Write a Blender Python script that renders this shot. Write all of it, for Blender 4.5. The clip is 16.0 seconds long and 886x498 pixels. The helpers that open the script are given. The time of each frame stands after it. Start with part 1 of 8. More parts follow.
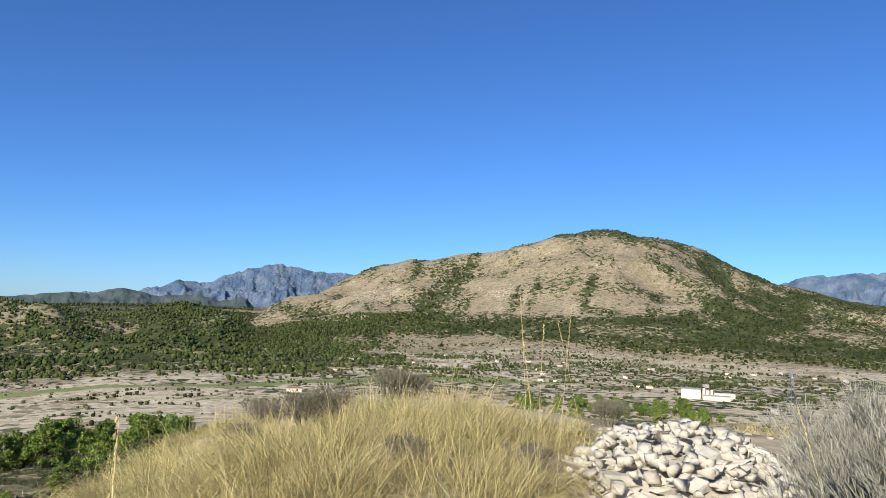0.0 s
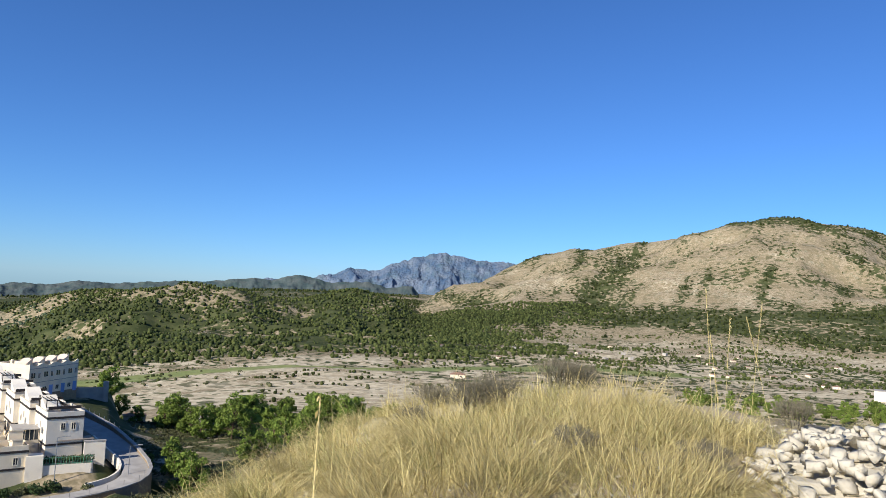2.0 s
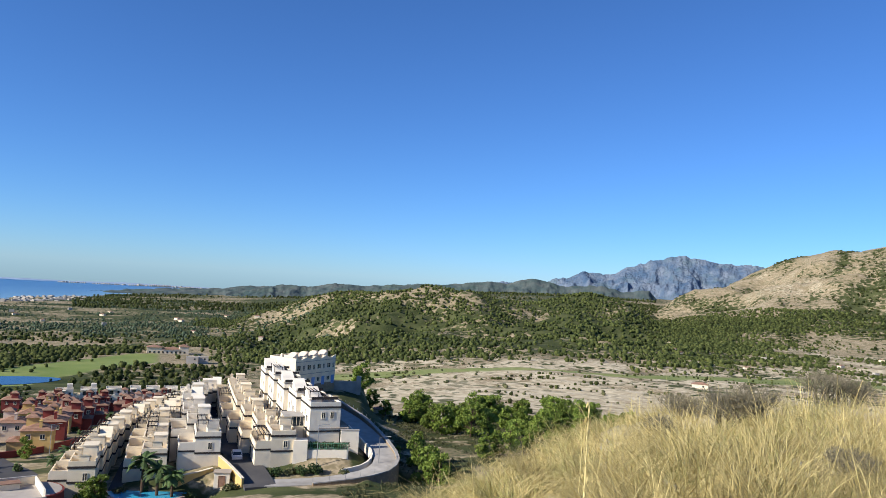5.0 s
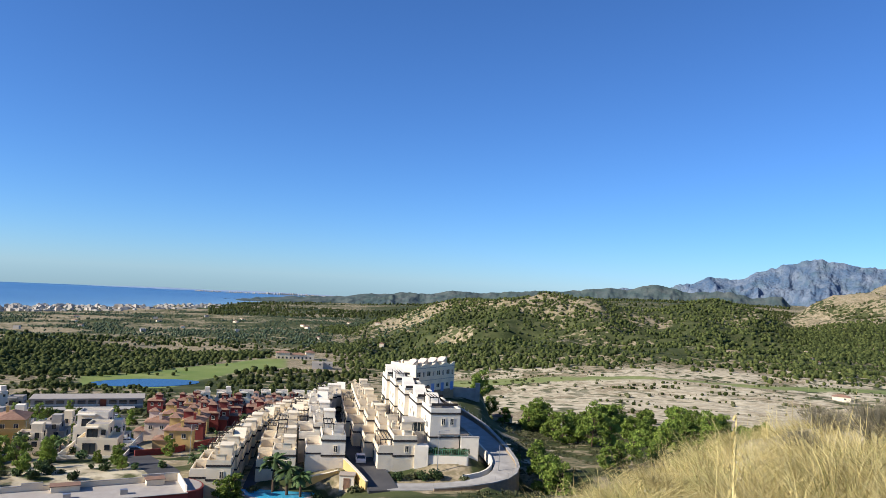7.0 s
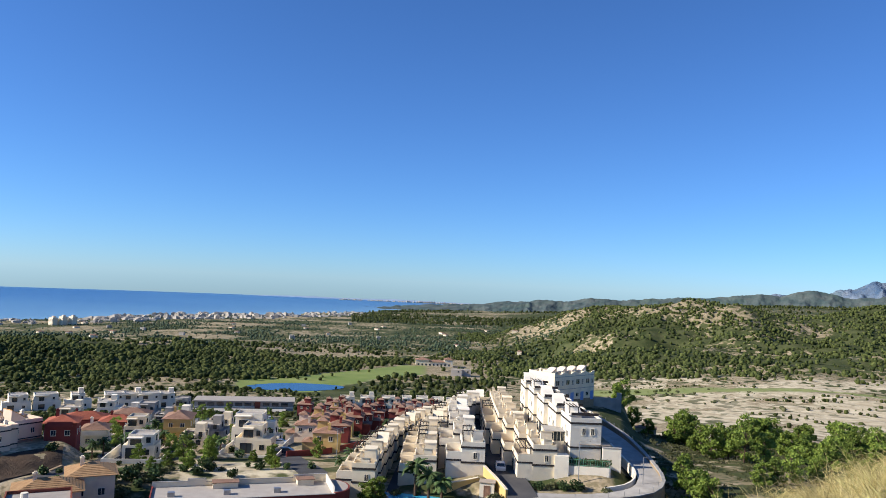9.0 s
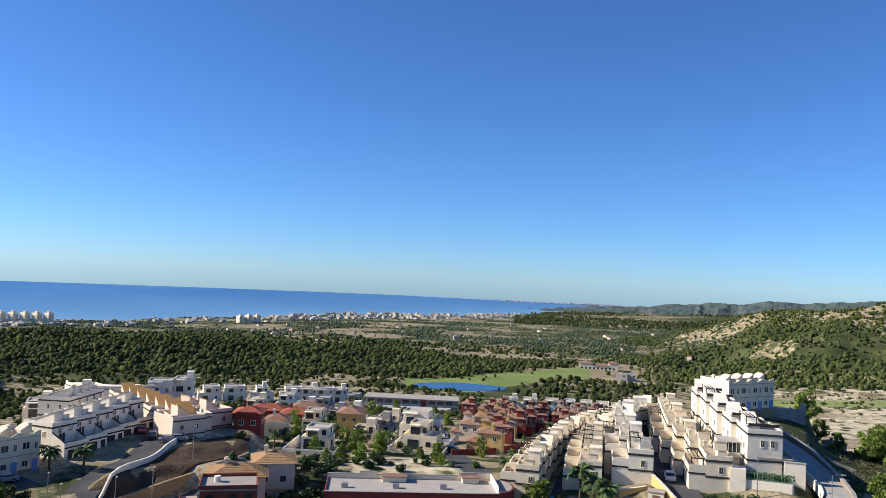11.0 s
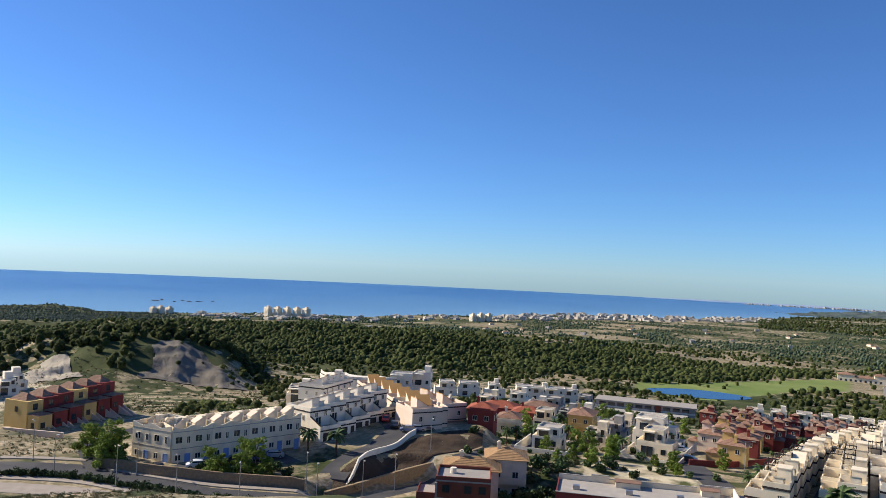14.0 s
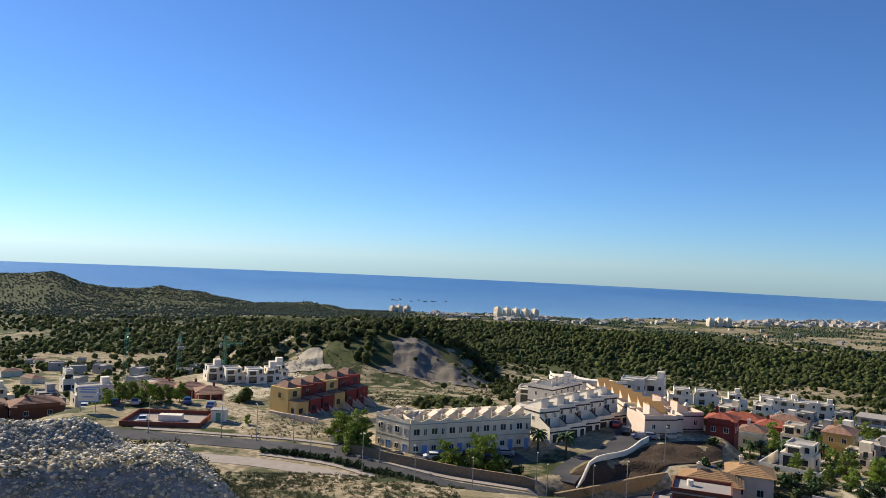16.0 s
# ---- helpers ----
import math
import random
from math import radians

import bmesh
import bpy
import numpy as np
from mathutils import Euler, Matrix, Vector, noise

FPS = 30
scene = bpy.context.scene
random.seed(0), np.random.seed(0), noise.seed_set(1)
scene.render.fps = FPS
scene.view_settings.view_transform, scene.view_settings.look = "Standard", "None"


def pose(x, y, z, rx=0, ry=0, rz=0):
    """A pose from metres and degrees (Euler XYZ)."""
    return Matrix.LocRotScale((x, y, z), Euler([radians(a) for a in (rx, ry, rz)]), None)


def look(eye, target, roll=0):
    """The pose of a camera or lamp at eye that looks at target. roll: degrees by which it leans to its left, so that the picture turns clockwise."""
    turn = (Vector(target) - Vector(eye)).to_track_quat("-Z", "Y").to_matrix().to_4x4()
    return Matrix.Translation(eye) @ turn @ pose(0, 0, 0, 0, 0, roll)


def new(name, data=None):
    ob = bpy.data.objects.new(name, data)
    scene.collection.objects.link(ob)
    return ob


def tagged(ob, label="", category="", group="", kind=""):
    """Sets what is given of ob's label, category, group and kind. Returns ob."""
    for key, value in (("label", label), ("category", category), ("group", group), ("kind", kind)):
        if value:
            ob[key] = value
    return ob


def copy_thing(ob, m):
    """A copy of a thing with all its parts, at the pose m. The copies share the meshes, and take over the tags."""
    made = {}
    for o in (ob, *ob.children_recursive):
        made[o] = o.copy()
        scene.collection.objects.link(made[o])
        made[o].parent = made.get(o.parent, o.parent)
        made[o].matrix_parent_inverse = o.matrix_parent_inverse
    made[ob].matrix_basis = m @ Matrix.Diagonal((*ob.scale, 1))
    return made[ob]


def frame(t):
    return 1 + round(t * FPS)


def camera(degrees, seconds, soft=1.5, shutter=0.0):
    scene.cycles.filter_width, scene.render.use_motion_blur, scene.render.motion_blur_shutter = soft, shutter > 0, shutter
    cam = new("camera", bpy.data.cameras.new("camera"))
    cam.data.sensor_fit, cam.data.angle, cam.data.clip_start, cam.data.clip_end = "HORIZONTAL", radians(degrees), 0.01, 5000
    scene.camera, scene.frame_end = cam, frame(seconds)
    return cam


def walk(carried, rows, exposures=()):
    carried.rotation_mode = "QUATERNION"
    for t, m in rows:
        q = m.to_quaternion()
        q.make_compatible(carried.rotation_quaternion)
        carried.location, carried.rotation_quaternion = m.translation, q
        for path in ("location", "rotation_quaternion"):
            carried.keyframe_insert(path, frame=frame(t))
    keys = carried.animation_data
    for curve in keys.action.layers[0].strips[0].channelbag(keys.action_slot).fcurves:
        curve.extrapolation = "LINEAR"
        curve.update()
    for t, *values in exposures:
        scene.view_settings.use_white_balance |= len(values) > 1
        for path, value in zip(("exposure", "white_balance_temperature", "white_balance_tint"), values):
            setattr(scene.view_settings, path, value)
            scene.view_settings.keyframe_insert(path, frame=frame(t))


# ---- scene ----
cam = camera(61.13, 16.0, 0.6)
ARM = 0.35  # the camera swings round on an outstretched arm
EYE_TO_SEA = 130.0
# seconds, yaw to the left, pitch, lean to the right
ROWS = [
    (0.0, 0.00, 4.50, -2.17),
    (0.5, 2.69, 4.15, -2.17),
    (1.0, 5.62, 3.85, -2.35),
    (1.5, 8.79, 3.53, -2.78),
    (2.0, 12.31, 3.12, -3.00),
    (2.5, 15.68, 2.74, -3.09),
    (3.0, 19.03, 2.55, -3.28),
    (3.5, 22.37, 2.55, -3.57),
    (4.0, 25.21, 2.50, -3.54),
    (6.5, 36.60, 2.45, -3.09),
    (7.0, 38.93, 2.48, -2.96),
    (7.5, 41.27, 2.56, -2.81),
    (8.0, 43.95, 2.71, -2.72),
    (8.5, 46.69, 2.67, -2.63),
    (11.0, 61.61, 2.16, -2.53),
    (11.5, 65.82, 1.98, -2.85),
    (12.0, 69.51, 1.72, -2.88),
    (12.5, 72.14, 1.48, -2.87),
    (13.0, 74.49, 1.38, -2.90),
    (13.5, 76.42, 1.35, -2.81),
    (14.0, 78.98, 1.39, -2.70),
    (14.5, 82.09, 1.52, -2.69),
    (15.0, 86.26, 1.37, -2.76),
    (15.5, 91.44, 1.07, -2.73),
    (16.0, 96.23, 0.71, -2.61),
]


def carried_pose(yaw, pitch, lean):
    y, p = radians(yaw), radians(pitch)
    eye = Vector((-ARM * math.sin(y), ARM * math.cos(y), 0.0))
    way = Vector((-math.sin(y) * math.cos(p), math.cos(y) * math.cos(p), math.sin(p)))
    return look(eye, eye + way, -lean)


walk(cam, [(t, carried_pose(a, b, c)) for t, a, b, c in ROWS], exposures=((0.0, 0.40, 6300, 10), (4.0, 0.50, 6350, 10), (7.0, 0.58, 6430, 10), (11.0, 0.60, 6500, 10), (13.0, 0.57, 6650, 10), (14.0, 0.55, 6750, 10), (16.0, 0.48, 7050, 10)))
# ---- light ----
SUN_TURN, SUN_HIGH = 150.0, 30.0  # degrees to the left of the first view, and above the horizon
world = bpy.data.worlds.new("world")
scene.world = world
world.use_nodes = True
wn = world.node_tree.nodes
sky = wn.new("ShaderNodeTexSky")
sky.sky_type, sky.sun_disc = "NISHITA", False
sky.sun_elevation, sky.sun_rotation = radians(SUN_HIGH), radians(-SUN_TURN)
sky.altitude, sky.air_density, sky.dust_density, sky.ozone_density = 1500, 1.0, 0.25, 8.0
wn["Background"].inputs["Strength"].default_value = 0.085
tint = wn.new("ShaderNodeMix")  # the deep blue of very clear sea air
tint.data_type, tint.blend_type = "RGBA", "MULTIPLY"
tint.inputs[0].default_value, tint.inputs[7].default_value = 1.0, (0.765, 0.98, 1.205, 1)
world.node_tree.links.new(sky.outputs[0], tint.inputs[6])
world.node_tree.links.new(tint.outputs[2], wn["Background"].inputs["Color"])
sun = new("sun", bpy.data.lights.new("sun", "SUN"))
sun.data.energy, sun.data.angle, sun.data.color = 5.0, radians(0.53), (1.0, 0.93, 0.82)
st, sh = radians(SUN_TURN), radians(SUN_HIGH)
sun.matrix_world = look((-600 * math.sin(st) * math.cos(sh), 600 * math.cos(st) * math.cos(sh), 600 * math.sin(sh)), (0, 0, 0))

# ---- materials ----
def node_material(name, rough=0.8, metal=0.0):
    m = bpy.data.materials.new(name)
    m.use_nodes = True
    b = m.node_tree.nodes["Principled BSDF"]
    b.inputs["Roughness"].default_value, b.inputs["Metallic"].default_value = rough, metal
    if rough > 0.7:
        b.inputs["Specular IOR Level"].default_value = 0.08
    return m, m.node_tree.nodes, m.node_tree.links, b


def mixed(n, l, a, b, fac):
    """A colour mix; a and b are colours or sockets, fac a socket or a number."""
    x = n.new("ShaderNodeMix")
    x.data_type = "RGBA"
    for key, v in ((0, fac), (6, a), (7, b)):
        if isinstance(v, (tuple, float, int)):
            x.inputs[key].default_value = (*v, 1) if isinstance(v, tuple) else v
        else:
            l.new(v, x.inputs[key])
    return x.outputs[2]


def speckle(n, l, size, detail=4.0, low=0.35, high=0.65, seed=0.0):
    """Noise of about that many metres, stretched to 0..1, in the object's own space."""
    c = n.new("ShaderNodeTexCoord")
    t = n.new("ShaderNodeTexNoise")
    t.noise_dimensions = "4D"
    t.inputs["W"].default_value = seed
    t.inputs["Scale"].default_value, t.inputs["Detail"].default_value = 1.0 / size, detail
    l.new(c.outputs["Object"], t.inputs["Vector"])
    r = n.new("ShaderNodeMapRange")
    r.inputs[1].default_value, r.inputs[2].default_value = low, high
    l.new(t.outputs["Fac"], r.inputs[0])
    return r.outputs[0]


def bumped(n, l, b, height_socket, strength=0.3, distance=0.05):
    k = n.new("ShaderNodeBump")
    k.inputs["Strength"].default_value, k.inputs["Distance"].default_value = strength, distance
    l.new(height_socket, k.inputs["Height"])
    l.new(k.outputs[0], b.inputs["Normal"])


def surface(name, a, b, size=1.0, rough=0.85, fine=0.05, bump=0.25, per_object=0.12, metal=0.0, dirt=None, dirt_size=3.0):
    """A worn surface: two tones at a coarse scale, a fine grain, a tone of its own for each object, and patches of dirt."""
    m, n, l, p = node_material(name, rough, metal)
    col = mixed(n, l, a, b, speckle(n, l, size))
    grain = speckle(n, l, fine, 3.0, 0.3, 0.7, 2.0)
    dark = tuple(0.72 * v for v in a)
    f = n.new("ShaderNodeMath")
    f.operation = "MULTIPLY"
    f.inputs[1].default_value = 0.35
    l.new(grain, f.inputs[0])
    col = mixed(n, l, col, dark, f.outputs[0])
    if dirt:
        g = n.new("ShaderNodeMath")
        g.operation = "MULTIPLY"
        g.inputs[1].default_value = 0.6
        l.new(speckle(n, l, dirt_size, 5.0, 0.5, 0.72, 5.0), g.inputs[0])
        col = mixed(n, l, col, dirt, g.outputs[0])
    if per_object:
        info = n.new("ShaderNodeObjectInfo")
        hsv = n.new("ShaderNodeHueSaturation")
        r = n.new("ShaderNodeMapRange")
        r.inputs[3].default_value, r.inputs[4].default_value = 1 - per_object, 1 + per_object
        l.new(info.outputs["Random"], r.inputs[0])
        l.new(r.outputs[0], hsv.inputs["Value"])
        l.new(col, hsv.inputs["Color"])
        col = hsv.outputs[0]
    l.new(col, p.inputs["Base Color"])
    if bump:
        bumped(n, l, p, grain, bump, fine * 0.4)
    return m


def leafy(name, a, b, rough=0.7, spread=0.35, through_light=0.0):
    """Leaves or blades: a tone of its own for each island."""
    m, n, l, p = node_material(name, rough)
    geo = n.new("ShaderNodeNewGeometry")
    info = n.new("ShaderNodeObjectInfo")
    col = mixed(n, l, a, b, geo.outputs["Random Per Island"])
    hsv = n.new("ShaderNodeHueSaturation")
    r = n.new("ShaderNodeMapRange")
    r.inputs[3].default_value, r.inputs[4].default_value = 1 - spread, 1 + spread
    l.new(info.outputs["Random"], r.inputs[0])
    l.new(r.outputs[0], hsv.inputs["Value"])
    l.new(col, hsv.inputs["Color"])
    l.new(hsv.outputs[0], p.inputs["Base Color"])
    p.inputs["Specular IOR Level"].default_value = 0.15
    if through_light:
        t = n.new("ShaderNodeBsdfTranslucent")
        mix = n.new("ShaderNodeMixShader")
        mix.inputs[0].default_value = through_light
        l.new(hsv.outputs[0], t.inputs["Color"])
        l.new(p.outputs[0], mix.inputs[1])
        l.new(t.outputs[0], mix.inputs[2])
        l.new(mix.outputs[0], n["Material Output"].inputs["Surface"])
    return m


WHITE = surface("white_render", (0.87, 0.79, 0.645), (0.81, 0.725, 0.58), 2.5, 0.9, 0.06, 0.15, 0.05, dirt=(0.52, 0.49, 0.44), dirt_size=2.0)
CREAM = surface("cream_render", (0.86, 0.745, 0.55), (0.80, 0.68, 0.49), 2.5, 0.9, 0.06, 0.15, 0.06, dirt=(0.50, 0.45, 0.37), dirt_size=2.0)
PEACH = surface("peach_render", (0.74, 0.60, 0.48), (0.70, 0.55, 0.42), 2.5, 0.9, 0.06, 0.15, 0.06)
YELLOW = surface("ochre_render", (0.64, 0.45, 0.18), (0.57, 0.39, 0.15), 2.5, 0.9, 0.06, 0.15, 0.08)
REDWALL = surface("red_render", (0.25, 0.06, 0.05), (0.20, 0.05, 0.045), 2.5, 0.9, 0.06, 0.15, 0.15)
BRICK = surface("brick", (0.25, 0.085, 0.055), (0.20, 0.065, 0.045), 1.5, 0.9, 0.08, 0.3, 0.08)
TILE = surface("roof_tile", (0.33, 0.20, 0.14), (0.25, 0.145, 0.10), 0.8, 0.85, 0.12, 0.5, 0.12, dirt=(0.18, 0.13, 0.09))
TERRACE = surface("terrace_tile", (0.44, 0.36, 0.28), (0.36, 0.29, 0.22), 1.2, 0.8, 0.1, 0.2, 0.1)
ROOFGRAVEL = surface("roof_gravel", (0.42, 0.38, 0.33), (0.36, 0.32, 0.28), 1.5, 0.95, 0.05, 0.3, 0.1)
ORANGE = surface("orange_render", (0.62, 0.34, 0.12), (0.56, 0.30, 0.11), 1.5, 0.9, 0.06, 0.15, 0.06)
DARKBAND = surface("dark_coping", (0.065, 0.055, 0.05), (0.045, 0.04, 0.037), 1.0, 0.8, 0.05, 0.2, 0.1)
STONEWALL = surface("stone_wall", (0.36, 0.26, 0.16), (0.26, 0.19, 0.12), 0.5, 0.95, 0.15, 0.6, 0.1)
CONCRETE = surface("concrete", (0.42, 0.39, 0.35), (0.34, 0.32, 0.29), 1.5, 0.9, 0.08, 0.2, 0.06, dirt=(0.22, 0.20, 0.17))
ASPHALT = surface("asphalt", (0.085, 0.083, 0.085), (0.065, 0.064, 0.066), 4.0, 0.9, 0.06, 0.2, 0.0, dirt=(0.13, 0.12, 0.11), dirt_size=6.0)
PAVING = surface("paving", (0.40, 0.34, 0.28), (0.33, 0.28, 0.23), 1.5, 0.9, 0.1, 0.2, 0.05)
LIMESTONE = surface("limestone", (0.68, 0.62, 0.49), (0.52, 0.465, 0.355), 0.2, 0.95, 0.03, 0.5, 0.22)
BARK = surface("bark", (0.12, 0.08, 0.055), (0.08, 0.055, 0.04), 0.4, 0.95, 0.06, 0.6, 0.1)
METAL = surface("galvanised_steel", (0.42, 0.43, 0.44), (0.36, 0.37, 0.38), 0.5, 0.45, 0.05, 0.05, 0.05, metal=0.8)
GREENSTEEL = surface("green_steel", (0.12, 0.34, 0.20), (0.10, 0.28, 0.17), 0.6, 0.5, 0.05, 0.05, 0.05)
BLUEWALL = surface("blue_panel", (0.20, 0.33, 0.62), (0.17, 0.28, 0.55), 1.5, 0.7, 0.06, 0.1, 0.1)
# rock of the far range; all its tones carry blue distance haze
HAZEROCK = surface("hazed_rock", (0.065, 0.11, 0.18), (0.185, 0.22, 0.27), 70, 1.0, 16, 0.9, 0.0, dirt=(0.08, 0.13, 0.14), dirt_size=110)
# scrub green of the distant hills, greyed and blued in colour for haze
HAZEHILL = surface("hazed_hill_scrub", (0.055, 0.085, 0.085), (0.115, 0.13, 0.12), 60, 1.0, 12, 0.3, 0.0, dirt=(0.08, 0.12, 0.09), dirt_size=110)
PINE = leafy("pine_needles", (0.085, 0.14, 0.022), (0.26, 0.33, 0.065), 0.7, 0.25, 0.22)
PINEFAR = leafy("far_pine_needles", (0.04, 0.057, 0.018), (0.165, 0.19, 0.06), 0.8, 0.3, 0.5)
# headland leaves: paler, bluer green with the air's haze painted in
HAZESCRUB = leafy("hazed_headland_scrub", (0.065, 0.095, 0.078), (0.125, 0.16, 0.13), 0.8, 0.3, 0.5)
COASTSCRUB = leafy("coastal_scrub", (0.03, 0.046, 0.024), (0.075, 0.10, 0.058), 0.8, 0.35)
PALM = leafy("palm_leaf", (0.05, 0.09, 0.03), (0.09, 0.13, 0.045))
HEDGE = leafy("hedge_leaf", (0.03, 0.055, 0.018), (0.06, 0.09, 0.03))
SCRUB = leafy("scrub_leaf", (0.06, 0.07, 0.028), (0.15, 0.15, 0.07), 0.75, 0.3)
STRAW = leafy("dry_grass", (0.29, 0.228, 0.08), (0.72, 0.60, 0.28), 0.75, 0.22, 0.15)
STRAWGREEN = leafy("greenish_dry_grass", (0.20, 0.185, 0.06), (0.52, 0.475, 0.19), 0.75, 0.2)
TWIG = leafy("grey_twig", (0.12, 0.105, 0.07), (0.27, 0.24, 0.165), 0.9, 0.2)
PALETWIG = leafy("pale_grey_twig", (0.17, 0.16, 0.12), (0.46, 0.43, 0.335), 0.9, 0.15)


def glass_material():
    m, n, l, p = node_material("window_glass", 0.06)
    p.inputs["Base Color"].default_value = (0.03, 0.04, 0.05, 1)
    p.inputs["Specular IOR Level"].default_value = 0.8
    return m


GLASS = glass_material()


def water_material(name, col, ripple, size, gloss=0.5, rough=0.12):
    m, n, l, p = node_material(name, rough)
    p.inputs["Specular IOR Level"].default_value = gloss
    l.new(mixed(n, l, col, tuple(v * 0.7 for v in col), speckle(n, l, size * 60, 3.0)), p.inputs["Base Color"])
    bumped(n, l, p, speckle(n, l, size, 5.0, 0.2, 0.8), ripple, size * 0.2)
    return m


def sea_material():
    """Deep blue water, paler over the shallows (attribute 'shallow')."""
    m, n, l, p = node_material("sea_water", 0.3)
    p.inputs["Specular IOR Level"].default_value = 0.35
    at = n.new("ShaderNodeAttribute")
    at.attribute_name = "shallow"
    deep = mixed(n, l, (0.034, 0.125, 0.29), (0.05, 0.155, 0.32), speckle(n, l, 420.0, 4.0, 0.4, 0.6))
    l.new(mixed(n, l, deep, (0.19, 0.35, 0.46), at.outputs["Fac"]), p.inputs["Base Color"])
    bumped(n, l, p, speckle(n, l, 9.0, 5.0, 0.2, 0.8), 1.0, 1.8)
    return m


SEA = sea_material()
# far coast: the pale blue of sea haze is put into the base colour
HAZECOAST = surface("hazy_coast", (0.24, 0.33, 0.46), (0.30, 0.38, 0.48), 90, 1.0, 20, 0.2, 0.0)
GRAVELBANK = surface("grey_gravel", (0.37, 0.345, 0.30), (0.25, 0.23, 0.195), 0.5, 1.0, 0.16, 0.9, 0.0, dirt=(0.13, 0.12, 0.085), dirt_size=1.2)
# quarry scree: grey stone, base colour lowered for the shade on the face
SHADESCREE = surface("shaded_grey_scree", (0.21, 0.185, 0.15), (0.14, 0.12, 0.095), 9, 1.0, 0.8, 0.6, 0.0, dirt=(0.15, 0.135, 0.11), dirt_size=7.0)
EARTH = surface("brown_earth", (0.085, 0.058, 0.04), (0.055, 0.04, 0.028), 3.0, 1.0, 0.35, 0.8, 0.0, dirt=(0.11, 0.085, 0.06), dirt_size=2.5)
TOWNWALL = surface("town_render", (0.54, 0.49, 0.42), (0.38, 0.345, 0.295), 60, 0.9, 9, 0.0, 0.12)
POND = water_material("pond_water", (0.01, 0.05, 0.11), 0.06, 2.0)
POOLWATER = water_material("pool_water", (0.05, 0.40, 0.62), 0.1, 0.8)


def land_material():
    """Dry Mediterranean ground; the attribute 'cover' holds green cover, bare pale rock and mown lawn."""
    m, n, l, p = node_material("dry_land", 0.95)
    at = n.new("ShaderNodeAttribute")
    at.attribute_name = "cover"
    sep = n.new("ShaderNodeSeparateColor")
    l.new(at.outputs["Color"], sep.inputs[0])
    soil = mixed(n, l, (0.36, 0.285, 0.185), (0.50, 0.405, 0.275), speckle(n, l, 45.0, 6.0))
    soil = mixed(n, l, soil, (0.25, 0.205, 0.115), speckle(n, l, 6.0, 5.0, 0.45, 0.6, 3.0))
    pale = mixed(n, l, (0.60, 0.52, 0.36), (0.38, 0.31, 0.20), speckle(n, l, 5.0, 8.0, 0.35, 0.65, 1.0))
    # scrub and wood floor, its green darkened to include canopy shade
    green = mixed(n, l, (0.03, 0.042, 0.014), (0.085, 0.095, 0.038), speckle(n, l, 18.0, 8.0, 0.35, 0.65, 4.0))
    lawn = mixed(n, l, (0.13, 0.19, 0.05), (0.24, 0.27, 0.09), speckle(n, l, 30.0, 5.0, 0.3, 0.7, 6.0))
    spots = speckle(n, l, 9.0, 7.0, 0.40, 0.60, 8.0)

    def cut(v, soft=0.35):
        a = n.new("ShaderNodeMath")
        a.operation = "MULTIPLY_ADD"
        l.new(v, a.inputs[0])
        a.inputs[1].default_value = 1 + soft * 2
        l.new(spots, a.inputs[2])
        r = n.new("ShaderNodeMapRange")
        r.inputs[1].default_value, r.inputs[2].default_value = 0.85, 1.15
        l.new(a.outputs[0], r.inputs[0])
        return r.outputs[0]

    soil = mixed(n, l, soil, (0.075, 0.085, 0.04), speckle(n, l, 13.0, 7.0, 0.58, 0.63, 21.0))
    pebbles = speckle(n, l, 1.1, 6.0, 0.42, 0.58, 12.0)
    soil = mixed(n, l, soil, (0.22, 0.18, 0.105), pebbles)
    pale = mixed(n, l, pale, (0.30, 0.26, 0.19), speckle(n, l, 1.6, 6.0, 0.56, 0.70, 14.0))
    green = mixed(n, l, green, (0.09, 0.085, 0.04), speckle(n, l, 2.6, 6.0, 0.56, 0.66, 16.0))
    col = mixed(n, l, soil, pale, cut(sep.outputs[1]))
    col = mixed(n, l, col, green, cut(sep.outputs[0]))
    col = mixed(n, l, col, lawn, sep.outputs[2])
    l.new(col, p.inputs["Base Color"])
    bumped(n, l, p, speckle(n, l, 1.2, 8.0, 0.2, 0.8, 9.0), 0.5, 0.3)
    return m


LAND = land_material()

# ---- the shape of the land: heights below the eye, by the turn to the left (degrees) and the distance ----
def lattice(ix, iy, seed):
    n = (ix.astype(np.int64) * 374761393 + iy.astype(np.int64) * 668265263 + seed * 974711) & 0x7FFFFFFF
    n = ((n ^ (n >> 13)) * 1274126177) & 0x7FFFFFFF
    return ((n ^ (n >> 16)) & 0xFFFF) / 65535.0


def vnoise(x, y, size, seed=0):
    x, y = np.asarray(x, float) / size, np.asarray(y, float) / size
    ix, iy = np.floor(x), np.floor(y)
    fx, fy = x - ix, y - iy
    fx, fy = fx * fx * (3 - 2 * fx), fy * fy * (3 - 2 * fy)
    a, b = lattice(ix, iy, seed), lattice(ix + 1, iy, seed)
    c, d = lattice(ix, iy + 1, seed), lattice(ix + 1, iy + 1, seed)
    return (a + (b - a) * fx) * (1 - fy) + (c + (d - c) * fx) * fy


def fbm(x, y, size, octaves=4, seed=0):
    total, gain = 0.0, 0.5
    for i in range(octaves):
        total = total + gain * (vnoise(x, y, size / 2 ** i, seed + 7 * i) - 0.5)
        gain *= 0.5
    return total


def smooth(a, b, v):
    u = np.clip((v - a) / (b - a), 0, 1)
    return u * u * (3 - 2 * u)


def polar(az, r):
    a = np.radians(az)
    return -np.sin(a) * r, np.cos(a) * r


def turn_of(x, y):
    return np.degrees(np.arctan2(-x, y))


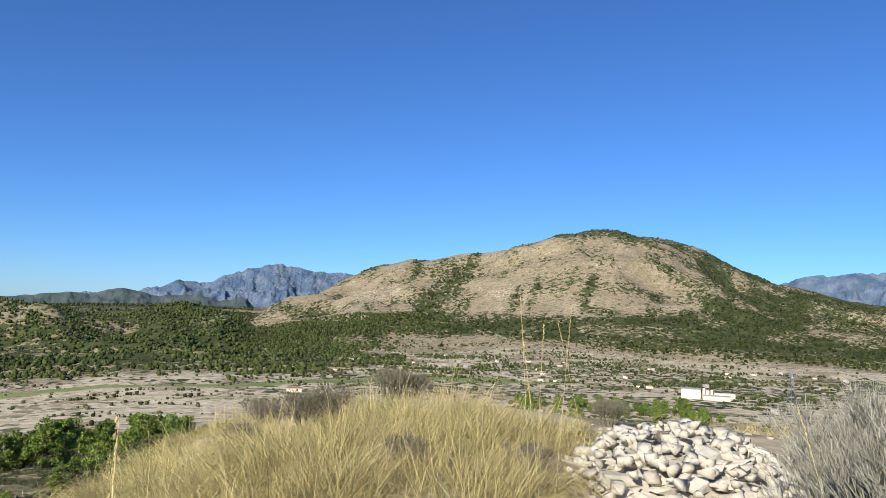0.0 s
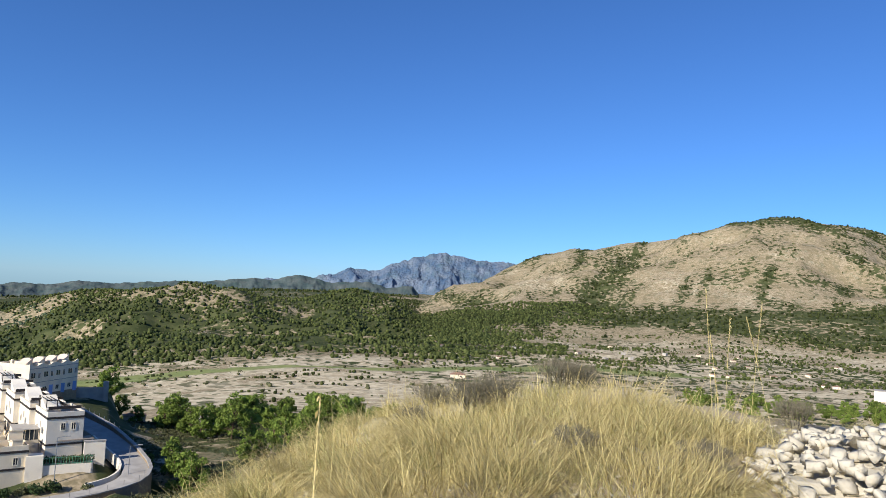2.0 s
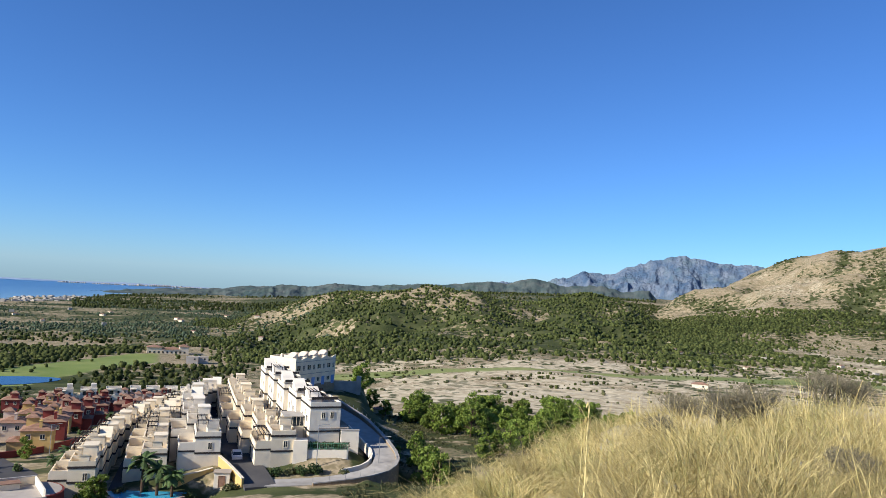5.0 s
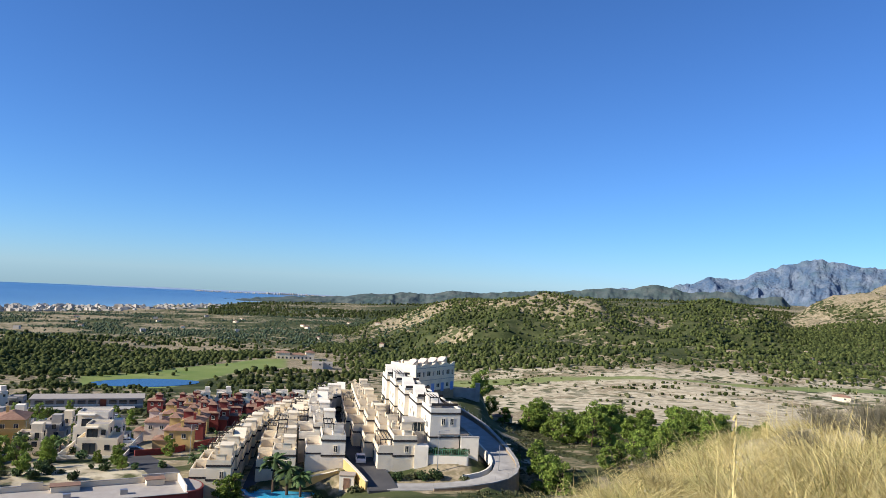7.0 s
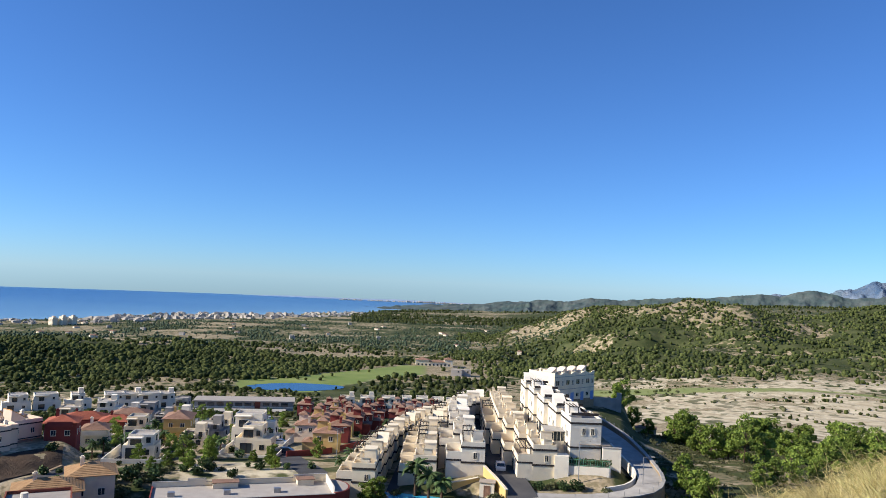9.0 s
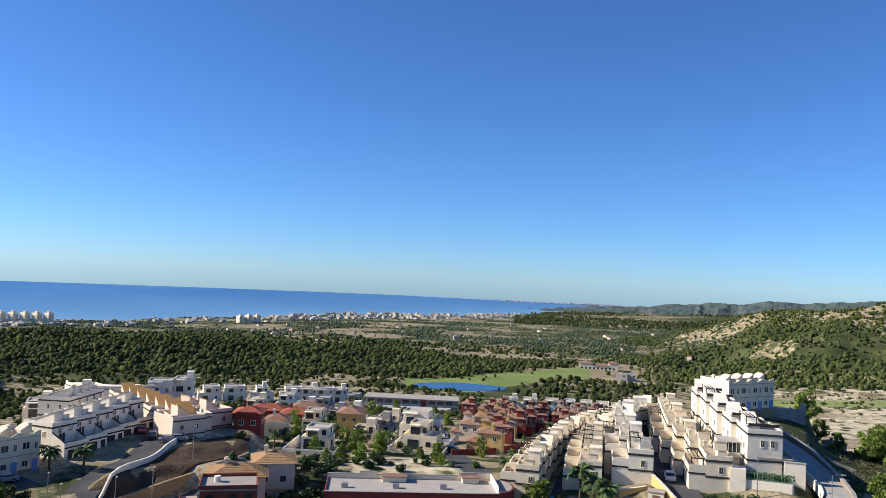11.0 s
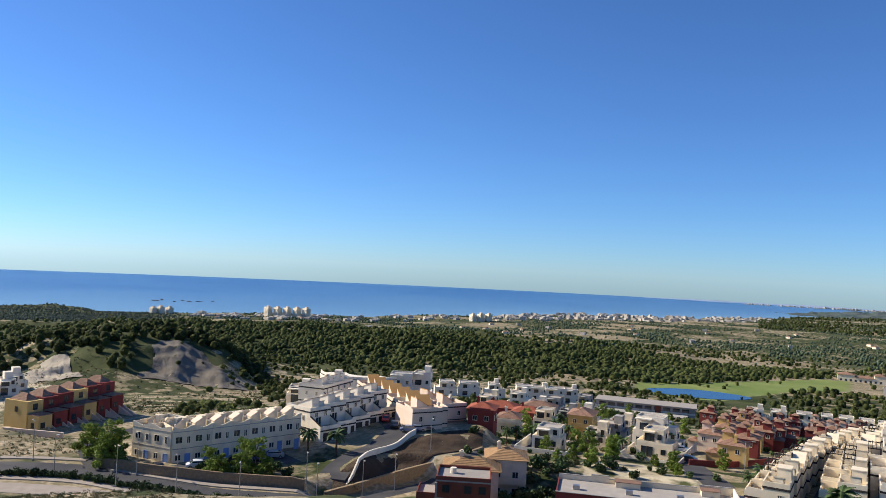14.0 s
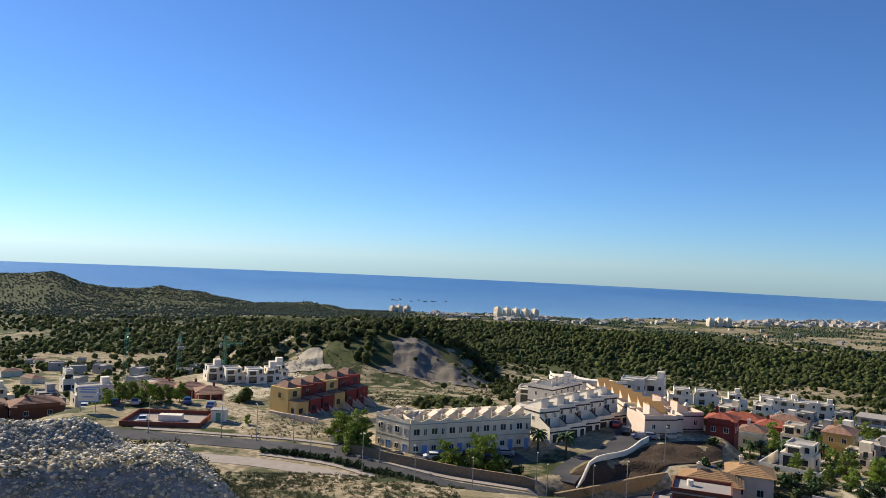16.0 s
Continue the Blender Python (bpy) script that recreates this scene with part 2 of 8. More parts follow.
def raised(z, az, r, crest, turns, lifts, front, back, rough=0.0, seed=0, skew=0.0):
    """A ridge whose crest stands at the given distance and shows at the given elevations; it falls off to the front and the back."""
    x, y = polar(az, r)
    cr = crest + skew * (az - turns[len(turns) // 2])
    top = np.tan(np.radians(np.interp(az, turns, lifts) - 0.235)) * cr
    fall = np.where(r < cr, smooth(cr - front, cr, r), 1 - smooth(cr, cr + back, r))
    fall = fall * smooth(turns[0] - 3, turns[0], az) * (1 - smooth(turns[-1], turns[-1] + 3, az))
    n = fbm(x, y, crest * 0.16, 5, seed) * rough * crest * 0.10
    gully = np.abs(fbm(x, y, crest * 0.10, 5, seed + 3)) * rough * crest * 0.34
    return z + np.maximum(top - z, 0) * fall + (n - gully * (fall * (1 - fall) * 3)) * np.minimum(fall, np.clip((top - z) / 20, 0, 1))


COAST_TURN = (44, 48, 55, 62, 75, 84, 100, 112, 130)
COAST_FAR = (4950, 4050, 2950, 2560, 2120, 1860, 1740, 1800, 2000)


# level ground: turn, distance, height, radius, width of the slope round it
PADS = (
    (93.5, 152, -39.2, 17, 9), (100, 140, -38.7, 14, 12), (106, 150, -38.7, 18, 16), (90, 126, -39.0, 13, 10),
    (83.5, 130.5, -41.4, 7, 6), (79.5, 141, -41.6, 6, 6), (84, 172, -38.2, 14, 8), (80, 178, -37.3, 14, 7), (75, 120, -40.5, 16, 10), (63, 122, -38.5, 18, 12),
    (30.3, 128, -36.8, 5, 6), (116, 180, -38.7, 22, 14), (110, 272, -46.6, 26, 20), (60, 548, -79.5, 34, 25), (104, 208, -42.8, 16, 12),
)


def height(x, y):
    x, y = np.asarray(x, float), np.asarray(y, float)
    r, az = np.hypot(x, y) + 1e-6, turn_of(x, y)
    # inland valley and seaward slope
    inland = np.interp(r, (0, 60, 100, 150, 250, 400, 600, 800, 1100, 1600, 2500), (-2, -22, -29, -34, -42, -52, -61, -64, -61, -48, -32))
    sea_r = np.interp(az, COAST_TURN, COAST_FAR)
    town = np.interp(r, (0, 45, 70, 100, 130, 155, 185, 230, 300, 400, 540, 800, 1100), (-2, -18, -26, -31, -36, -38, -41.5, -47, -56, -67, -79, -88, -96))
    town = np.where(r > 1100, -96 - 33 * np.clip((r - 1100) / (sea_r - 1100), 0, 1.5), town)
    w = smooth(22, 46, az)
    z = inland * (1 - w) + town * w
    # the town's ridge with the white terraces
    z = z + 12.5 * np.exp(-((az - 39.0) / 4.8) ** 2 - ((r - 192) / 46) ** 2)
    # terraces and unevenness
    z = z + fbm(x, y, 160, 4, 11) * np.clip(r / 300, 0, 1) * 9 * smooth(240, 520, r)
    step = 2.2 + 1.2 * vnoise(x, y, 300, 15)
    u = z / step + fbm(x, y, 120, 3, 13) * 0.8
    fields = smooth(235, 300, r) * (1 - smooth(950, 1250, r)) * (1 - smooth(36, 46, az))
    z = z + fields * step * (np.floor(u) + smooth(0.72, 1.0, u - np.floor(u)) - u) * 0.9
    z = raised(z, az, r, 780, (62, 70, 80, 90, 100, 112), (-6.2, -5.2, -5.0, -5.0, -5.15, -5.6), 300, 420, 0.35, 21)
    z = raised(z, az, r, 470, (92, 95, 98, 101, 103, 107, 111), (-8.6, -6.7, -5.7, -5.35, -5.35, -5.9, -7.2), 120, 160, 0.5, 31)
    z = raised(z, az, r, 1300, (12, 16, 19, 22, 25.4, 28, 31, 36, 39.4, 43, 46), (-2.6, -1.35, -0.95, -1.05, -1.1, -0.9, -0.95, -1.35, -2.1, -3.2, -4.2), 620, 500, 0.55, 41)
    z = raised(z, az, r, 2300, (-34, -30, -24.3, -22.4, -19.4, -13.2, -9.3, -6.5, 0.1, 5.7, 12.7, 16), (0.8, 1.4, 2.2, 3.25, 4.95, 6.45, 6.05, 5.4, 3.7, 2.6, -0.3, -1.5), 1250, 900, 0.5, 51)
    z = raised(z, az, r, 1850, (99, 100.5, 102.2, 104.4, 105.6, 108.1, 110.2, 112.2, 114.4, 115.3, 116.7, 118.2, 119.8, 121.6, 123.2, 123.7, 125.1, 128, 140), (-4.7, -4.5, -4.08, -3.36, -3.15, -3.28, -3.47, -3.12, -2.82, -2.85, -2.6, -3.01, -2.93, -2.63, -1.98, -1.88, -2.04, -2.1, -1.6), 700, 500, 0.12, 61)
    z = np.where(r > sea_r, np.minimum(z, -132 - (r - sea_r) * 0.01), z)
    # the hill that the camera stands on
    brow = np.interp(az, (-180, -60, -40, -21, -9, 3, 8, 12, 17.5, 22.7, 28, 36, 45, 60, 180), (-8, -8, -7.1, -6.7, -5.9, -5.2, -5.8, -6.7, -8.3, -11.3, -14.0, -18.6, -25, -30, -30))
    rc = np.interp(az, (-40, -25, 15, 30, 60), (13, 14, 14, 10, 8))
    zc = np.tan(np.radians(brow)) * rc - 0.36
    near = np.where(r < rc, -1.65 + (zc + 1.65) * (r / rc) ** 0.9, zc - 0.5 * (r - rc))
    near = near + fbm(x, y, 2.6, 4, 81) * 0.34
    z = np.where(r < 75, z + np.maximum(near - z, 0) * (1 - smooth(50, 75, r)), z)
    for turn, far, level, flat, slope in PADS:
        px, py = polar(turn, far)
        k = 1 - smooth(flat, flat + slope, np.hypot(x - px, y - py))
        z = z + (level - z) * k
    # levels under the white terraces
    level = np.interp(az, (34, 37, 39.0, 40.8, 42.2, 46, 50, 54, 58), (-33, -30.4, -30.2, -32.4, -33.4, -33.0, -34.6, -35.8, -38)) - 0.05 * np.maximum(r - 165, 0) * smooth(43, 46, az)
    front = np.interp(az, (33, 36, 41.5, 44.8, 46.5, 52, 58), (-34, -33.2, -33.6, -34.2, -36.2, -36.4, -38))
    k = smooth(np.where(az < 42, 129.0, 123.0), np.where(az < 42, 136.5, 129.0), r)
    level = front * (1 - k) + level * k
    far = np.interp(az, (36, 44, 48, 51, 54, 57), (235, 235, 225, 200, 160, 140))
    k = smooth(34.6, 35.6, az) * (1 - smooth(56, 58.5, az)) * smooth(115, 119, r) * (1 - smooth(far - 15, far + 12, r))
    z = z + (level - z) * k
    # gravelly bank, dirt path and mound beside the road
    mound = 2.4 * smooth(117.5, 121.5, az) * np.exp(-((r - 63) / 3.6) ** 2)
    bank = np.interp(r, (30, 48.0, 55.4, 59.5, 68, 95, 122), (-22, -20.6, -15.0, -15.1, -16.4, -29, -38.0)) + mound
    v = smooth(106, 116, az) * (1 - smooth(112, 124, r)) * smooth(22, 34, r)
    z = z + (np.maximum(bank + fbm(x, y, 6, 5, 91) * 1.5, np.minimum(z, -16)) - z) * v
    return z


LAND_TURNS = np.concatenate([np.arange(-180, -36, 3.0), np.arange(-36, 132, 1 / 3), np.arange(132, 180.1, 3.0)])
LAND_RINGS = np.concatenate([[0.02, 0.7], np.arange(1.5, 26, 0.5), np.geomspace(26, 4940, 420)])
GRID_TURN, GRID_FAR = np.meshgrid(LAND_TURNS, LAND_RINGS)
GRID_X, GRID_Y = polar(GRID_TURN, GRID_FAR)
GRID_Z = height(GRID_X, GRID_Y)


def land(x, y):
    """The height of the built land, between the corners of its mesh."""
    x, y = np.asarray(x, float), np.asarray(y, float)
    r, az = np.hypot(x, y), turn_of(x, y)
    i = np.clip(np.searchsorted(LAND_RINGS, r) - 1, 0, len(LAND_RINGS) - 2)
    j = np.clip(np.searchsorted(LAND_TURNS, az) - 1, 0, len(LAND_TURNS) - 2)
    u = np.clip((r - LAND_RINGS[i]) / (LAND_RINGS[i + 1] - LAND_RINGS[i]), 0, 1)
    v = np.clip((az - LAND_TURNS[j]) / (LAND_TURNS[j + 1] - LAND_TURNS[j]), 0, 1)
    a = GRID_Z[i, j] + (GRID_Z[i + 1, j] - GRID_Z[i, j]) * u
    b = GRID_Z[i, j + 1] + (GRID_Z[i + 1, j + 1] - GRID_Z[i, j + 1]) * u
    return a + (b - a) * v


def ground_at(x, y):
    return float(land(x, y))

# ---- helpers for building ----
class Shape:
    """Vertices and faces that become one mesh."""

    def __init__(self):
        self.v, self.f = [], []

    def box(self, x0, y0, z0, x1, y1, z1):
        i = len(self.v)
        self.v += [(x0, y0, z0), (x1, y0, z0), (x1, y1, z0), (x0, y1, z0), (x0, y0, z1), (x1, y0, z1), (x1, y1, z1), (x0, y1, z1)]
        self.f += [(i, i + 3, i + 2, i + 1), (i + 4, i + 5, i + 6, i + 7), (i, i + 1, i + 5, i + 4), (i + 1, i + 2, i + 6, i + 5), (i + 2, i + 3, i + 7, i + 6), (i + 3, i, i + 4, i + 7)]
        return self

    def prism(self, outline, z0, z1):
        """An upright prism over an outline that runs counter-clockwise."""
        i, k = len(self.v), len(outline)
        self.v += [(x, y, z0) for x, y in outline] + [(x, y, z1) for x, y in outline]
        self.f += [tuple(range(i + k - 1, i - 1, -1)), tuple(range(i + k, i + 2 * k))]
        self.f += [(i + j, i + (j + 1) % k, i + k + (j + 1) % k, i + k + j) for j in range(k)]
        return self

    def tube(self, a, b, ra, rb, sides=6):
        a, b = Vector(a), Vector(b)
        d = (b - a).normalized()
        u = d.orthogonal().normalized()
        w = d.cross(u)
        i = len(self.v)
        for p, r in ((a, ra), (b, rb)):
            self.v += [tuple(p + (u * math.cos(t) + w * math.sin(t)) * r) for t in (2 * math.pi * k / sides for k in range(sides))]
        self.f += [(i + k, i + (k + 1) % sides, i + sides + (k + 1) % sides, i + sides + k) for k in range(sides)]
        self.f += [tuple(range(i + sides - 1, i - 1, -1)), tuple(range(i + sides, i + 2 * sides))]
        return self

    def mesh(self, name, material, smooth_faces=False):
        me = bpy.data.meshes.new(name)
        me.from_pydata(self.v, [], self.f)
        me.materials.append(material)
        if smooth_faces:
            me.shade_smooth()
        return me


def part(name, shape, material, parent, label="", smooth_faces=False):
    ob = new(name, shape.mesh(name, material, smooth_faces) if isinstance(shape, Shape) else shape)
    ob.parent = parent
    return tagged(ob, label)


def thing(name, label, category, m=None, group="", kind="", data=None):
    ob = new(name, data)
    ob.matrix_basis = m or Matrix()
    return tagged(ob, label, category, group, kind)


def array_mesh(name, verts, faces, material):
    """A mesh from arrays: faces all have the same number of corners."""
    verts, faces = np.asarray(verts, np.float32), np.asarray(faces, np.int32)
    me = bpy.data.meshes.new(name)
    k = faces.shape[1]
    me.vertices.add(len(verts))
    me.vertices.foreach_set("co", verts.ravel())
    me.loops.add(faces.size)
    me.loops.foreach_set("vertex_index", faces.ravel())
    me.polygons.add(len(faces))
    me.polygons.foreach_set("loop_start", np.arange(0, faces.size, k, dtype=np.int32))
    me.update(calc_edges=True)
    me.validate()
    me.materials.append(material)
    return me


# ---- land, sea ----
def build_land():
    az, r, x, y, z = (v[:, :-1] for v in (GRID_TURN, GRID_FAR, GRID_X, GRID_Y, GRID_Z))
    nr, na = az.shape
    verts = np.stack([x, y, z], -1).reshape(-1, 3)
    i, j = np.meshgrid(np.arange(nr - 1), np.arange(na), indexing="ij")
    a, b = i * na + j, i * na + (j + 1) % na
    faces = np.stack([a, a + na, b + na, b], -1).reshape(-1, 4)
    me = array_mesh("ground", verts, faces[:, ::-1], LAND)
    me.shade_smooth()
    X, Y = x.ravel(), y.ravel()
    cover = np.zeros((len(verts), 4), np.float32)
    cover[:, 3] = 1
    green, pale, lawn = cover_at(X, Y, verts[:, 2])
    cover[:, 0], cover[:, 1], cover[:, 2] = green, pale, lawn
    me.color_attributes.new("cover", "FLOAT_COLOR", "POINT").data.foreach_set("color", cover.ravel())
    tagged(new("ground", me), "dry hilly land with scrub, pale earth and terraces", "ground", kind="structure")
    ta, tr = np.meshgrid(np.arange(-180, 181, 2.0), np.concatenate([[1200], np.linspace(1500, 4945, 60)]))
    sx, sy = polar(ta, tr)
    nr, na = ta.shape
    i, j = np.meshgrid(np.arange(nr - 1), np.arange(na - 1), indexing="ij")
    a = i * na + j
    me = array_mesh("sea", np.stack([sx, sy, np.full_like(sx, -EYE_TO_SEA)], -1).reshape(-1, 3), np.stack([a, a + 1, a + na + 1, a + na], -1).reshape(-1, 4)[:, ::-1], SEA)
    out = tr - np.interp(ta, COAST_TURN, COAST_FAR)
    shallow = np.clip(np.exp(-np.maximum(out, 0) / 600) * 0.85 + fbm(sx, sy, 500, 3, 141) * 0.4, 0, 1).astype(np.float32)
    me.attributes.new("shallow", "FLOAT", "POINT").data.foreach_set("value", shallow.ravel())
    tagged(new("water", me), "calm deep blue sea under a clear sky", "sea", kind="structure")


def edge_of(v, a, b, s):
    return smooth(a - s, a, v) * (1 - smooth(b, b + s, v))


def hill_green(x, y, z):
    """How wooded the mountain is: its lower belt, the shaded flank, gullies and the cap, broken by rock and bare spurs."""
    r, az = np.hypot(x, y), turn_of(x, y)
    up = np.degrees(np.arctan2(z, r))
    n = fbm(x, y, 300, 5, 121)
    gully = fbm(az * 45 + z * 0.35, r * 0.16, 60, 4, 123)
    w = (1 - smooth(-1.2, 0.7, up + n * 4 + gully * 2)) * smooth(-3.1, -2.3, up + n * 2.5 + 0.5 * smooth(6, 12, az)) * 0.75
    w = np.maximum(w, smooth(0, 2.5, -13.0 - (5.8 - up) * 0.8 - az + n * 6) * np.clip(0.45 + gully * 1.6 + smooth(3.5, 0.5, up) * 0.2, 0, 0.8) * smooth(-3.1, -2.3, up + n * 2.5))
    w = np.maximum(w, np.exp(-((az + 2 - (2.9 - up) * 1.2 + n * 4) / 1.5) ** 2) * (1 - smooth(2.4, 3.6, up)) * 0.75)
    w = np.maximum(w, smooth(5.0, 5.6, up + n * 1.5) * 0.5)
    w = np.maximum(w, smooth(0.06, 0.16, gully + n * 0.4) * 0.5)
    spur = np.maximum(np.exp(-((az - 6.5) / 1.8) ** 2 - ((up + 0.8) / 0.7) ** 2), np.exp(-((az - 12.5) / 1.5) ** 2 - ((up + 1.2) / 0.5) ** 2))
    return np.clip(w + fbm(x, y, 70, 4, 127) * 1.5 - spur * 0.8, 0, 1)


def cover_at(x, y, z):
    r, az = np.hypot(x, y), turn_of(x, y)
    n1, n2 = fbm(x, y, 260, 4, 101), fbm(x, y, 90, 4, 103)
    green = np.clip(0.24 + n1 * 1.6 + n2 * 1.6, 0, 1)
    # pine woods on the inner hill and seaward rise; dark ground paints shade between crowns
    woods = smooth(14, 17, az + 8 * smooth(700, 860, r)) * (1 - smooth(42, 47, az)) * smooth(640, 720, r) * (1 - smooth(1700, 2000, r))
    woods = np.maximum(woods, smooth(60, 66, az) * smooth(590, 640, r) * (1 - smooth(1000, 1150, r)) * 0.9)
    green = np.maximum(green, woods * np.clip(0.68 + n2 * 3.0, 0, 1))
    # the mountain: bare upper slope, wooded foot
    m = smooth(16, 10, az) * smooth(1000, 1200, r)
    wooded = hill_green(x, y, z)
    green = green * (1 - m) + m * np.clip(wooded * 0.8, 0, 0.8)
    pale = np.clip(n2 * 1.3 - 0.05, 0, 0.6)
    belt = (1 - smooth(34, 42, az)) * smooth(225, 260, r) * (1 - smooth(430, 520, r))
    pale = np.maximum(pale, belt * np.clip(0.55 + fbm(az * 9, r, 50, 4, 107) * 2.2, 0, 1))
    green = np.where(belt > 0.5, green * 0.4, green)
    near = 1 - smooth(40, 90, r)
    green, pale = green * (1 - near), np.maximum(pale, near * np.clip(0.42 + fbm(x, y, 5, 4, 131) * 1.6, 0, 1) * np.where(az > 104, 0.3, np.where(az > 55, 0.25, 1.0)))
    # strips of tan and pale fields in the valley, the bare mountain side, quarry faces, scrubby waste ground
    strips = (1 - smooth(32, 42, az)) * smooth(380, 440, r) * (1 - smooth(1150, 1260, r)) * (1 - smooth(5, 12, az) * smooth(740, 840, r))
    pale = np.maximum(pale, strips * np.clip(0.5 + 0.12 * smooth(-4, -10, az) + fbm(az * 14, r * 1.0, 34, 4, 109) * 3.0, 0, 0.95))
    green = green * (1 - strips * 0.55)
    pale = pale * (1 - m) + m * np.clip(0.08 + n2 * 0.8 + fbm(x, y, 40, 3, 171) * 0.5, 0, 0.28)
    pale = pale * (1 - 0.75 * woods)
    face = edge_of(az, 104.5, 113, 1.5) * edge_of(r, 255, 330, 15)
    pale = np.maximum(pale, np.clip(face, 0, 1) * 0.8)
    waste = smooth(60, 66, az) * smooth(230, 290, r) * (1 - smooth(560, 620, r))
    green = np.maximum(green, waste * np.clip(0.30 + n2 * 2.2, 0, 0.8) * (1 - np.clip(face, 0, 1)))
    cut_slope = edge_of(az, 75, 86, 1) * edge_of(r, 135, 176, 4)
    green, pale = green * (1 - cut_slope), pale * (1 - cut_slope)
    side = edge_of(az, 14, 36, 2) * edge_of(r, 70, 235, 12)
    green, pale = np.maximum(green, side * np.clip(0.48 + n2 * 1.6, 0, 0.8)), pale * (1 - side)
    pale = np.where(waste > 0.3, np.minimum(pale, 0.3 + np.clip(face, 0, 1)), pale)
    bank = edge_of(az, 106, 132, 3) * edge_of(r, 40, 66, 3)
    pale, green = np.maximum(pale, bank * np.clip(0.12 + fbm(x, y, 4, 4, 173) * 1.5, 0, 0.4)), green * (1 - bank)
    verge = smooth(86, 90, az) * edge_of(r, 70, 235, 10)
    green, pale = green * (1 - verge * 0.8), np.minimum(pale, 1 - verge * 0.85)
    head = smooth(97, 101, az) * smooth(1000, 1150, r)
    green, pale = np.maximum(green, head * 1.0), pale * (1 - head)
    # seaward wood floor, again in the green that holds painted canopy shade
    wood2 = smooth(60, 66, az) * smooth(600, 640, r) * (1 - smooth(1040, 1100, r))
    green = np.maximum(green, wood2 * np.clip(0.7 + n2 * 2.6, 0, 1))
    built = edge_of(az, 58, 79, 1.5) * edge_of(r, 118, 335, 12)
    green = green * (1 - built * 0.5)
    pale = np.maximum(pale, built * np.clip(0.02 + fbm(x, y, 30, 4, 135) * 1.6, 0, 0.4))
    pale = np.maximum(pale, edge_of(az, 59, 67.5, 0.5) * edge_of(r, 138, 166, 3) * 0.55)
    plain = smooth(44, 48, az) * smooth(950, 1100, r)
    green = np.maximum(green, plain * np.clip(0.36 + n1 * 1.2 + fbm(az * 20, r * 0.8, 60, 4, 216) * 2.6, 0, 0.85))
    back = edge_of(az, 17, 44, 3) * smooth(1450, 1600, r)
    green = np.maximum(green, back * np.clip(0.6 + n1 * 2, 0.2, 0.9))
    lawn = smooth(-12, -8, az) * (1 - smooth(38, 44, az)) * edge_of(r + n2 * 30, np.interp(az, (-10, 3, 15, 27, 32), (690, 640, 552, 520, 528)), np.interp(az, (-10, 3, 15, 27, 32), (720, 685, 592, 552, 575)), 6) * 0.8
    low, high = np.interp(az, (50, 51, 58, 60, 64), (690, 665, 545, 515, 500)), np.interp(az, (50, 52, 56, 60, 64), (785, 770, 690, 605, 570))
    lawn = np.maximum(lawn, edge_of(az, 50.5, 64, 0.5) * edge_of(r + n2 * 40, low, high, 6))
    green, pale = green * (1 - np.clip(lawn, 0, 1)), pale * (1 - np.clip(lawn, 0, 1))
    return green, pale, lawn


build_land()


def distant_range(name, label, crest, turns, lifts, material, ragged, seed):
    """A range of hills far behind everything: slopes rising to a ragged crest."""
    az, k = np.meshgrid(np.arange(turns[0], turns[-1], 0.06), np.linspace(0, 1, 46))
    top = np.tan(np.radians(np.interp(az, turns, lifts) - 0.235)) * crest
    r = crest - 700 + 700 * k
    x, y = polar(az, r)
    spur = np.abs(fbm(az * 40, r * 0.25, 60, 5, seed)) * 2.2
    z = -150 + (top + 150) * np.clip(k ** 1.2 * (1 - spur * (1 - k) * 1.6), 0, 1) + fbm(az * 40, r * 0.4, 26, 5, seed + 2) * ragged * (0.3 + 0.7 * k)
    nr, na = az.shape
    i, j = np.meshgrid(np.arange(nr - 1), np.arange(na - 1), indexing="ij")
    a = i * na + j
    f = np.stack([a, a + 1, a + na + 1, a + na], -1).reshape(-1, 4)
    me = array_mesh(name, np.stack([x, y, z], -1).reshape(-1, 3), f[:, ::-1], material)
    tagged(new(name, me), label, "hills", kind="structure")


distant_range("backdrop", "far rocky mountain range, haze blue-grey in its colour", 4700, (-40, -34, -30, -27.4, -25, -23.5, -18, -6, 3, 5.7, 7.4, 9, 10.4, 12.5, 13.4, 14.5, 15.3, 16.1, 17, 18.1, 19.3, 20.6, 22, 25, 29), (3.3, 3.6, 3.5, 3.45, 3.0, 2.8, 2.2, 2.0, 2.2, 2.4, 2.6, 2.62, 2.7, 2.98, 2.8, 2.5, 2.45, 2.1, 1.6, 1.45, 1.5, 0.9, 0.7, 0.4, -0.2), HAZEROCK, 52, 77)
distant_range("backdrop_hills", "distant grey-green hills before the range, tinted with haze", 3600, (13, 14.5, 16.5, 18, 19, 21, 22.2, 23.4, 25, 26.3, 28, 31, 33, 36, 38, 40, 42, 44, 46.7, 50, 53, 56, 60), (-1.2, 0.4, 0.1, 0.6, 0.45, 0.35, 0.7, 0.8, 0.3, 0.4, 0.15, -0.1, -0.2, -0.5, -0.45, -0.8, -0.75, -0.95, -1.25, -1.45, -1.7, -1.9, -2.3), HAZEHILL, 22, 83)
distant_range("backdrop_coast", "thin line of the far coast across the bay, coloured haze blue", 4900, (47, 50, 53, 56, 59, 62, 64, 67, 69), (-1.25, -1.22, -1.18, -1.24, -1.2, -1.24, -1.28, -1.36, -1.5), HAZECOAST, 3, 91)

# ---- vegetation, stones ----


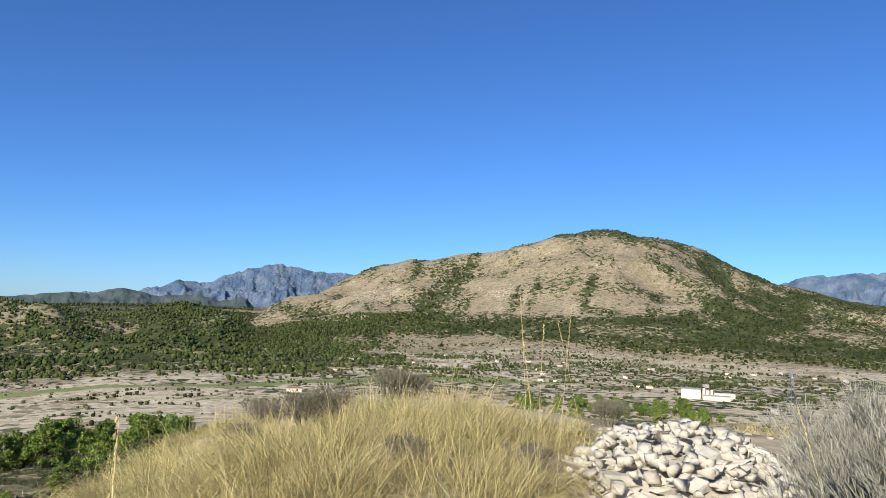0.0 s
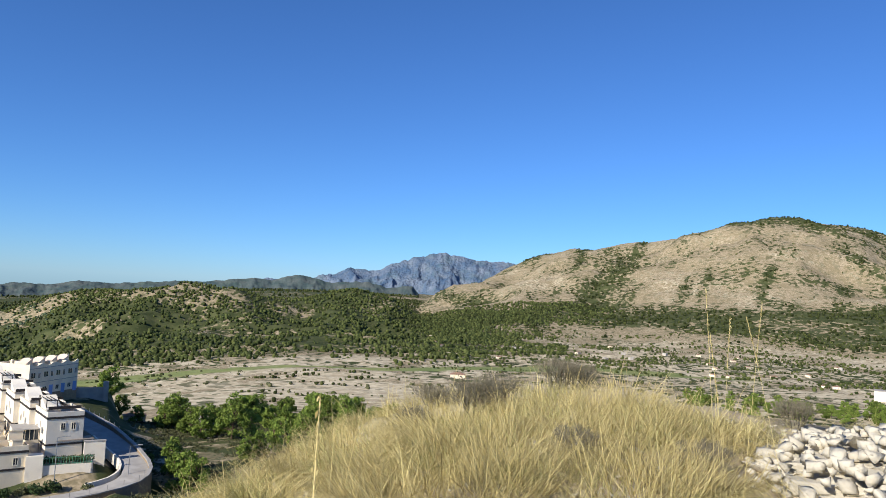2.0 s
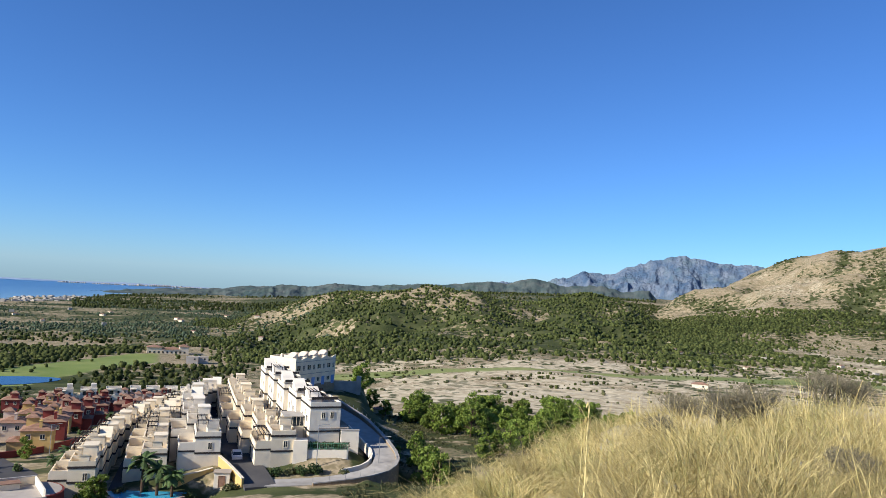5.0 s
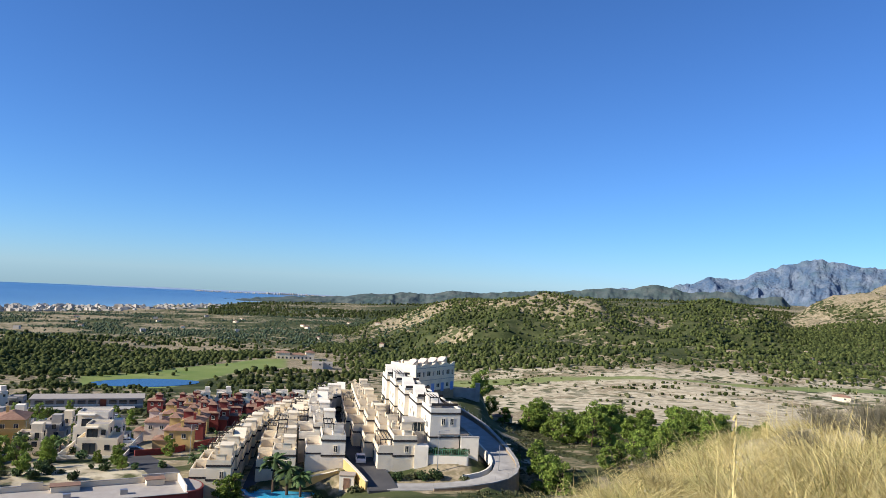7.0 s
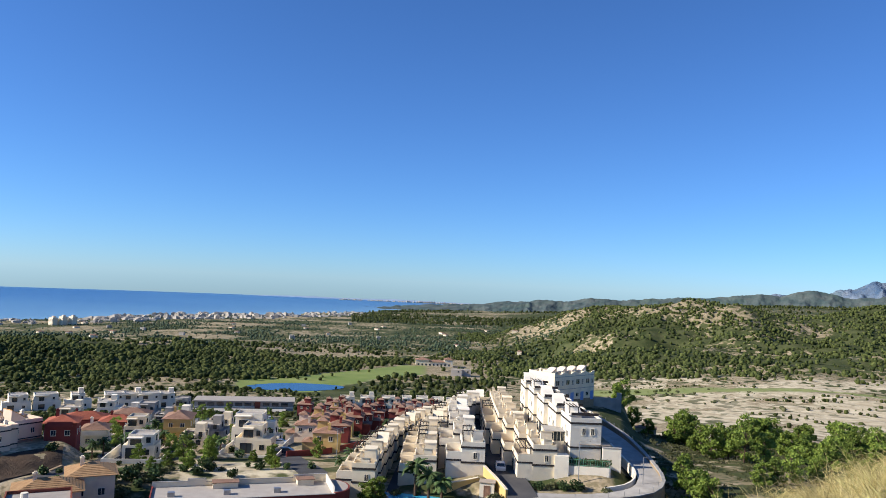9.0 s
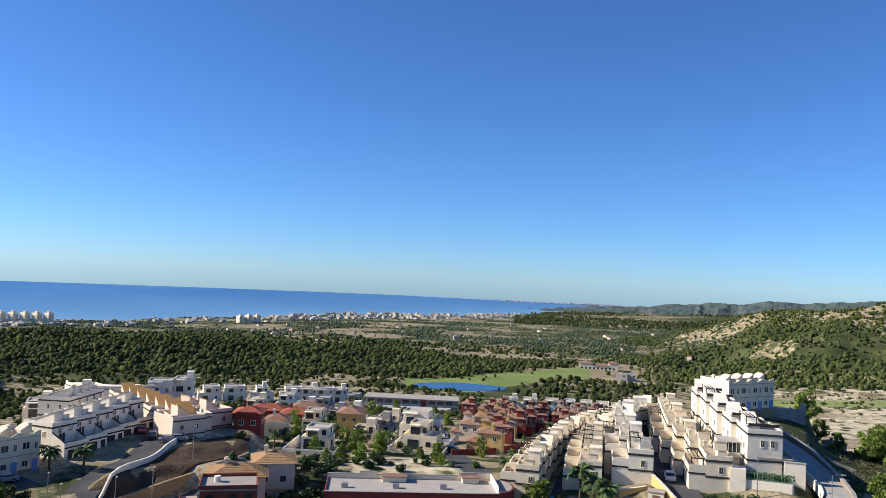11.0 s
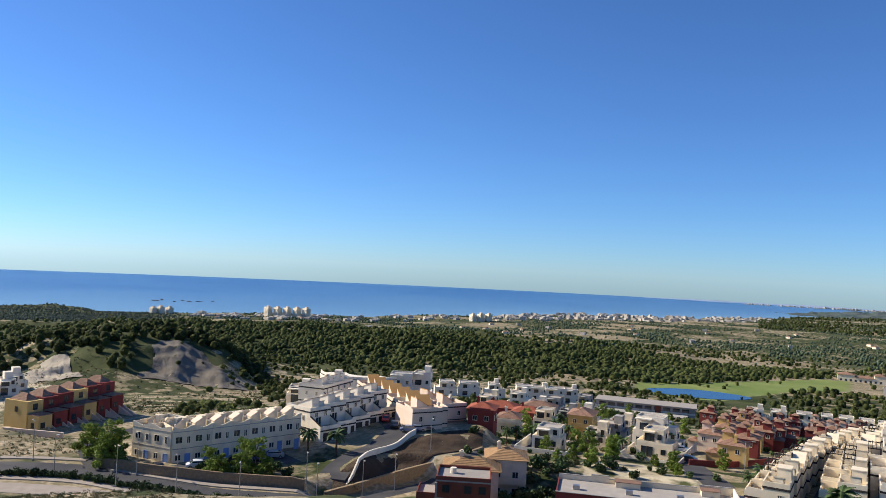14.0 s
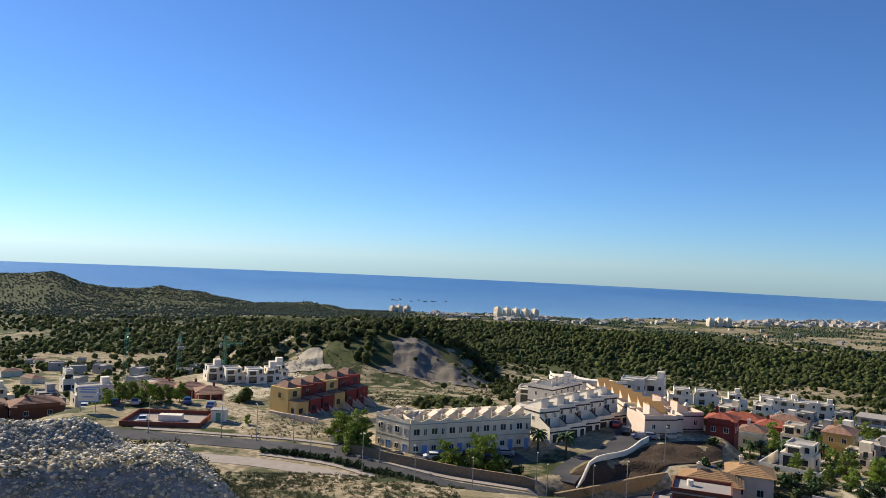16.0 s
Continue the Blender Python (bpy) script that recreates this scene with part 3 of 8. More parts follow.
def leaf_cloud(centres, radii, count, leaf, flat=0.75, seed=1):
    """Many small tufts (quads) near the surface of a set of ellipsoids."""
    g = np.random.default_rng(seed)
    centres, radii = np.asarray(centres, float), np.asarray(radii, float)
    pick = g.choice(len(centres), count, p=radii ** 2 / (radii ** 2).sum())
    d = g.normal(size=(count, 3))
    d /= np.linalg.norm(d, axis=1, keepdims=True)
    shell = g.uniform(0.62, 1.08, (count, 1))
    c = centres[pick] + d * shell * radii[pick, None] * np.array([1, 1, flat])
    u = g.normal(size=(count, 3)) * 0.7 + np.array([0, 0, 0.2])
    u /= np.linalg.norm(u, axis=1, keepdims=True)
    n = d + g.normal(size=(count, 3)) * 0.5
    w = np.cross(u, n)
    w /= np.linalg.norm(w, axis=1, keepdims=True) + 1e-9
    s = leaf * g.uniform(0.6, 1.35, (count, 1))
    v = np.stack([c - u * s * 0.6, c + w * s * 0.5, c + u * s * 0.9, c - w * s * 0.5], 1).reshape(-1, 3)
    return v, np.arange(count * 4).reshape(-1, 4)


def make_pine(seed, tall=8.0, wide=3.2, m=None, leaves=2300, label="rounded green Aleppo pine on the dry slope", group="pines on the slope"):
    g = np.random.default_rng(seed)
    ob = thing("pine_tree", label, "tree", m, group)
    t, limbs = Shape(), Shape()
    lean = g.normal(0, 0.25, 2)
    pts = [(lean[0] * k * k * 0.3, lean[1] * k * k * 0.3, tall * 0.22 * k - 0.6) for k in range(4)]
    for k in range(3):
        t.tube(pts[k], pts[k + 1], 0.20 - 0.045 * k, 0.155 - 0.045 * k, 7)
    centres, radii = [], []
    for k in range(26):
        h = 0.12 + 0.82 * (k + g.uniform(0, 1)) / 26
        a = g.uniform(0, 6.28)
        reach = wide * math.sqrt(max(0.05, 1.0 - ((h - 0.38) / 0.64) ** 2)) * g.uniform(0.25, 0.85)
        c = (reach * math.cos(a), reach * math.sin(a), tall * h)
        centres.append(c)
        radii.append(wide * g.uniform(0.22, 0.36) * (1.12 - 0.4 * h))
        limbs.tube((pts[2][0], pts[2][1], min(tall * h * 0.7, pts[3][2])), c, 0.06, 0.02, 5)
    part("trunk", t, BARK, ob)
    part("branchwork", limbs, BARK, ob)
    v, f = leaf_cloud(centres, radii, leaves, 0.33, 0.72, seed)
    part("crown", array_mesh("crown", v, f, PINE), None, ob)
    return ob


def make_palm(seed, tall=5.0, m=None):
    g = np.random.default_rng(seed)
    ob = thing("palm_tree", "date palm with an arching feathery crown", "tree", m, "palms in the gardens")
    t = Shape()
    for k in range(5):
        t.tube((0, 0, tall * k / 5 - 0.3 * (k == 0)), (0, 0, tall * (k + 1) / 5), 0.27 - 0.01 * k, 0.23 - 0.01 * k, 8)
    part("trunk", t, BARK, ob)
    v, f = [], []
    for k in range(34):
        a, up, length = g.uniform(0, 6.28), g.uniform(-0.3, 1.25), g.uniform(2.0, 2.9)
        p, d = np.array([0, 0, tall]), np.array([math.cos(a) * math.cos(up), math.sin(a) * math.cos(up), math.sin(up)])
        side = np.array([-math.sin(a), math.cos(a), 0])
        for s in range(9):
            q = p + d * length / 9
            for sgn in (-1, 1):
                tip = q + (side * sgn * 0.85 + d * 0.7 - np.array([0, 0, 0.35])) * 0.5 * math.sin(math.pi * (s + 1.2) / 10.5)
                i = len(v)
                v += [p, q, tip, p + (tip - q) * 0.9]
                f.append((i, i + 1, i + 2, i + 3))
            p, d = q, d - np.array([0, 0, 0.17])
            d = d / np.linalg.norm(d)
    part("crown", array_mesh("crown", v, f, PALM), None, ob)
    return ob


def make_bush(name, label, seed, wide, tall, material, leaves=260, leaf=0.22, m=None, group=""):
    g = np.random.default_rng(seed)
    ob = thing(name, label, "bush", m, group)
    centres = [(g.uniform(-0.5, 0.5) * wide, g.uniform(-0.5, 0.5) * wide, tall * g.uniform(0.3, 0.65)) for _ in range(6)]
    v, f = leaf_cloud(centres, [wide * g.uniform(0.3, 0.5) for _ in range(6)], leaves, leaf, tall / wide, seed)
    v[:, 2] = np.maximum(v[:, 2], -0.1)
    part("foliage", array_mesh("foliage", v, f, material), None, ob)
    s = Shape()
    for k in range(4):
        s.tube((0, 0, -0.15), (g.uniform(-0.3, 0.3) * wide, g.uniform(-0.3, 0.3) * wide, tall * 0.6), 0.04, 0.015, 5)
    part("stem", s, BARK, ob)
    return ob


def blades(count, spread, tall, droop, width, seed, base=0.12, upright=0.0):
    """Bent blades that fan out of one root: strips of three quads."""
    g = np.random.default_rng(seed)
    a = g.uniform(0, 2 * math.pi, count)
    out = (g.uniform(0.05, 1.0, count) ** 0.8 * 1.7 if upright == 0 else np.abs(g.normal(0, 1, count))) * spread + 0.04
    length = tall * g.uniform(0.55, 1.15, count)
    root = np.stack([np.cos(a), np.sin(a), np.zeros(count)], 1) * (base * np.sqrt(g.uniform(0, 1, count)))[:, None] * 2
    root[:, 2] = -0.08
    way = np.stack([np.cos(a) * out, np.sin(a) * out, np.ones(count)], 1)
    way += g.normal(0, 0.5, (count, 3)) * np.array([1, 1, 0.3])
    way /= np.linalg.norm(way, axis=1, keepdims=True)
    side = np.stack([-np.sin(a), np.cos(a), np.zeros(count)], 1)
    side = side * np.cos(a * 3.7)[:, None] + np.stack([np.cos(a), np.sin(a), np.zeros(count)], 1) * np.sin(a * 3.7)[:, None]
    rows, p = [], root
    steps = 3
    for k in range(steps + 1):
        w = width * (1 - 0.8 * k / steps)
        rows += [p - side * w, p + side * w]
        p = p + way * (length / steps)[:, None]
        way = way - np.array([0, 0, 1]) * (droop * (k + 1) / steps * np.clip(out, 0.5 if droop > 0.5 else 0.25, 1.4))[:, None]
        way /= np.linalg.norm(way, axis=1, keepdims=True)
    v = np.stack(rows, 1).reshape(-1, 3)
    n = 2 * (steps + 1)
    i = np.arange(count)[:, None] * n
    f = np.concatenate([i + np.array([[2 * k, 2 * k + 1, 2 * k + 3, 2 * k + 2]]) for k in range(steps)], 1).reshape(-1, 4)
    return v, f


def make_tussock(seed, tall, spread, count, material, label):
    ob = thing("grass_tussock", label, "grass", None, "dry tussocks on the hill")
    v, f = blades(count, spread, tall, 1.3, 0.0036, seed, 0.26)
    part("tuft", array_mesh("tuft", v, f, material), None, ob)
    v, f = blades(count // 45, spread * 0.8, tall * 1.25, 0.3, 0.0025, seed + 50)
    part("plume", array_mesh("plume", v, f, STRAW), None, ob)
    return ob


def make_dry_bush(seed, tall, wide, forks, material, label, m=None, levels=5, stray=0.46, rise=0.14):
    """A dead bush: stems that fork again and again into fine twigs."""
    g = np.random.default_rng(seed)
    ob = thing("dry_bush", label, "bush", m, "dry bushes on the hill")
    n = 26 if levels == 6 else 30
    a = g.uniform(0, 6.28, n)
    tip = np.stack([np.cos(a) * wide * 0.3, np.sin(a) * wide * 0.3, np.full(n, -0.06)], 1)
    lean = g.uniform(0.05, 1.0, n) * wide / tall * 1.2
    way = np.stack([np.cos(a) * lean, np.sin(a) * lean, np.ones(n)], 1)
    way /= np.linalg.norm(way, axis=1, keepdims=True)
    length, thick = tall * 0.34, 0.013 * tall ** 0.5
    for level in range(levels):
        q = tip + way * length * g.uniform(0.7, 1.25, (len(tip), 1))
        side = np.cross(way, g.normal(size=way.shape))
        side /= np.linalg.norm(side, axis=1, keepdims=True)
        up = np.cross(side, way)
        v, f = [], []
        for e in ((side, up) if level < 2 else (side,)):
            v.append(np.stack([tip - e * thick, tip + e * thick, q + e * thick * 0.7, q - e * thick * 0.7], 1).reshape(-1, 3))
        v = np.concatenate(v)
        part(("stem", "branch", "branch", "twig", "twig", "twig")[level], array_mesh("twig", v, np.arange(len(v)).reshape(-1, 4), material), None, ob)
        tip, way = np.repeat(q, forks, 0), np.repeat(way, forks, 0)
        way = way + g.normal(0, stray, way.shape) + np.array([0, 0, rise])
        way /= np.linalg.norm(way, axis=1, keepdims=True)
        length, thick = length * 0.66, max(thick * 0.62, 0.0013)
    return ob


def stone_mesh(seed, name="stone", material=None, worn=True):
    """An angular stone: a cut block with broken faces."""
    g = np.random.default_rng(seed)
    bm = bmesh.new()
    for k in range(10):
        p = g.uniform(-0.5, 0.5, 3)
        p[k % 3] = 0.5 if k % 2 else -0.5
        bm.verts.new(Vector(p) * (0.86 if k % 4 else 1.0))
    bmesh.ops.convex_hull(bm, input=list(bm.verts))
    bmesh.ops.delete(bm, geom=[v for v in bm.verts if not v.link_faces], context="VERTS")
    if worn:
        bmesh.ops.bevel(bm, geom=list(bm.edges), offset=0.02, segments=1, affect="EDGES", clamp_overlap=True)
    me = bpy.data.meshes.new(name)
    bm.to_mesh(me)
    bm.free()
    me.materials.append(material or LIMESTONE)
    return me

# ---- building blocks of houses ----
window_cache = {}


def turned(face, x, y, z):
    return pose(x, y, z, 0, 0, (0, 90, 180, 270)[face])


def put_window(parent, face, x, y, z, w, h, shutter=None, name="window"):
    """A framed pane on a wall: face 0 looks to -y, 1 to +x, 2 to +y, 3 to -x."""
    key = (round(w, 2), round(h, 2), name)
    if key not in window_cache:
        a, b = Shape(), Shape()
        t = 0.07
        xs, zs = (-w / 2, -w / 2 + t, -0.03, 0.03, w / 2 - t, w / 2), (-0.06, t, h - t, h)
        a.v = [(x, y, z) for y in (-0.07, 0.10) for z in zs for x in xs]
        solid = {(i, j) for i in range(5) for j in range(3)} - {(1, 1), (3, 1)}
        for i, j in sorted(solid):
            q = (j * 6 + i, j * 6 + i + 1, j * 6 + i + 7, j * 6 + i + 6)
            a.f.append(q)
            for k, near in enumerate(((i, j - 1), (i + 1, j), (i, j + 1), (i - 1, j))):
                if near not in solid:
                    p, n = q[k], q[(k + 1) % 4]
                    a.f.append((n, p, p + 24, n + 24))
        b.box(-w / 2 + t, -0.012, t, w / 2 - t, 0.05, h - t)
        window_cache[key] = (a.mesh("window_frame", WHITE if name == "window" else DARKBAND), b.mesh("pane", GLASS))
    fr, pn = window_cache[key]
    ob = new(name, fr)
    ob.parent, ob.matrix_basis = parent, turned(face, x, y, z)
    p = new("pane", pn)
    p.parent = ob
    return ob


def put_door(parent, face, x, y, z, w, h, material, name="door"):
    key = (round(w, 2), round(h, 2), material.name)
    if key not in window_cache:
        a = Shape().box(-w / 2, -0.05, 0, w / 2, 0.06, h)
        a.box(-w / 2 - 0.07, -0.08, 0, -w / 2, 0.06, h + 0.07).box(w / 2, -0.08, 0, w / 2 + 0.07, 0.06, h + 0.07).box(-w / 2, -0.08, h, w / 2, 0.06, h + 0.07)
        window_cache[key] = a.mesh("door", material)
    ob = new(name, window_cache[key])
    ob.parent, ob.matrix_basis = parent, turned(face, x, y, z)
    return ob


def ring(s, x0, y0, x1, y1, z0, z1, t=0.22, out=0.0):
    """Four walls round a rectangle."""
    x0, y0, x1, y1 = x0 - out, y0 - out, x1 + out, y1 + out
    s.box(x0, y0, z0, x1, y0 + t, z1).box(x0, y1 - t, z0, x1, y1, z1)
    s.box(x0, y0 + t, z0, x0 + t, y1 - t, z1).box(x1 - t, y0 + t, z0, x1, y1 - t, z1)
    return s


def hip_roof(x0, y0, x1, y1, z, rise, over=0.4, courses=7):
    """A tiled hipped roof laid in stepped courses."""
    s = Shape()
    x0, y0, x1, y1 = x0 - over, y0 - over, x1 + over, y1 + over
    half = min(x1 - x0, y1 - y0) / 2
    for k in range(courses):
        a, b = half * k / courses, half * (k + 1) / courses
        za, zb = z + rise * k / courses, z + rise * (k + 1) / courses
        i = len(s.v)
        lo = ((x0 + a, y0 + a), (x1 - a, y0 + a), (x1 - a, y1 - a), (x0 + a, y1 - a))
        hi = ((x0 + b, y0 + b), (x1 - b, y0 + b), (x1 - b, y1 - b), (x0 + b, y1 - b))
        s.v += [(*p, za) for p in lo] + [(*p, za + 0.07) for p in lo] + [(*p, zb + 0.02) for p in hi]
        for j in range(4):
            n = (j + 1) % 4
            s.f += [(i + j, i + n, i + 4 + n, i + 4 + j), (i + 4 + j, i + 4 + n, i + 8 + n, i + 8 + j)]
    k = len(s.v)
    s.v += [(x0, y0, z), (x1, y0, z), (x1, y1, z), (x0, y1, z)]
    s.f.append((k + 3, k + 2, k + 1, k))
    return s


def turret(parent, x, y, z, w, d, h, wall, top, slope=True, flip=1, label="", axis="y"):
    """The stair head on a roof terrace, with one slanting side: down along y (flip 1), against it (-1), or along x."""
    s = Shape()
    lo = 0.7 if slope else h
    y0, y1 = (y, y + d)
    hi = (h, h, lo, lo) if flip > 0 else (lo, lo, h, h)
    if axis == "x":
        hi = (h, lo, lo, h) if flip > 0 else (lo, h, h, lo)
    q = ((x, y0), (x + w, y0), (x + w, y1), (x, y1))
    s.v = [(a, b, z) for a, b in q] + [(a, b, z + c) for (a, b), c in zip(q, hi)]
    s.f = [(0, 3, 2, 1), (4, 5, 6, 7), (0, 1, 5, 4), (1, 2, 6, 5), (2, 3, 7, 6), (3, 0, 4, 7)]
    ob = part("stair_head", s, wall, parent, label)
    t = Shape()
    e = 0.1
    q = ((x - e, y0 - e), (x + w + e, y0 - e), (x + w + e, y1 + e), (x - e, y1 + e))
    t.v = [(a, b, z + c) for (a, b), c in zip(q, hi)]
    t.v += [(a, b, c + 0.14) for a, b, c in t.v]
    t.f = [(3, 2, 1, 0), (4, 5, 6, 7), (0, 1, 5, 4), (1, 2, 6, 5), (2, 3, 7, 6), (3, 0, 4, 7)]
    part("roof_slab", t, top, ob)
    return ob


def chimney(parent, x, y, z, h, material):
    s = Shape().box(x - 0.3, y - 0.3, z, x + 0.3, y + 0.3, z + h).box(x - 0.4, y - 0.4, z + h, x + 0.4, y + 0.4, z + h + 0.12).box(x - 0.2, y - 0.2, z + h + 0.12, x + 0.2, y + 0.2, z + h + 0.35)
    return part("chimney", s, material, parent)


def pergola(parent, x0, y0, x1, y1, z, h):
    ob = part("pergola", Shape().box(x0 - 0.1, y0 - 0.06, z + h, x1 + 0.1, y0 + 0.06, z + h + 0.16), DARKBAND, parent, "dark wooden pergola")
    part("beam", Shape().box(x0 - 0.1, y1 - 0.06, z + h, x1 + 0.1, y1 + 0.06, z + h + 0.16), DARKBAND, ob)
    for x in (x0, x1):
        for y in (y0, y1):
            part("post", Shape().box(x - 0.06, y - 0.06, z, x + 0.06, y + 0.06, z + h), DARKBAND, ob)
    for k in np.arange(x0, x1, 0.6):
        part("slat", Shape().box(k - 0.04, y0 - 0.2, z + h + 0.16, k + 0.04, y1 + 0.2, z + h + 0.28), DARKBAND, ob)
    return ob


def terrace_house(m, w, wall, deck, tall=6.0, group="white terraced houses in rows", lower=True, deep=4.6, seed=0, label="cream rendered terraced house with roof terrace and stair head"):
    """A terraced house: runs w along y, its lower front block with a terrace lies on the -x side, the roof terrace above."""
    g = random.Random(seed)
    ob = thing("terraced_house", label, "house", m, group)
    d0 = -2.6 if lower else 0.0
    body = Shape().box(0, 0, -5, deep, w, tall)
    part("wall", body, wall, ob)
    if lower:
        part("front_block", Shape().box(d0, 0.02, -5, 0, w - 0.02, 3.1), wall, ob)
        part("terrace_floor", Shape().box(d0 + 0.2, 0.2, 3.1, -0.004, w - 0.2, 3.13), TERRACE, ob)
        part("parapet", Shape().box(d0, 0.02, 3.1, d0 + 0.18, w - 0.02, 4.0).box(d0 + 0.18, 0.02, 3.1, 0, 0.2, 4.4).box(d0 + 0.18, w - 0.2, 3.1, 0, w - 0.02, 4.4), wall, ob)
        part("coping", Shape().box(d0 - 0.05, -0.02, 2.80, 0, w + 0.02, 3.09), DARKBAND, ob, "dark string course")
        put_door(ob, 3, d0, w * 0.3, 0.0, 2.3, 2.2, WHITE, "garage_door")
        put_door(ob, 3, d0, w * 0.75, 0.0, 0.95, 2.1, DARKBAND)
        put_window(ob, 3, 0, w * 0.3, 3.2, 1.5, 2.0)
        put_window(ob, 3, 0, w * 0.74, 3.9, 0.9, 1.2)
        if g.random() < 0.22:
            pergola(ob, d0 + 0.4, 0.5, -0.3, w - 0.7, 3.13, 2.1)
    else:
        put_window(ob, 3, 0, w * 0.3, 1.0, 1.3, 1.2)
        put_window(ob, 3, 0, w * 0.3, 3.9, 1.3, 1.2)
        put_door(ob, 3, 0, w * 0.75, 0.0, 0.95, 2.1, DARKBAND)
        put_window(ob, 3, 0, w * 0.75, 3.9, 0.9, 1.2)
    part("roof_floor", Shape().box(0.2, 0.2, tall, deep - 0.2, w - 0.2, tall + 0.03), deck, ob)
    part("roof_parapet", ring(Shape(), 0, 0, deep, w, tall, tall + 0.75, 0.18), wall, ob)
    part("roof_coping", ring(Shape(), 0, 0, deep, w, tall - 0.34, tall, 0.10, 0.07), DARKBAND, ob, "dark string course")
    part("mid_coping", ring(Shape(), 0, 0, deep, w, 2.45, 2.75, 0.10, 0.06), DARKBAND, ob, "dark string course")
    put_window(ob, 0, 2.4, 0, tall - 2.2, 0.7, 1.2)
    if not lower:
        put_window(ob, 1, deep, w * 0.3, tall - 2.2, 1.1, 1.2)
    if lower:
        turret(ob, deep - 2.2, w * 0.5, tall + 0.03, 2.0, w * g.uniform(0.3, 0.46), g.uniform(1.9, 2.4), wall, wall, g.random() < 0.4, g.choice((1, -1)))
        put_door(ob, 3, deep - 2.2, w * 0.7, tall + 0.05, 0.9, 1.95, DARKBAND, "roof_door")
        turret(ob, deep - g.uniform(1.5, 2.6), w * 0.06, tall + 0.03, 1.4, w * g.uniform(0.2, 0.4), g.uniform(1.3, 2.0), wall, wall, True, 1)
        part("roof_wall", Shape().box(0.18, w * 0.46, tall + 0.03, deep - 2.3, w * 0.46 + 0.15, tall + g.uniform(0.9, 1.7)), wall, ob)
    else:
        turret(ob, 0.4, w * 0.3, tall + 0.03, 2.1, w * 0.5, 2.4, wall, wall, True, -1)
    if not lower:
        part("railing", Shape().box(0.3, w * 0.12, tall + 1.0, deep - 0.3, w * 0.12 + 0.05, tall + 1.5).box(deep * 0.6, w * 0.12, tall + 1.0, deep * 0.6 + 0.05, w - 0.3, tall + 1.5), DARKBAND, ob, "dark roof railing")
        put_window(ob, 0, deep * 0.72, 0, tall - 2.2, 0.7, 1.2)
        put_window(ob, 3, 0, w * 0.5, tall - 2.2, 0.7, 1.1)
    chimney(ob, 0.9, w - 0.8, tall + 0.03, 1.5, wall)
    if g.random() < 0.15:
        pergola(ob, 0.4, w * 0.35, 2.0, w - 0.4, tall + 0.03, 2.1)
    return ob


def row_house(m, w, seed=0, end=0):
    """One house of the straight two-storey terrace: front to -y, w wide along x."""
    h = 6.3
    ob = thing("row_house", "cream two-storey row house with shaped parapet and roof stair head", "house", m, "row houses by the road")
    part("wall", Shape().box(0, 0, -4, w, 9, h), CREAM, ob)
    s = Shape()
    n = 8
    i = 0
    for k in range(n + 1):
        x = w * k / n
        z = h + 0.75 + 0.28 * math.cos(2 * math.pi * k / n)
        s.v += [(x, 0, h), (x, 0.2, h), (x, 0.2, z), (x, 0, z)]
    for k in range(n):
        a, b = 4 * k, 4 * k + 4
        s.f += [(a, b, b + 3, a + 3), (a + 1, a + 2, b + 2, b + 1), (a + 3, b + 3, b + 2, a + 2)]
    s.f += [(0, 3, 2, 1), (4 * n, 4 * n + 1, 4 * n + 2, 4 * n + 3)]
    part("parapet", s, CREAM, ob, "wavy parapet")
    part("back_parapet", Shape().box(0, 8.8, h, w, 9, h + 0.9).box(0, 0.2, h, 0.14, 8.8, h + 0.9), CREAM, ob)
    part("roof_floor", Shape().box(0.14, 0.2, h, w, 8.8, h + 0.03), TERRACE, ob)
    part("band", Shape().box(0, -0.05, h - 0.12, w, 0, h + 0.02).box(0, -0.04, 3.05, w, 0, 3.2), CONCRETE, ob, "grey string course")
    part("plinth", Shape().box(0, -0.03, -4, w, 0, 0.4), STONEWALL, ob)
    put_window(ob, 0, w * 0.3, 0, 4.1, 1.35, 1.3)
    put_window(ob, 0, w * 0.78, 0, 4.0, 0.7, 1.35)
    put_window(ob, 0, w * 0.28, 0, 0.95, 1.1, 1.1)
    put_door(ob, 0, w * 0.76, 0, 0.0, 0.95, 2.1, BLUEWALL)
    if end:
        x, face = (0, 3) if end < 0 else (w, 1)
        for y in (2.2, 6.0):
            put_window(ob, face, x, y, 4.1, 0.9, 1.25)
    turret(ob, w * 0.3, 2.2, h + 0.03, 1.4, 2.2, 1.7, CREAM, PEACH, True, -1, "", "x")
    part("roof_box", Shape().box(w * 0.3 + 1.4, 2.5, h + 0.03, w * 0.3 + 2.2, 4.0, h + 2.0), CREAM, ob, "white stair tower")
    chimney(ob, 0.7, 5.5, h + 0.03, 1.3, CREAM)
    return ob


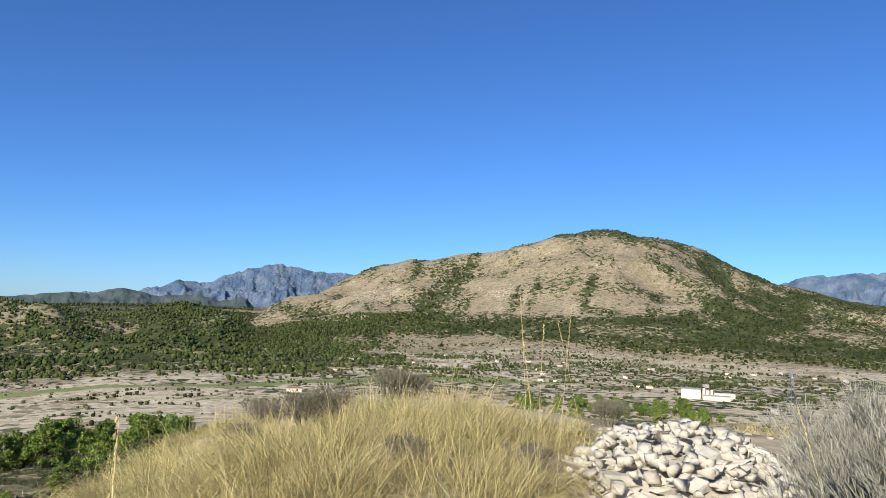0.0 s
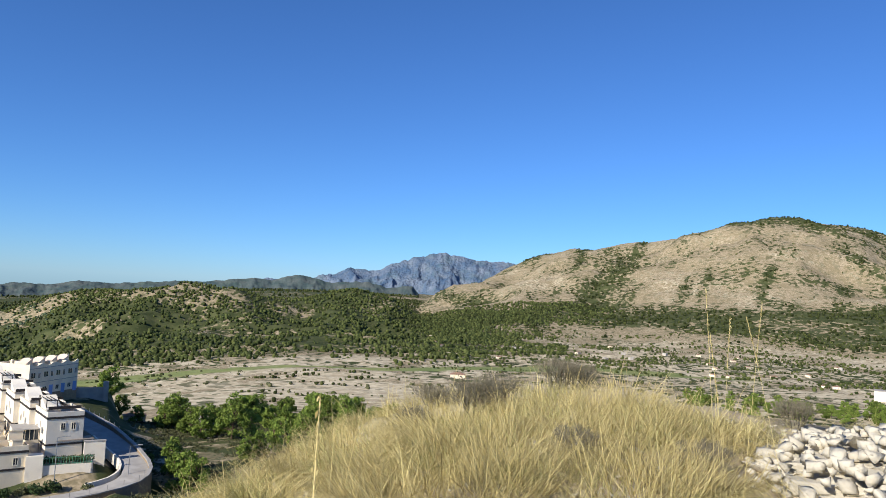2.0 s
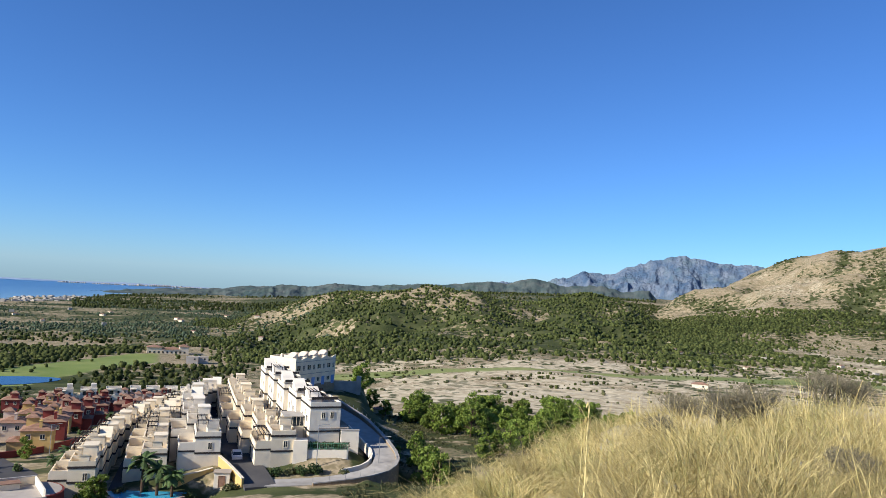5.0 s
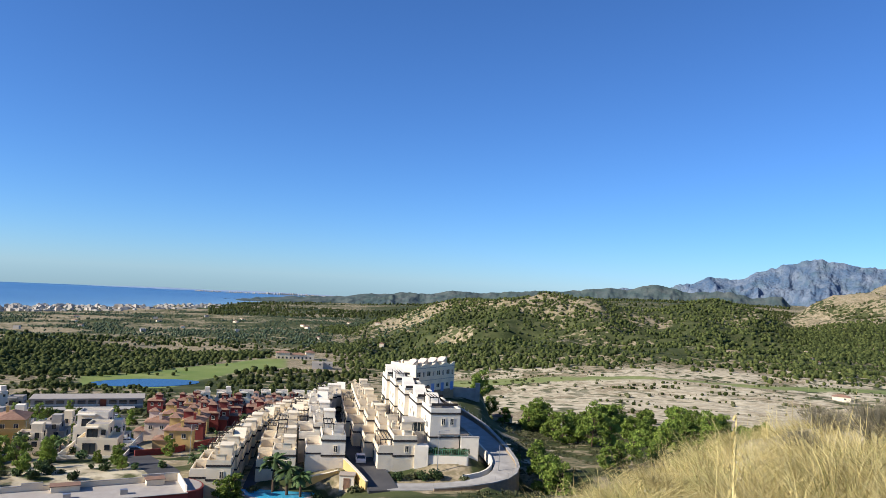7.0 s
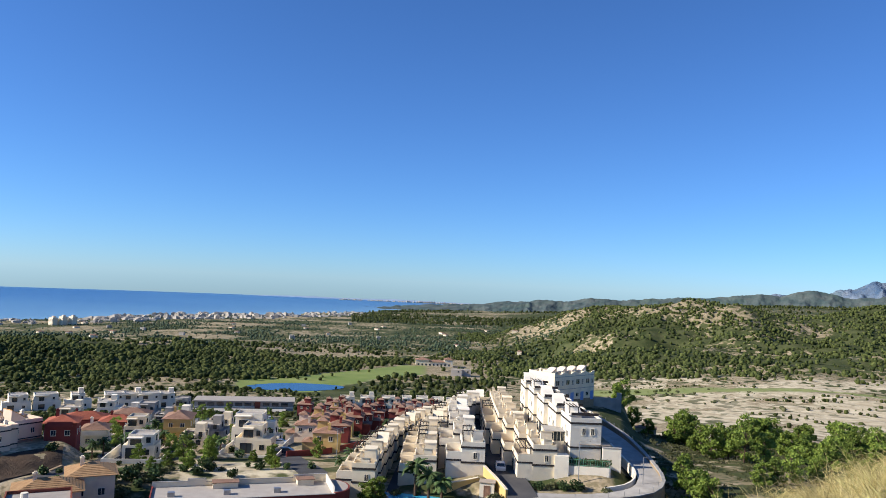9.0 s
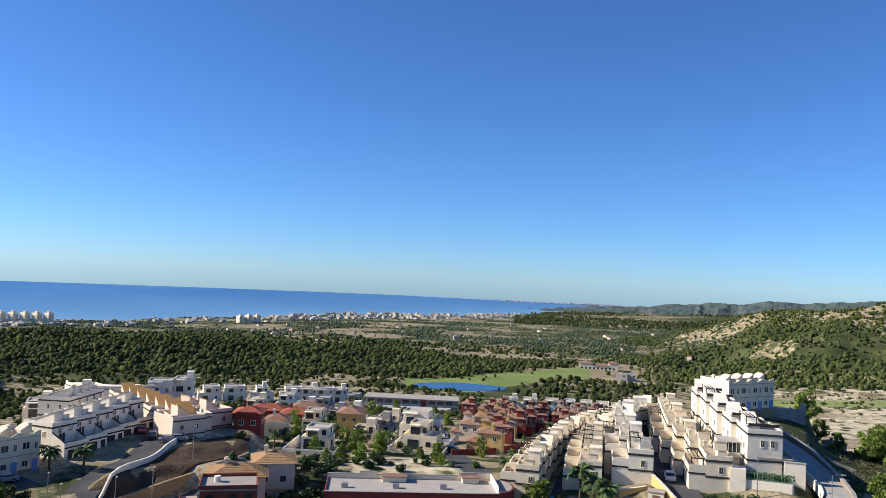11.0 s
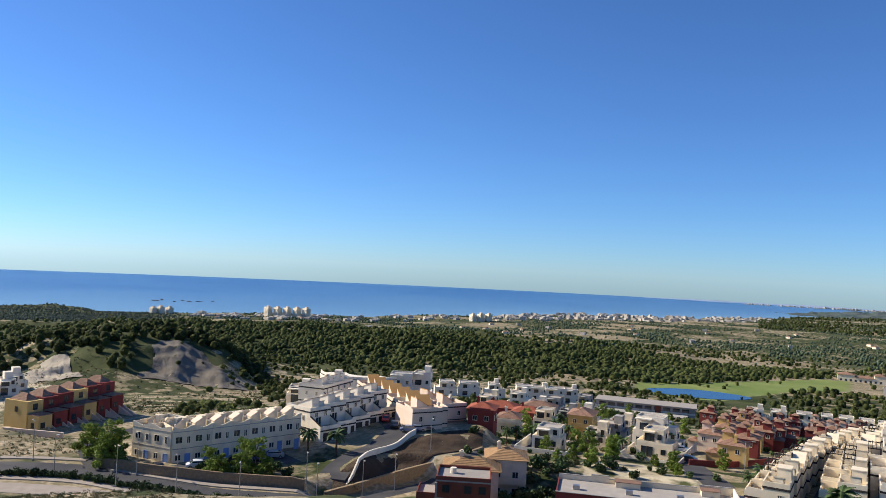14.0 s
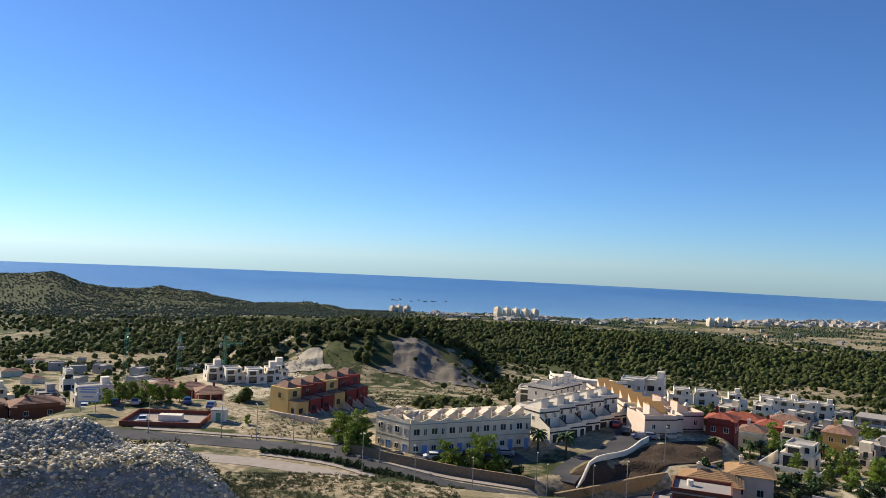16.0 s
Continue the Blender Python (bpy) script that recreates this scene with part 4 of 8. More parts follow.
def villa(m, wall, roof=TILE, w=7.5, d=8.0, tall=6.2, seed=0, group="red and ochre villas", label="red rendered villa with tiled hipped roofs and a tower"):
    g = random.Random(seed)
    ob = thing("villa", label, "house", m, group)
    part("wall", Shape().box(0, 0, -4, w, d, tall), wall, ob)
    part("roof", hip_roof(0, 0, w, d, tall, 1.2, 0.35, 6), roof, ob)
    tx, ty = (0.8, 0.6) if g.random() < 0.5 else (w - 2.8, d - 2.9)
    tower = part("tower", Shape().box(tx, ty, tall - 1, tx + 2.2, ty + 2.3, tall + 2.3), wall, ob)
    part("tower_roof", hip_roof(tx, ty, tx + 2.2, ty + 2.3, tall + 2.3, 0.9, 0.3, 4), roof, tower)
    part("annex", Shape().box(w * 0.25, -2.4, -4, w, 0, 2.8), wall, ob)
    part("annex_roof", hip_roof(w * 0.25, -2.4, w, 0, 2.8, 0.6, 0.3, 4), roof, ob)
    for x in (w * 0.25, w * 0.7):
        put_window(ob, 0, x, 0, 3.2, 1.0, 1.1)
        put_window(ob, 3, 0, d * x / w, 3.2, 1.0, 1.1)
        put_window(ob, 1, w, d * x / w, 3.2, 1.0, 1.1)
    put_window(tower, 0, tx + 1.1, ty, tall + 0.9, 0.9, 1.0)
    put_door(ob, 0, w * 0.62, -2.4, 0, 1.0, 2.1, DARKBAND)
    chimney(ob, w - 1.2, d * 0.6, tall + 0.5, 1.4, wall)
    return ob


def modern_house(m, w=9.0, d=8.0, tall=6.0, wall=None, seed=0, group="white modern houses", label="white flat-roofed modern house with dark windows"):
    """Stacked white boxes: a long ground floor and a smaller upper floor with a recessed balcony."""
    g = random.Random(seed)
    wall = wall or WHITE
    ob = thing("modern_house", label, "house", m, group)
    h1 = tall * 0.52
    a, b = sorted((g.uniform(0.0, 0.25) * w, g.uniform(0.7, 1.0) * w))
    part("ground_floor", Shape().box(0, 0, -4, w, d, h1), wall, ob)
    part("upper_floor", Shape().box(a, 0.8, h1, b, d, tall), wall, ob)
    part("terrace_parapet", ring(Shape(), 0, 0, w, d, h1, h1 + 0.55, 0.15), wall, ob)
    part("roof_parapet", ring(Shape(), a, 0.8, b, d, tall, tall + 0.45, 0.15), wall, ob)
    part("roof_floor", Shape().box(a + 0.15, 0.95, tall, b - 0.15, d - 0.15, tall + 0.03), ROOFGRAVEL, ob)
    part("canopy", Shape().box(a, -0.6, tall - 0.25, a + (b - a) * 0.6, 0.8, tall), wall, ob)
    put_window(ob, 0, a + (b - a) * 0.3, 0.8, h1 + 0.1, 2.2, 2.1, None, "dark_window")
    put_window(ob, 0, a + (b - a) * 0.8, 0.8, h1 + 1.0, 0.9, 1.1, None, "dark_window")
    put_window(ob, 0, w * 0.3, 0, 0.2, 2.6, 2.2, None, "dark_window")
    put_window(ob, 0, w * 0.75, 0, 1.0, 1.1, 1.1, None, "dark_window")
    put_window(ob, 3, 0, d * 0.35, 1.0, 1.0, 1.1, None, "dark_window")
    put_window(ob, 3, a, d * 0.6, h1 + 1.0, 1.0, 1.1, None, "dark_window")
    put_window(ob, 1, w, d * 0.4, 1.0, 1.0, 1.1, None, "dark_window")
    put_window(ob, 1, b, d * 0.6, h1 + 1.0, 1.0, 1.1, None, "dark_window")
    if g.random() < 0.5:
        part("roof_room", Shape().box(b - 2.6, d - 3, tall, b - 0.3, d - 0.3, tall + 2.2), wall, ob)
    return ob


def tiled_house(m, w, d, tall, wall, label, roof=TILE, group=""):
    ob = thing("tiled_house", label, "house", m, group)
    part("wall", Shape().box(0, 0, -4, w, d, tall), wall, ob)
    part("roof", hip_roof(0, 0, w, d, tall, min(w, d) * 0.22, 0.5, 9), roof, ob)
    for x in (w * 0.28, w * 0.72):
        for z in (0.9, 3.8):
            if z + 1.2 < tall:
                put_window(ob, 0, x, 0, z, 1.1, 1.2)
                put_window(ob, 3, 0, d * x / w, z, 0.9, 1.2)
                put_window(ob, 1, w, d * x / w, z, 0.9, 1.2)
    part("balcony", Shape().box(w * 0.1, -1.2, 3.0, w * 0.9, 0, 3.18).box(w * 0.1, -1.2, 3.18, w * 0.9, -1.08, 4.1), wall, ob)
    chimney(ob, w * 0.3, d * 0.5, tall + 0.6, 1.6, wall)
    return ob


def make_car(m, paint, label):
    ob = thing("car", label, "car", m, "parked cars")
    s = Shape()
    prof = ((-2.05, 0.35), (-2.1, 0.75), (-1.5, 0.9), (-0.85, 1.42), (0.75, 1.45), (1.5, 0.98), (2.1, 0.85), (2.12, 0.35))
    n = len(prof)
    for y, k in ((-0.85, 0.97), (0.85, 0.97)):
        s.v += [(x, y * (0.86 if z > 1.2 else 1), z) for x, z in prof]
    s.f = [tuple(range(n)), tuple(range(2 * n - 1, n - 1, -1))] + [(j + n, (j + 1) % n + n, (j + 1) % n, j) for j in range(n)]
    part("body", s, paint, ob)
    gl = Shape()
    gl.v = [(-1.42, y, 0.93) for y in (-0.72, 0.72)] + [(-0.88, y, 1.38) for y in (0.66, -0.66)]
    gl.v = [(x - 0.03, y, z + 0.02) for x, y, z in gl.v]
    gl.f = [(0, 1, 2, 3)]
    part("rear_glass", gl, GLASS, ob)
    g2 = Shape()
    g2.v = [(1.46, -0.72, 1.03), (0.82, -0.66, 1.42), (0.82, 0.66, 1.42), (1.46, 0.72, 1.03)]
    g2.f = [(0, 1, 2, 3)]
    part("windscreen", g2, GLASS, ob)
    for sgn in (-1, 1):
        g3 = Shape().box(-1.1, sgn * 0.80 - 0.02, 0.98, 1.2, sgn * 0.80 + 0.02, 1.33)
        part("side_glass", g3, GLASS, ob)
        for x in (-1.35, 1.35):
            w = part("wheel", Shape().tube((x, sgn * 0.62, 0.33), (x, sgn * 0.88, 0.33), 0.33, 0.33, 14), DARKBAND, ob)
            part("rim", Shape().tube((x, sgn * 0.88, 0.33), (x, sgn * 0.89, 0.33), 0.2, 0.2, 10), METAL, w)
    return ob


def street_lamp(m, tall=7.0, arm=1.3):
    ob = thing("street_lamp", "slim grey steel street lamp beside the road", "street lamp", m, "street lamps")
    part("pole", Shape().tube((0, 0, -0.5), (0, 0, tall), 0.085, 0.05, 8).tube((0, 0, tall), (arm, 0, tall + 0.2), 0.045, 0.035, 6), METAL, ob)
    part("base", Shape().box(-0.16, -0.16, -0.4, 0.16, 0.16, 0.35), METAL, ob)
    part("lamp_head", Shape().box(arm - 0.1, -0.13, tall + 0.13, arm + 0.55, 0.13, tall + 0.25), CONCRETE, ob)
    return ob


def swept(name, label, category, path, width, material, lift=0.06, thick=0.5, kind="", tall=0.0):
    """A band that follows the land (road, path, pavement), or with tall a wall along the way."""
    own = len(path[0]) == 3
    p = [Vector((*polar(*q[:2]), q[2] if own else 0)) for q in path]
    fine = []
    for k in range(len(p) - 1):
        q0, q1, q2, q3 = p[max(k - 1, 0)], p[k], p[k + 1], p[min(k + 2, len(p) - 1)]
        n = max(2, int((q2 - q1).length / 2.5))
        for j in range(n):
            t = j / n
            fine.append(0.5 * ((2 * q1) + (q2 - q0) * t + (2 * q0 - 5 * q1 + 4 * q2 - q3) * t * t + (3 * q1 - q0 - 3 * q2 + q3) * t ** 3))
    fine.append(p[-1])
    s = Shape()
    for k, q in enumerate(fine):
        d = (fine[min(k + 1, len(fine) - 1)] - fine[max(k - 1, 0)]).normalized()
        w = Vector((d.y, -d.x, 0)).normalized() * width / 2
        zc = (q.z if own else ground_at(q.x, q.y)) + lift
        for e in (q - w, q + w):
            s.v += [(e.x, e.y, zc - thick), (e.x, e.y, zc + tall)]
    for k in range(len(fine) - 1):
        a, b = 4 * k, 4 * k + 4
        s.f += [(a + 1, b + 1, b + 3, a + 3)[::-1], (a, b, b + 1, a + 1)[::-1], (a + 2, a + 3, b + 3, b + 2)[::-1]]
    e = 4 * (len(fine) - 1)
    s.f += [(0, 1, 3, 2), (e, e + 2, e + 3, e + 1)]
    return tagged(new(name, s.mesh(name, material)), label, category, "", kind)

# ---- the white terraces on the ridge ----


def along(path, n):
    """n even steps along a way given by turn, distance and height."""
    p = [Vector((*polar(a, r), z)) for a, r, z in path]
    way = np.concatenate([[0], np.cumsum([(p[k + 1] - p[k]).length for k in range(len(p) - 1)])])
    for q in np.linspace(0, way[-1], n):
        yield Vector([float(np.interp(q, way, [v[c] for v in p])) for c in range(3)])


def terrace_row(path, n, turns, step, wall, deck, tall, lower, deep, seed, label):
    """Houses in a staggered row; the way follows the near left corners of their roofs."""
    made = {}
    for k, q in enumerate(along(path, n)):
        turn = turns[0] + (turns[1] - turns[0]) * k / max(n - 1, 1)
        m = pose(q.x, q.y, q.z - tall - 0.75, 0, 0, turn)
        kind_no = (seed + k * 3) % 5
        if kind_no in made:
            copy_thing(made[kind_no], m)
        else:
            made[kind_no] = terrace_house(m, step, wall, deck, tall, lower=lower, deep=deep, seed=seed + kind_no * 13, label=label)


terrace_row(((39.2, 136, -22.8), (40.3, 144, -22.5), (41.25, 152, -22.1), (42.0, 160, -21.6), (42.65, 168, -21.5)), 5, (52, 50), 8.4, WHITE, TERRACE, 7.0, False, 5.5, 1, "tall white terraced house stepping along the ridge")
terrace_row(((41.9, 132, -27.1), (43.0, 140, -27.0), (44.0, 148.5, -26.8), (44.6, 157, -26.4), (44.85, 166, -26.4), (45.2, 190, -27.6)), 8, (50.5, 48), 8.3, CREAM, TERRACE, 5.35, True, 4.1, 2, "cream terraced house with pergola terrace and roof stair head")
terrace_row(((47.25, 132, -27.4), (47.95, 141, -26.8), (48.4, 152, -26.5), (48.4, 163, -26.4), (47.9, 176, -27.2), (46.9, 198, -30.0)), 9, (50, 46), 7.6, WHITE, TERRACE, 5.35, True, 4.1, 3, "off-white terraced house with dark string courses")
terrace_row(((50.8, 131, -29.8), (50.75, 139, -29.1), (50.6, 148, -28.8), (50.0, 160, -29.2), (49.3, 174, -29.9), (48.6, 194, -31.6)), 11, (48.5, 46), 6.2, CREAM, TERRACE, 5.2, True, 3.9, 4, "cream terraced house backing onto its neighbours")
terrace_row(((55.4, 126, -30.2), (54.6, 136, -29.9), (53.8, 147, -30.3), (52.7, 161, -30.8), (51.6, 176, -31.9), (50.4, 191, -33.3), (49.2, 208, -34.8)), 15, (48.5, 45), 6.1, CREAM, TERRACE, 5.0, True, 3.8, 5, "pale cream terraced house with small roof terraces")


def house_line(p0, p1, n, build):
    """n houses side by side from p0 to p1 (turn, distance, height), the front to the right-hand side of the way."""
    a, b = Vector(polar(*p0[:2])), Vector(polar(*p1[:2]))
    w = (b - a).length / n
    rz = math.degrees(math.atan2(b.y - a.y, b.x - a.x))
    for k in range(n):
        q = a + (b - a) * k / n
        z = p0[2] + (p1[2] - p0[2]) * k / n
        build(pose(q.x, q.y, z, 0, 0, rz), w, k)


top_row = {}


def top_block(m, w, k):
    if top_row:
        copy_thing(top_row[0], m)
        return
    top_row[0] = row_house(m, w)
    tagged(top_row[0], "white terraced house with bay front on the crest of the ridge", "house", "houses on the crest")


house_line((40.5, 189, -28.4), (37.6, 200, -28.2), 4, top_block)
shed = thing("wall_block", "low grey concrete garden wall beside the crest houses", "wall", pose(*polar(36.9, 202), -29.5, 0, 0, 40))
part("wall", Shape().box(-4, -0.3, -2, 4, 0.3, 1.5), CONCRETE, shed)
part("pillar", Shape().box(3.4, -0.6, -2, 4.6, 0.6, 2.9), CONCRETE, shed)

# ---- the row by the road, with its bent end ----
first_row = {}


def front_row(m, w, k):
    if k in (0, 6) or 1 not in first_row:
        ob = row_house(m, w, k, -1 if k == 0 else (1 if k == 6 else 0))
        first_row.setdefault(k if k in (0, 6) else 1, ob)
    else:
        copy_thing(first_row[1], m)


house_line((98.0, 148.5, -39.3), (89.0, 159.5, -38.9), 7, front_row)
house_line((100.7, 155.5, -39.3), (98.15, 148.8, -39.3), 2, lambda m, w, k: row_house(m, w, k, -1 if k == 0 else 0))

# stepped terraces behind it and the peach row with orange stair heads
stepped = {}


def stepped_house(m, w, k):
    m = m @ pose(0, 0.2 * w, 0, 0, 0, -11)
    if stepped:
        copy_thing(stepped[0], m)
        return
    ob = thing("stepped_house", "off-white stepped terrace house with dark copings and garages", "house", m, "stepped terraces")
    stepped[0] = ob
    part("wall", Shape().box(0, 3.4, -4, w, 11, 6.3), WHITE, ob)
    part("front_block", Shape().box(0, 0, -4, w, 3.4, 2.8), WHITE, ob)
    part("terrace_floor", Shape().box(0.15, 0.15, 2.8, w, 3.39, 2.83), TERRACE, ob)
    s = Shape()
    s.v = [(0, 0, 2.8), (0, 3.4, 2.8), (0, 3.4, 5.2), (0, 0, 3.6), (0.2, 0, 2.8), (0.2, 3.4, 2.8), (0.2, 3.4, 5.2), (0.2, 0, 3.6)]
    s.f = [(0, 3, 2, 1), (4, 5, 6, 7), (2, 3, 7, 6), (0, 4, 7, 3)]
    part("party_wall", s, WHITE, ob, "sloping party wall")
    t = Shape()
    t.v = [(-0.06, -0.05, 3.6), (0.26, -0.05, 3.6), (0.26, 3.4, 5.2), (-0.06, 3.4, 5.2), (-0.06, -0.05, 3.75), (0.26, -0.05, 3.75), (0.26, 3.4, 5.35), (-0.06, 3.4, 5.35)]
    t.f = [(3, 2, 1, 0), (4, 5, 6, 7), (0, 1, 5, 4), (1, 2, 6, 5), (2, 3, 7, 6), (3, 0, 4, 7)]
    part("slanted_coping", t, DARKBAND, ob, "dark sloping coping")
    part("parapet", Shape().box(0, 0, 2.8, w, 0.15, 3.6), WHITE, ob)
    part("coping", Shape().box(0, -0.06, 2.5, w, 0, 2.8).box(0, 3.34, 6.0, w, 3.4, 6.32).box(-0.06, 3.4, 6.0, 0, 11, 6.3).box(-0.06, 3.4, 2.5, 0, 11, 2.8), DARKBAND, ob, "dark string course")
    part("roof_parapet", ring(Shape(), 0, 3.4, w, 11, 6.3, 7.1, 0.18), WHITE, ob)
    part("roof_floor", Shape().box(0.18, 3.58, 6.3, w - 0.18, 10.8, 6.33), TERRACE, ob)
    put_door(ob, 0, w * 0.35, 0, 0, 2.3, 2.1, DARKBAND, "garage_door")
    put_door(ob, 0, w * 0.82, 0, 0, 0.9, 2.1, DARKBAND)
    put_window(ob, 0, w * 0.4, 3.4, 2.9, 1.6, 2.0)
    put_window(ob, 0, w * 0.3, 3.4, 4.9, 0.9, 1.1)
    put_window(ob, 0, w * 0.75, 3.4, 4.9, 0.9, 1.1)
    for y in (5.5, 8.5):
        put_window(ob, 3, 0, y, 0.9, 1.0, 1.1)
        put_window(ob, 3, 0, y, 4.2, 0.7, 1.1)
    turret(ob, w * 0.3, 5.0, 6.33, 2.2, 4.5, 2.4, WHITE, TERRACE, True, 1)
    turret(ob, w * 0.3 + 2.4, 5.0, 6.33, 1.2, 3.0, 1.5, WHITE, TERRACE, True, 1)


house_line((87.2, 161, -38.6), (81.9, 186, -38.0), 5, stepped_house)
house_line((86.3, 196, -39.2), (84.6, 216, -40.5), 4, stepped_house)
peach = {}


def peach_house(m, w, k):
    key = 0 if k == 5 else 1
    if key in peach:
        copy_thing(peach[key], m)
        return
    wall = CREAM if key == 0 else PEACH
    ob = thing("terraced_house", "peach rendered row house with orange sloping stair head", "house", m, "peach row houses")
    peach[key] = ob
    part("wall", Shape().box(0, 0, -5, w, 9, 6.0), wall, ob)
    part("coping", Shape().box(0, -0.06, 5.75, w, 0, 6.02).box(0, -0.05, 2.75, w, 0, 2.98).box(w, -0.06, 5.75, w + 0.06, 9, 6.02).box(w, -0.05, 2.75, w + 0.05, 9, 2.98), DARKBAND, ob, "dark string course")
    part("roof_parapet", ring(Shape(), 0, 0, w, 9, 6.0, 6.8, 0.18), wall, ob)
    part("roof_floor", Shape().box(0.18, 0.18, 6.0, w - 0.18, 8.8, 6.03), TERRACE, ob)
    for x in (0.28, 0.72):
        put_window(ob, 0, w * x, 0, 3.8, 0.9, 1.2)
    put_window(ob, 0, w * 0.72, 0, 0.9, 1.2, 1.2)
    put_door(ob, 0, w * 0.28, 0, 0, 1.0, 2.1, DARKBAND)
    part("porch_roof", Shape().box(w * 0.08, -1.8, 2.45, w * 0.6, -0.05, 2.6), TILE, ob, "tiled porch roof")
    for y in (2.5, 6.0):
        put_window(ob, 1, w, y, 3.8, 0.9, 1.2)
        put_window(ob, 1, w, y, 0.9, 0.9, 1.2)
    turret(ob, w * 0.3, 2.6, 6.03, 3.0, 3.2, 2.6, wall, ORANGE, True, 1, "stair head with an orange sloping back", "x")
    chimney(ob, w - 0.7, 6.8, 6.03, 1.4, WHITE)


house_line((85.0, 226, -41.5), (80.8, 174, -39.0), 7, peach_house)
house_line((80.7, 171, -39.2), (78.8, 174, -39.0), 1, peach_house)
house_line((78.7, 182, -39.8), (76.6, 186, -40.0), 1, peach_house)
house_line((79.7, 186, -39.6), (78.2, 190, -39.8), 1, peach_house)


def curved_block():
    """A curved three-storey white block with a dark band of windows."""
    ob = thing("curved_apartment_block", "curved white three-storey block with grey bands and blue windows", "apartment building", pose(*polar(85.4, 250), -46.0, 0, 0, 60))
    n = 9

    def arc(r, k):
        a = radians(-62 + 124 * k / n)
        return (r * math.sin(a), 12 - r * math.cos(a))
    out = [arc(16, k) for k in range(n + 1)] + [arc(7, k) for k in range(n, -1, -1)]
    part("wall", Shape().prism(out, -4, 8.4), WHITE, ob)
    for z in (2.7, 5.5, 8.25):
        band = [arc(16.1, k) for k in range(n + 1)] + [arc(15.9, k) for k in range(n, -1, -1)]
        part("band", Shape().prism(band, z, z + 0.18), DARKBAND, ob, "grey string course")
    for k in range(n):
        a = radians(-62 + 124 * (k + 0.5) / n)
        for z in (0.8, 3.5, 6.3):
            w = put_window(ob, 0, 15.97 * math.sin(a), 12 - 15.97 * math.cos(a), z, 1.5, 1.3)
            w.matrix_basis = pose(15.86 * math.sin(a), 12 - 15.86 * math.cos(a), z, 0, 0, math.degrees(a))
    part("roof_wall", Shape().prism([arc(15.8, k) for k in range(n + 1)] + [arc(15.5, k) for k in range(n, -1, -1)], 8.4, 9.2), WHITE, ob)


curved_block()
for a, r, z, w, d, t, sd in ((82.6, 258, -46, 8, 7, 8.6, 1), (81.2, 262, -46.5, 8, 7, 9.2, 2), (87.6, 246, -43, 7, 6, 5.5, 3), (90.2, 230, -42.5, 9, 7, 4.2, 4)):
    modern_house(pose(*polar(a, r), z, 0, 0, a - 8), w, d, t, WHITE, sd, "white houses behind the terraces", "white block with roof towers behind the terraces")

# ---- houses of the lower quarter ----
for k, (a, r) in enumerate(((79.1, 392), (77.3, 394), (75.4, 396), (73.3, 396), (72.1, 397), (70.9, 396), (69.6, 398))):
    x, y = polar(a, r)
    modern_house(pose(x, y, ground_at(x, y) + 0.3, 0, 0, a + 4), 11.5, 8, 6.6, WHITE, 20 + k, "white houses in a strip", "white cubic house in a strip beside the pine wood")
for a, r, w, d, t, wall, sd in ((73.4, 340, 9, 8, 5.5, WHITE, 31), (75.8, 300, 9, 8, 5.5, CREAM, 32), (71.0, 300, 8, 7, 6.5, CONCRETE, 33), (68.5, 330, 7, 6, 7, CONCRETE, 34),
                              (71.6, 172, 6.5, 6, 4.6, WHITE, 35), (64.3, 199, 7.5, 6, 7.2, WHITE, 36), (64.0, 177, 8, 6, 5.8, CREAM, 37), (66.9, 215, 8, 7, 3.4, CONCRETE, 39), (67.9, 190, 6, 5, 3.4, CREAM, 40), (62.6, 198, 6, 5, 3.2, WHITE, 41), (68.4, 240, 6, 6, 5.2, WHITE, 42), (66.0, 236, 7, 6, 3.4, CREAM, 43), (71.6, 222, 6, 6, 5.4, CREAM, 44), (72.2, 275, 8, 6, 5.2, WHITE, 45), (64.0, 232, 6, 6, 3.6, WHITE, 46), (69.8, 268, 7, 6, 3.6, CONCRETE, 47)):
    x, y = polar(a, r)
    modern_house(pose(x, y, ground_at(x, y) + 0.2, 0, 0, a - 14), w, d, t, wall, sd)
    plot = thing("garden_wall", "low pale rendered wall round a house plot", "wall", pose(x, y, ground_at(x, y), 0, 0, a - 14), "walls round the house plots")
    for x0, y0, x1, y1 in ((-2.5, -6.0, w + 2.5, -5.8), (-2.5, -5.8, -2.3, d + 2), (w + 2.3, -5.8, w + 2.5, d + 2)):
        part("wall", Shape().box(x0, y0, -2.5, x1, y1, 1.1 + 0.3 * (sd % 3)), WHITE if sd % 2 else CREAM, plot)
    part("paved_yard", Shape().box(-2.3, -5.8, -2.5, w + 2.3, -0.05, 0.12), (PAVING, CONCRETE, TERRACE)[sd % 3], plot)
    if sd % 3 == 0:
        part("pool", Shape().box(0.6, -5.0, 0.0, 4.6, -2.6, 0.16), POOLWATER, plot, "small blue garden pool")
REDTILE = surface("red_roof_tile", (0.40, 0.13, 0.08), (0.31, 0.095, 0.06), 0.8, 0.85, 0.12, 0.5, 0.08)
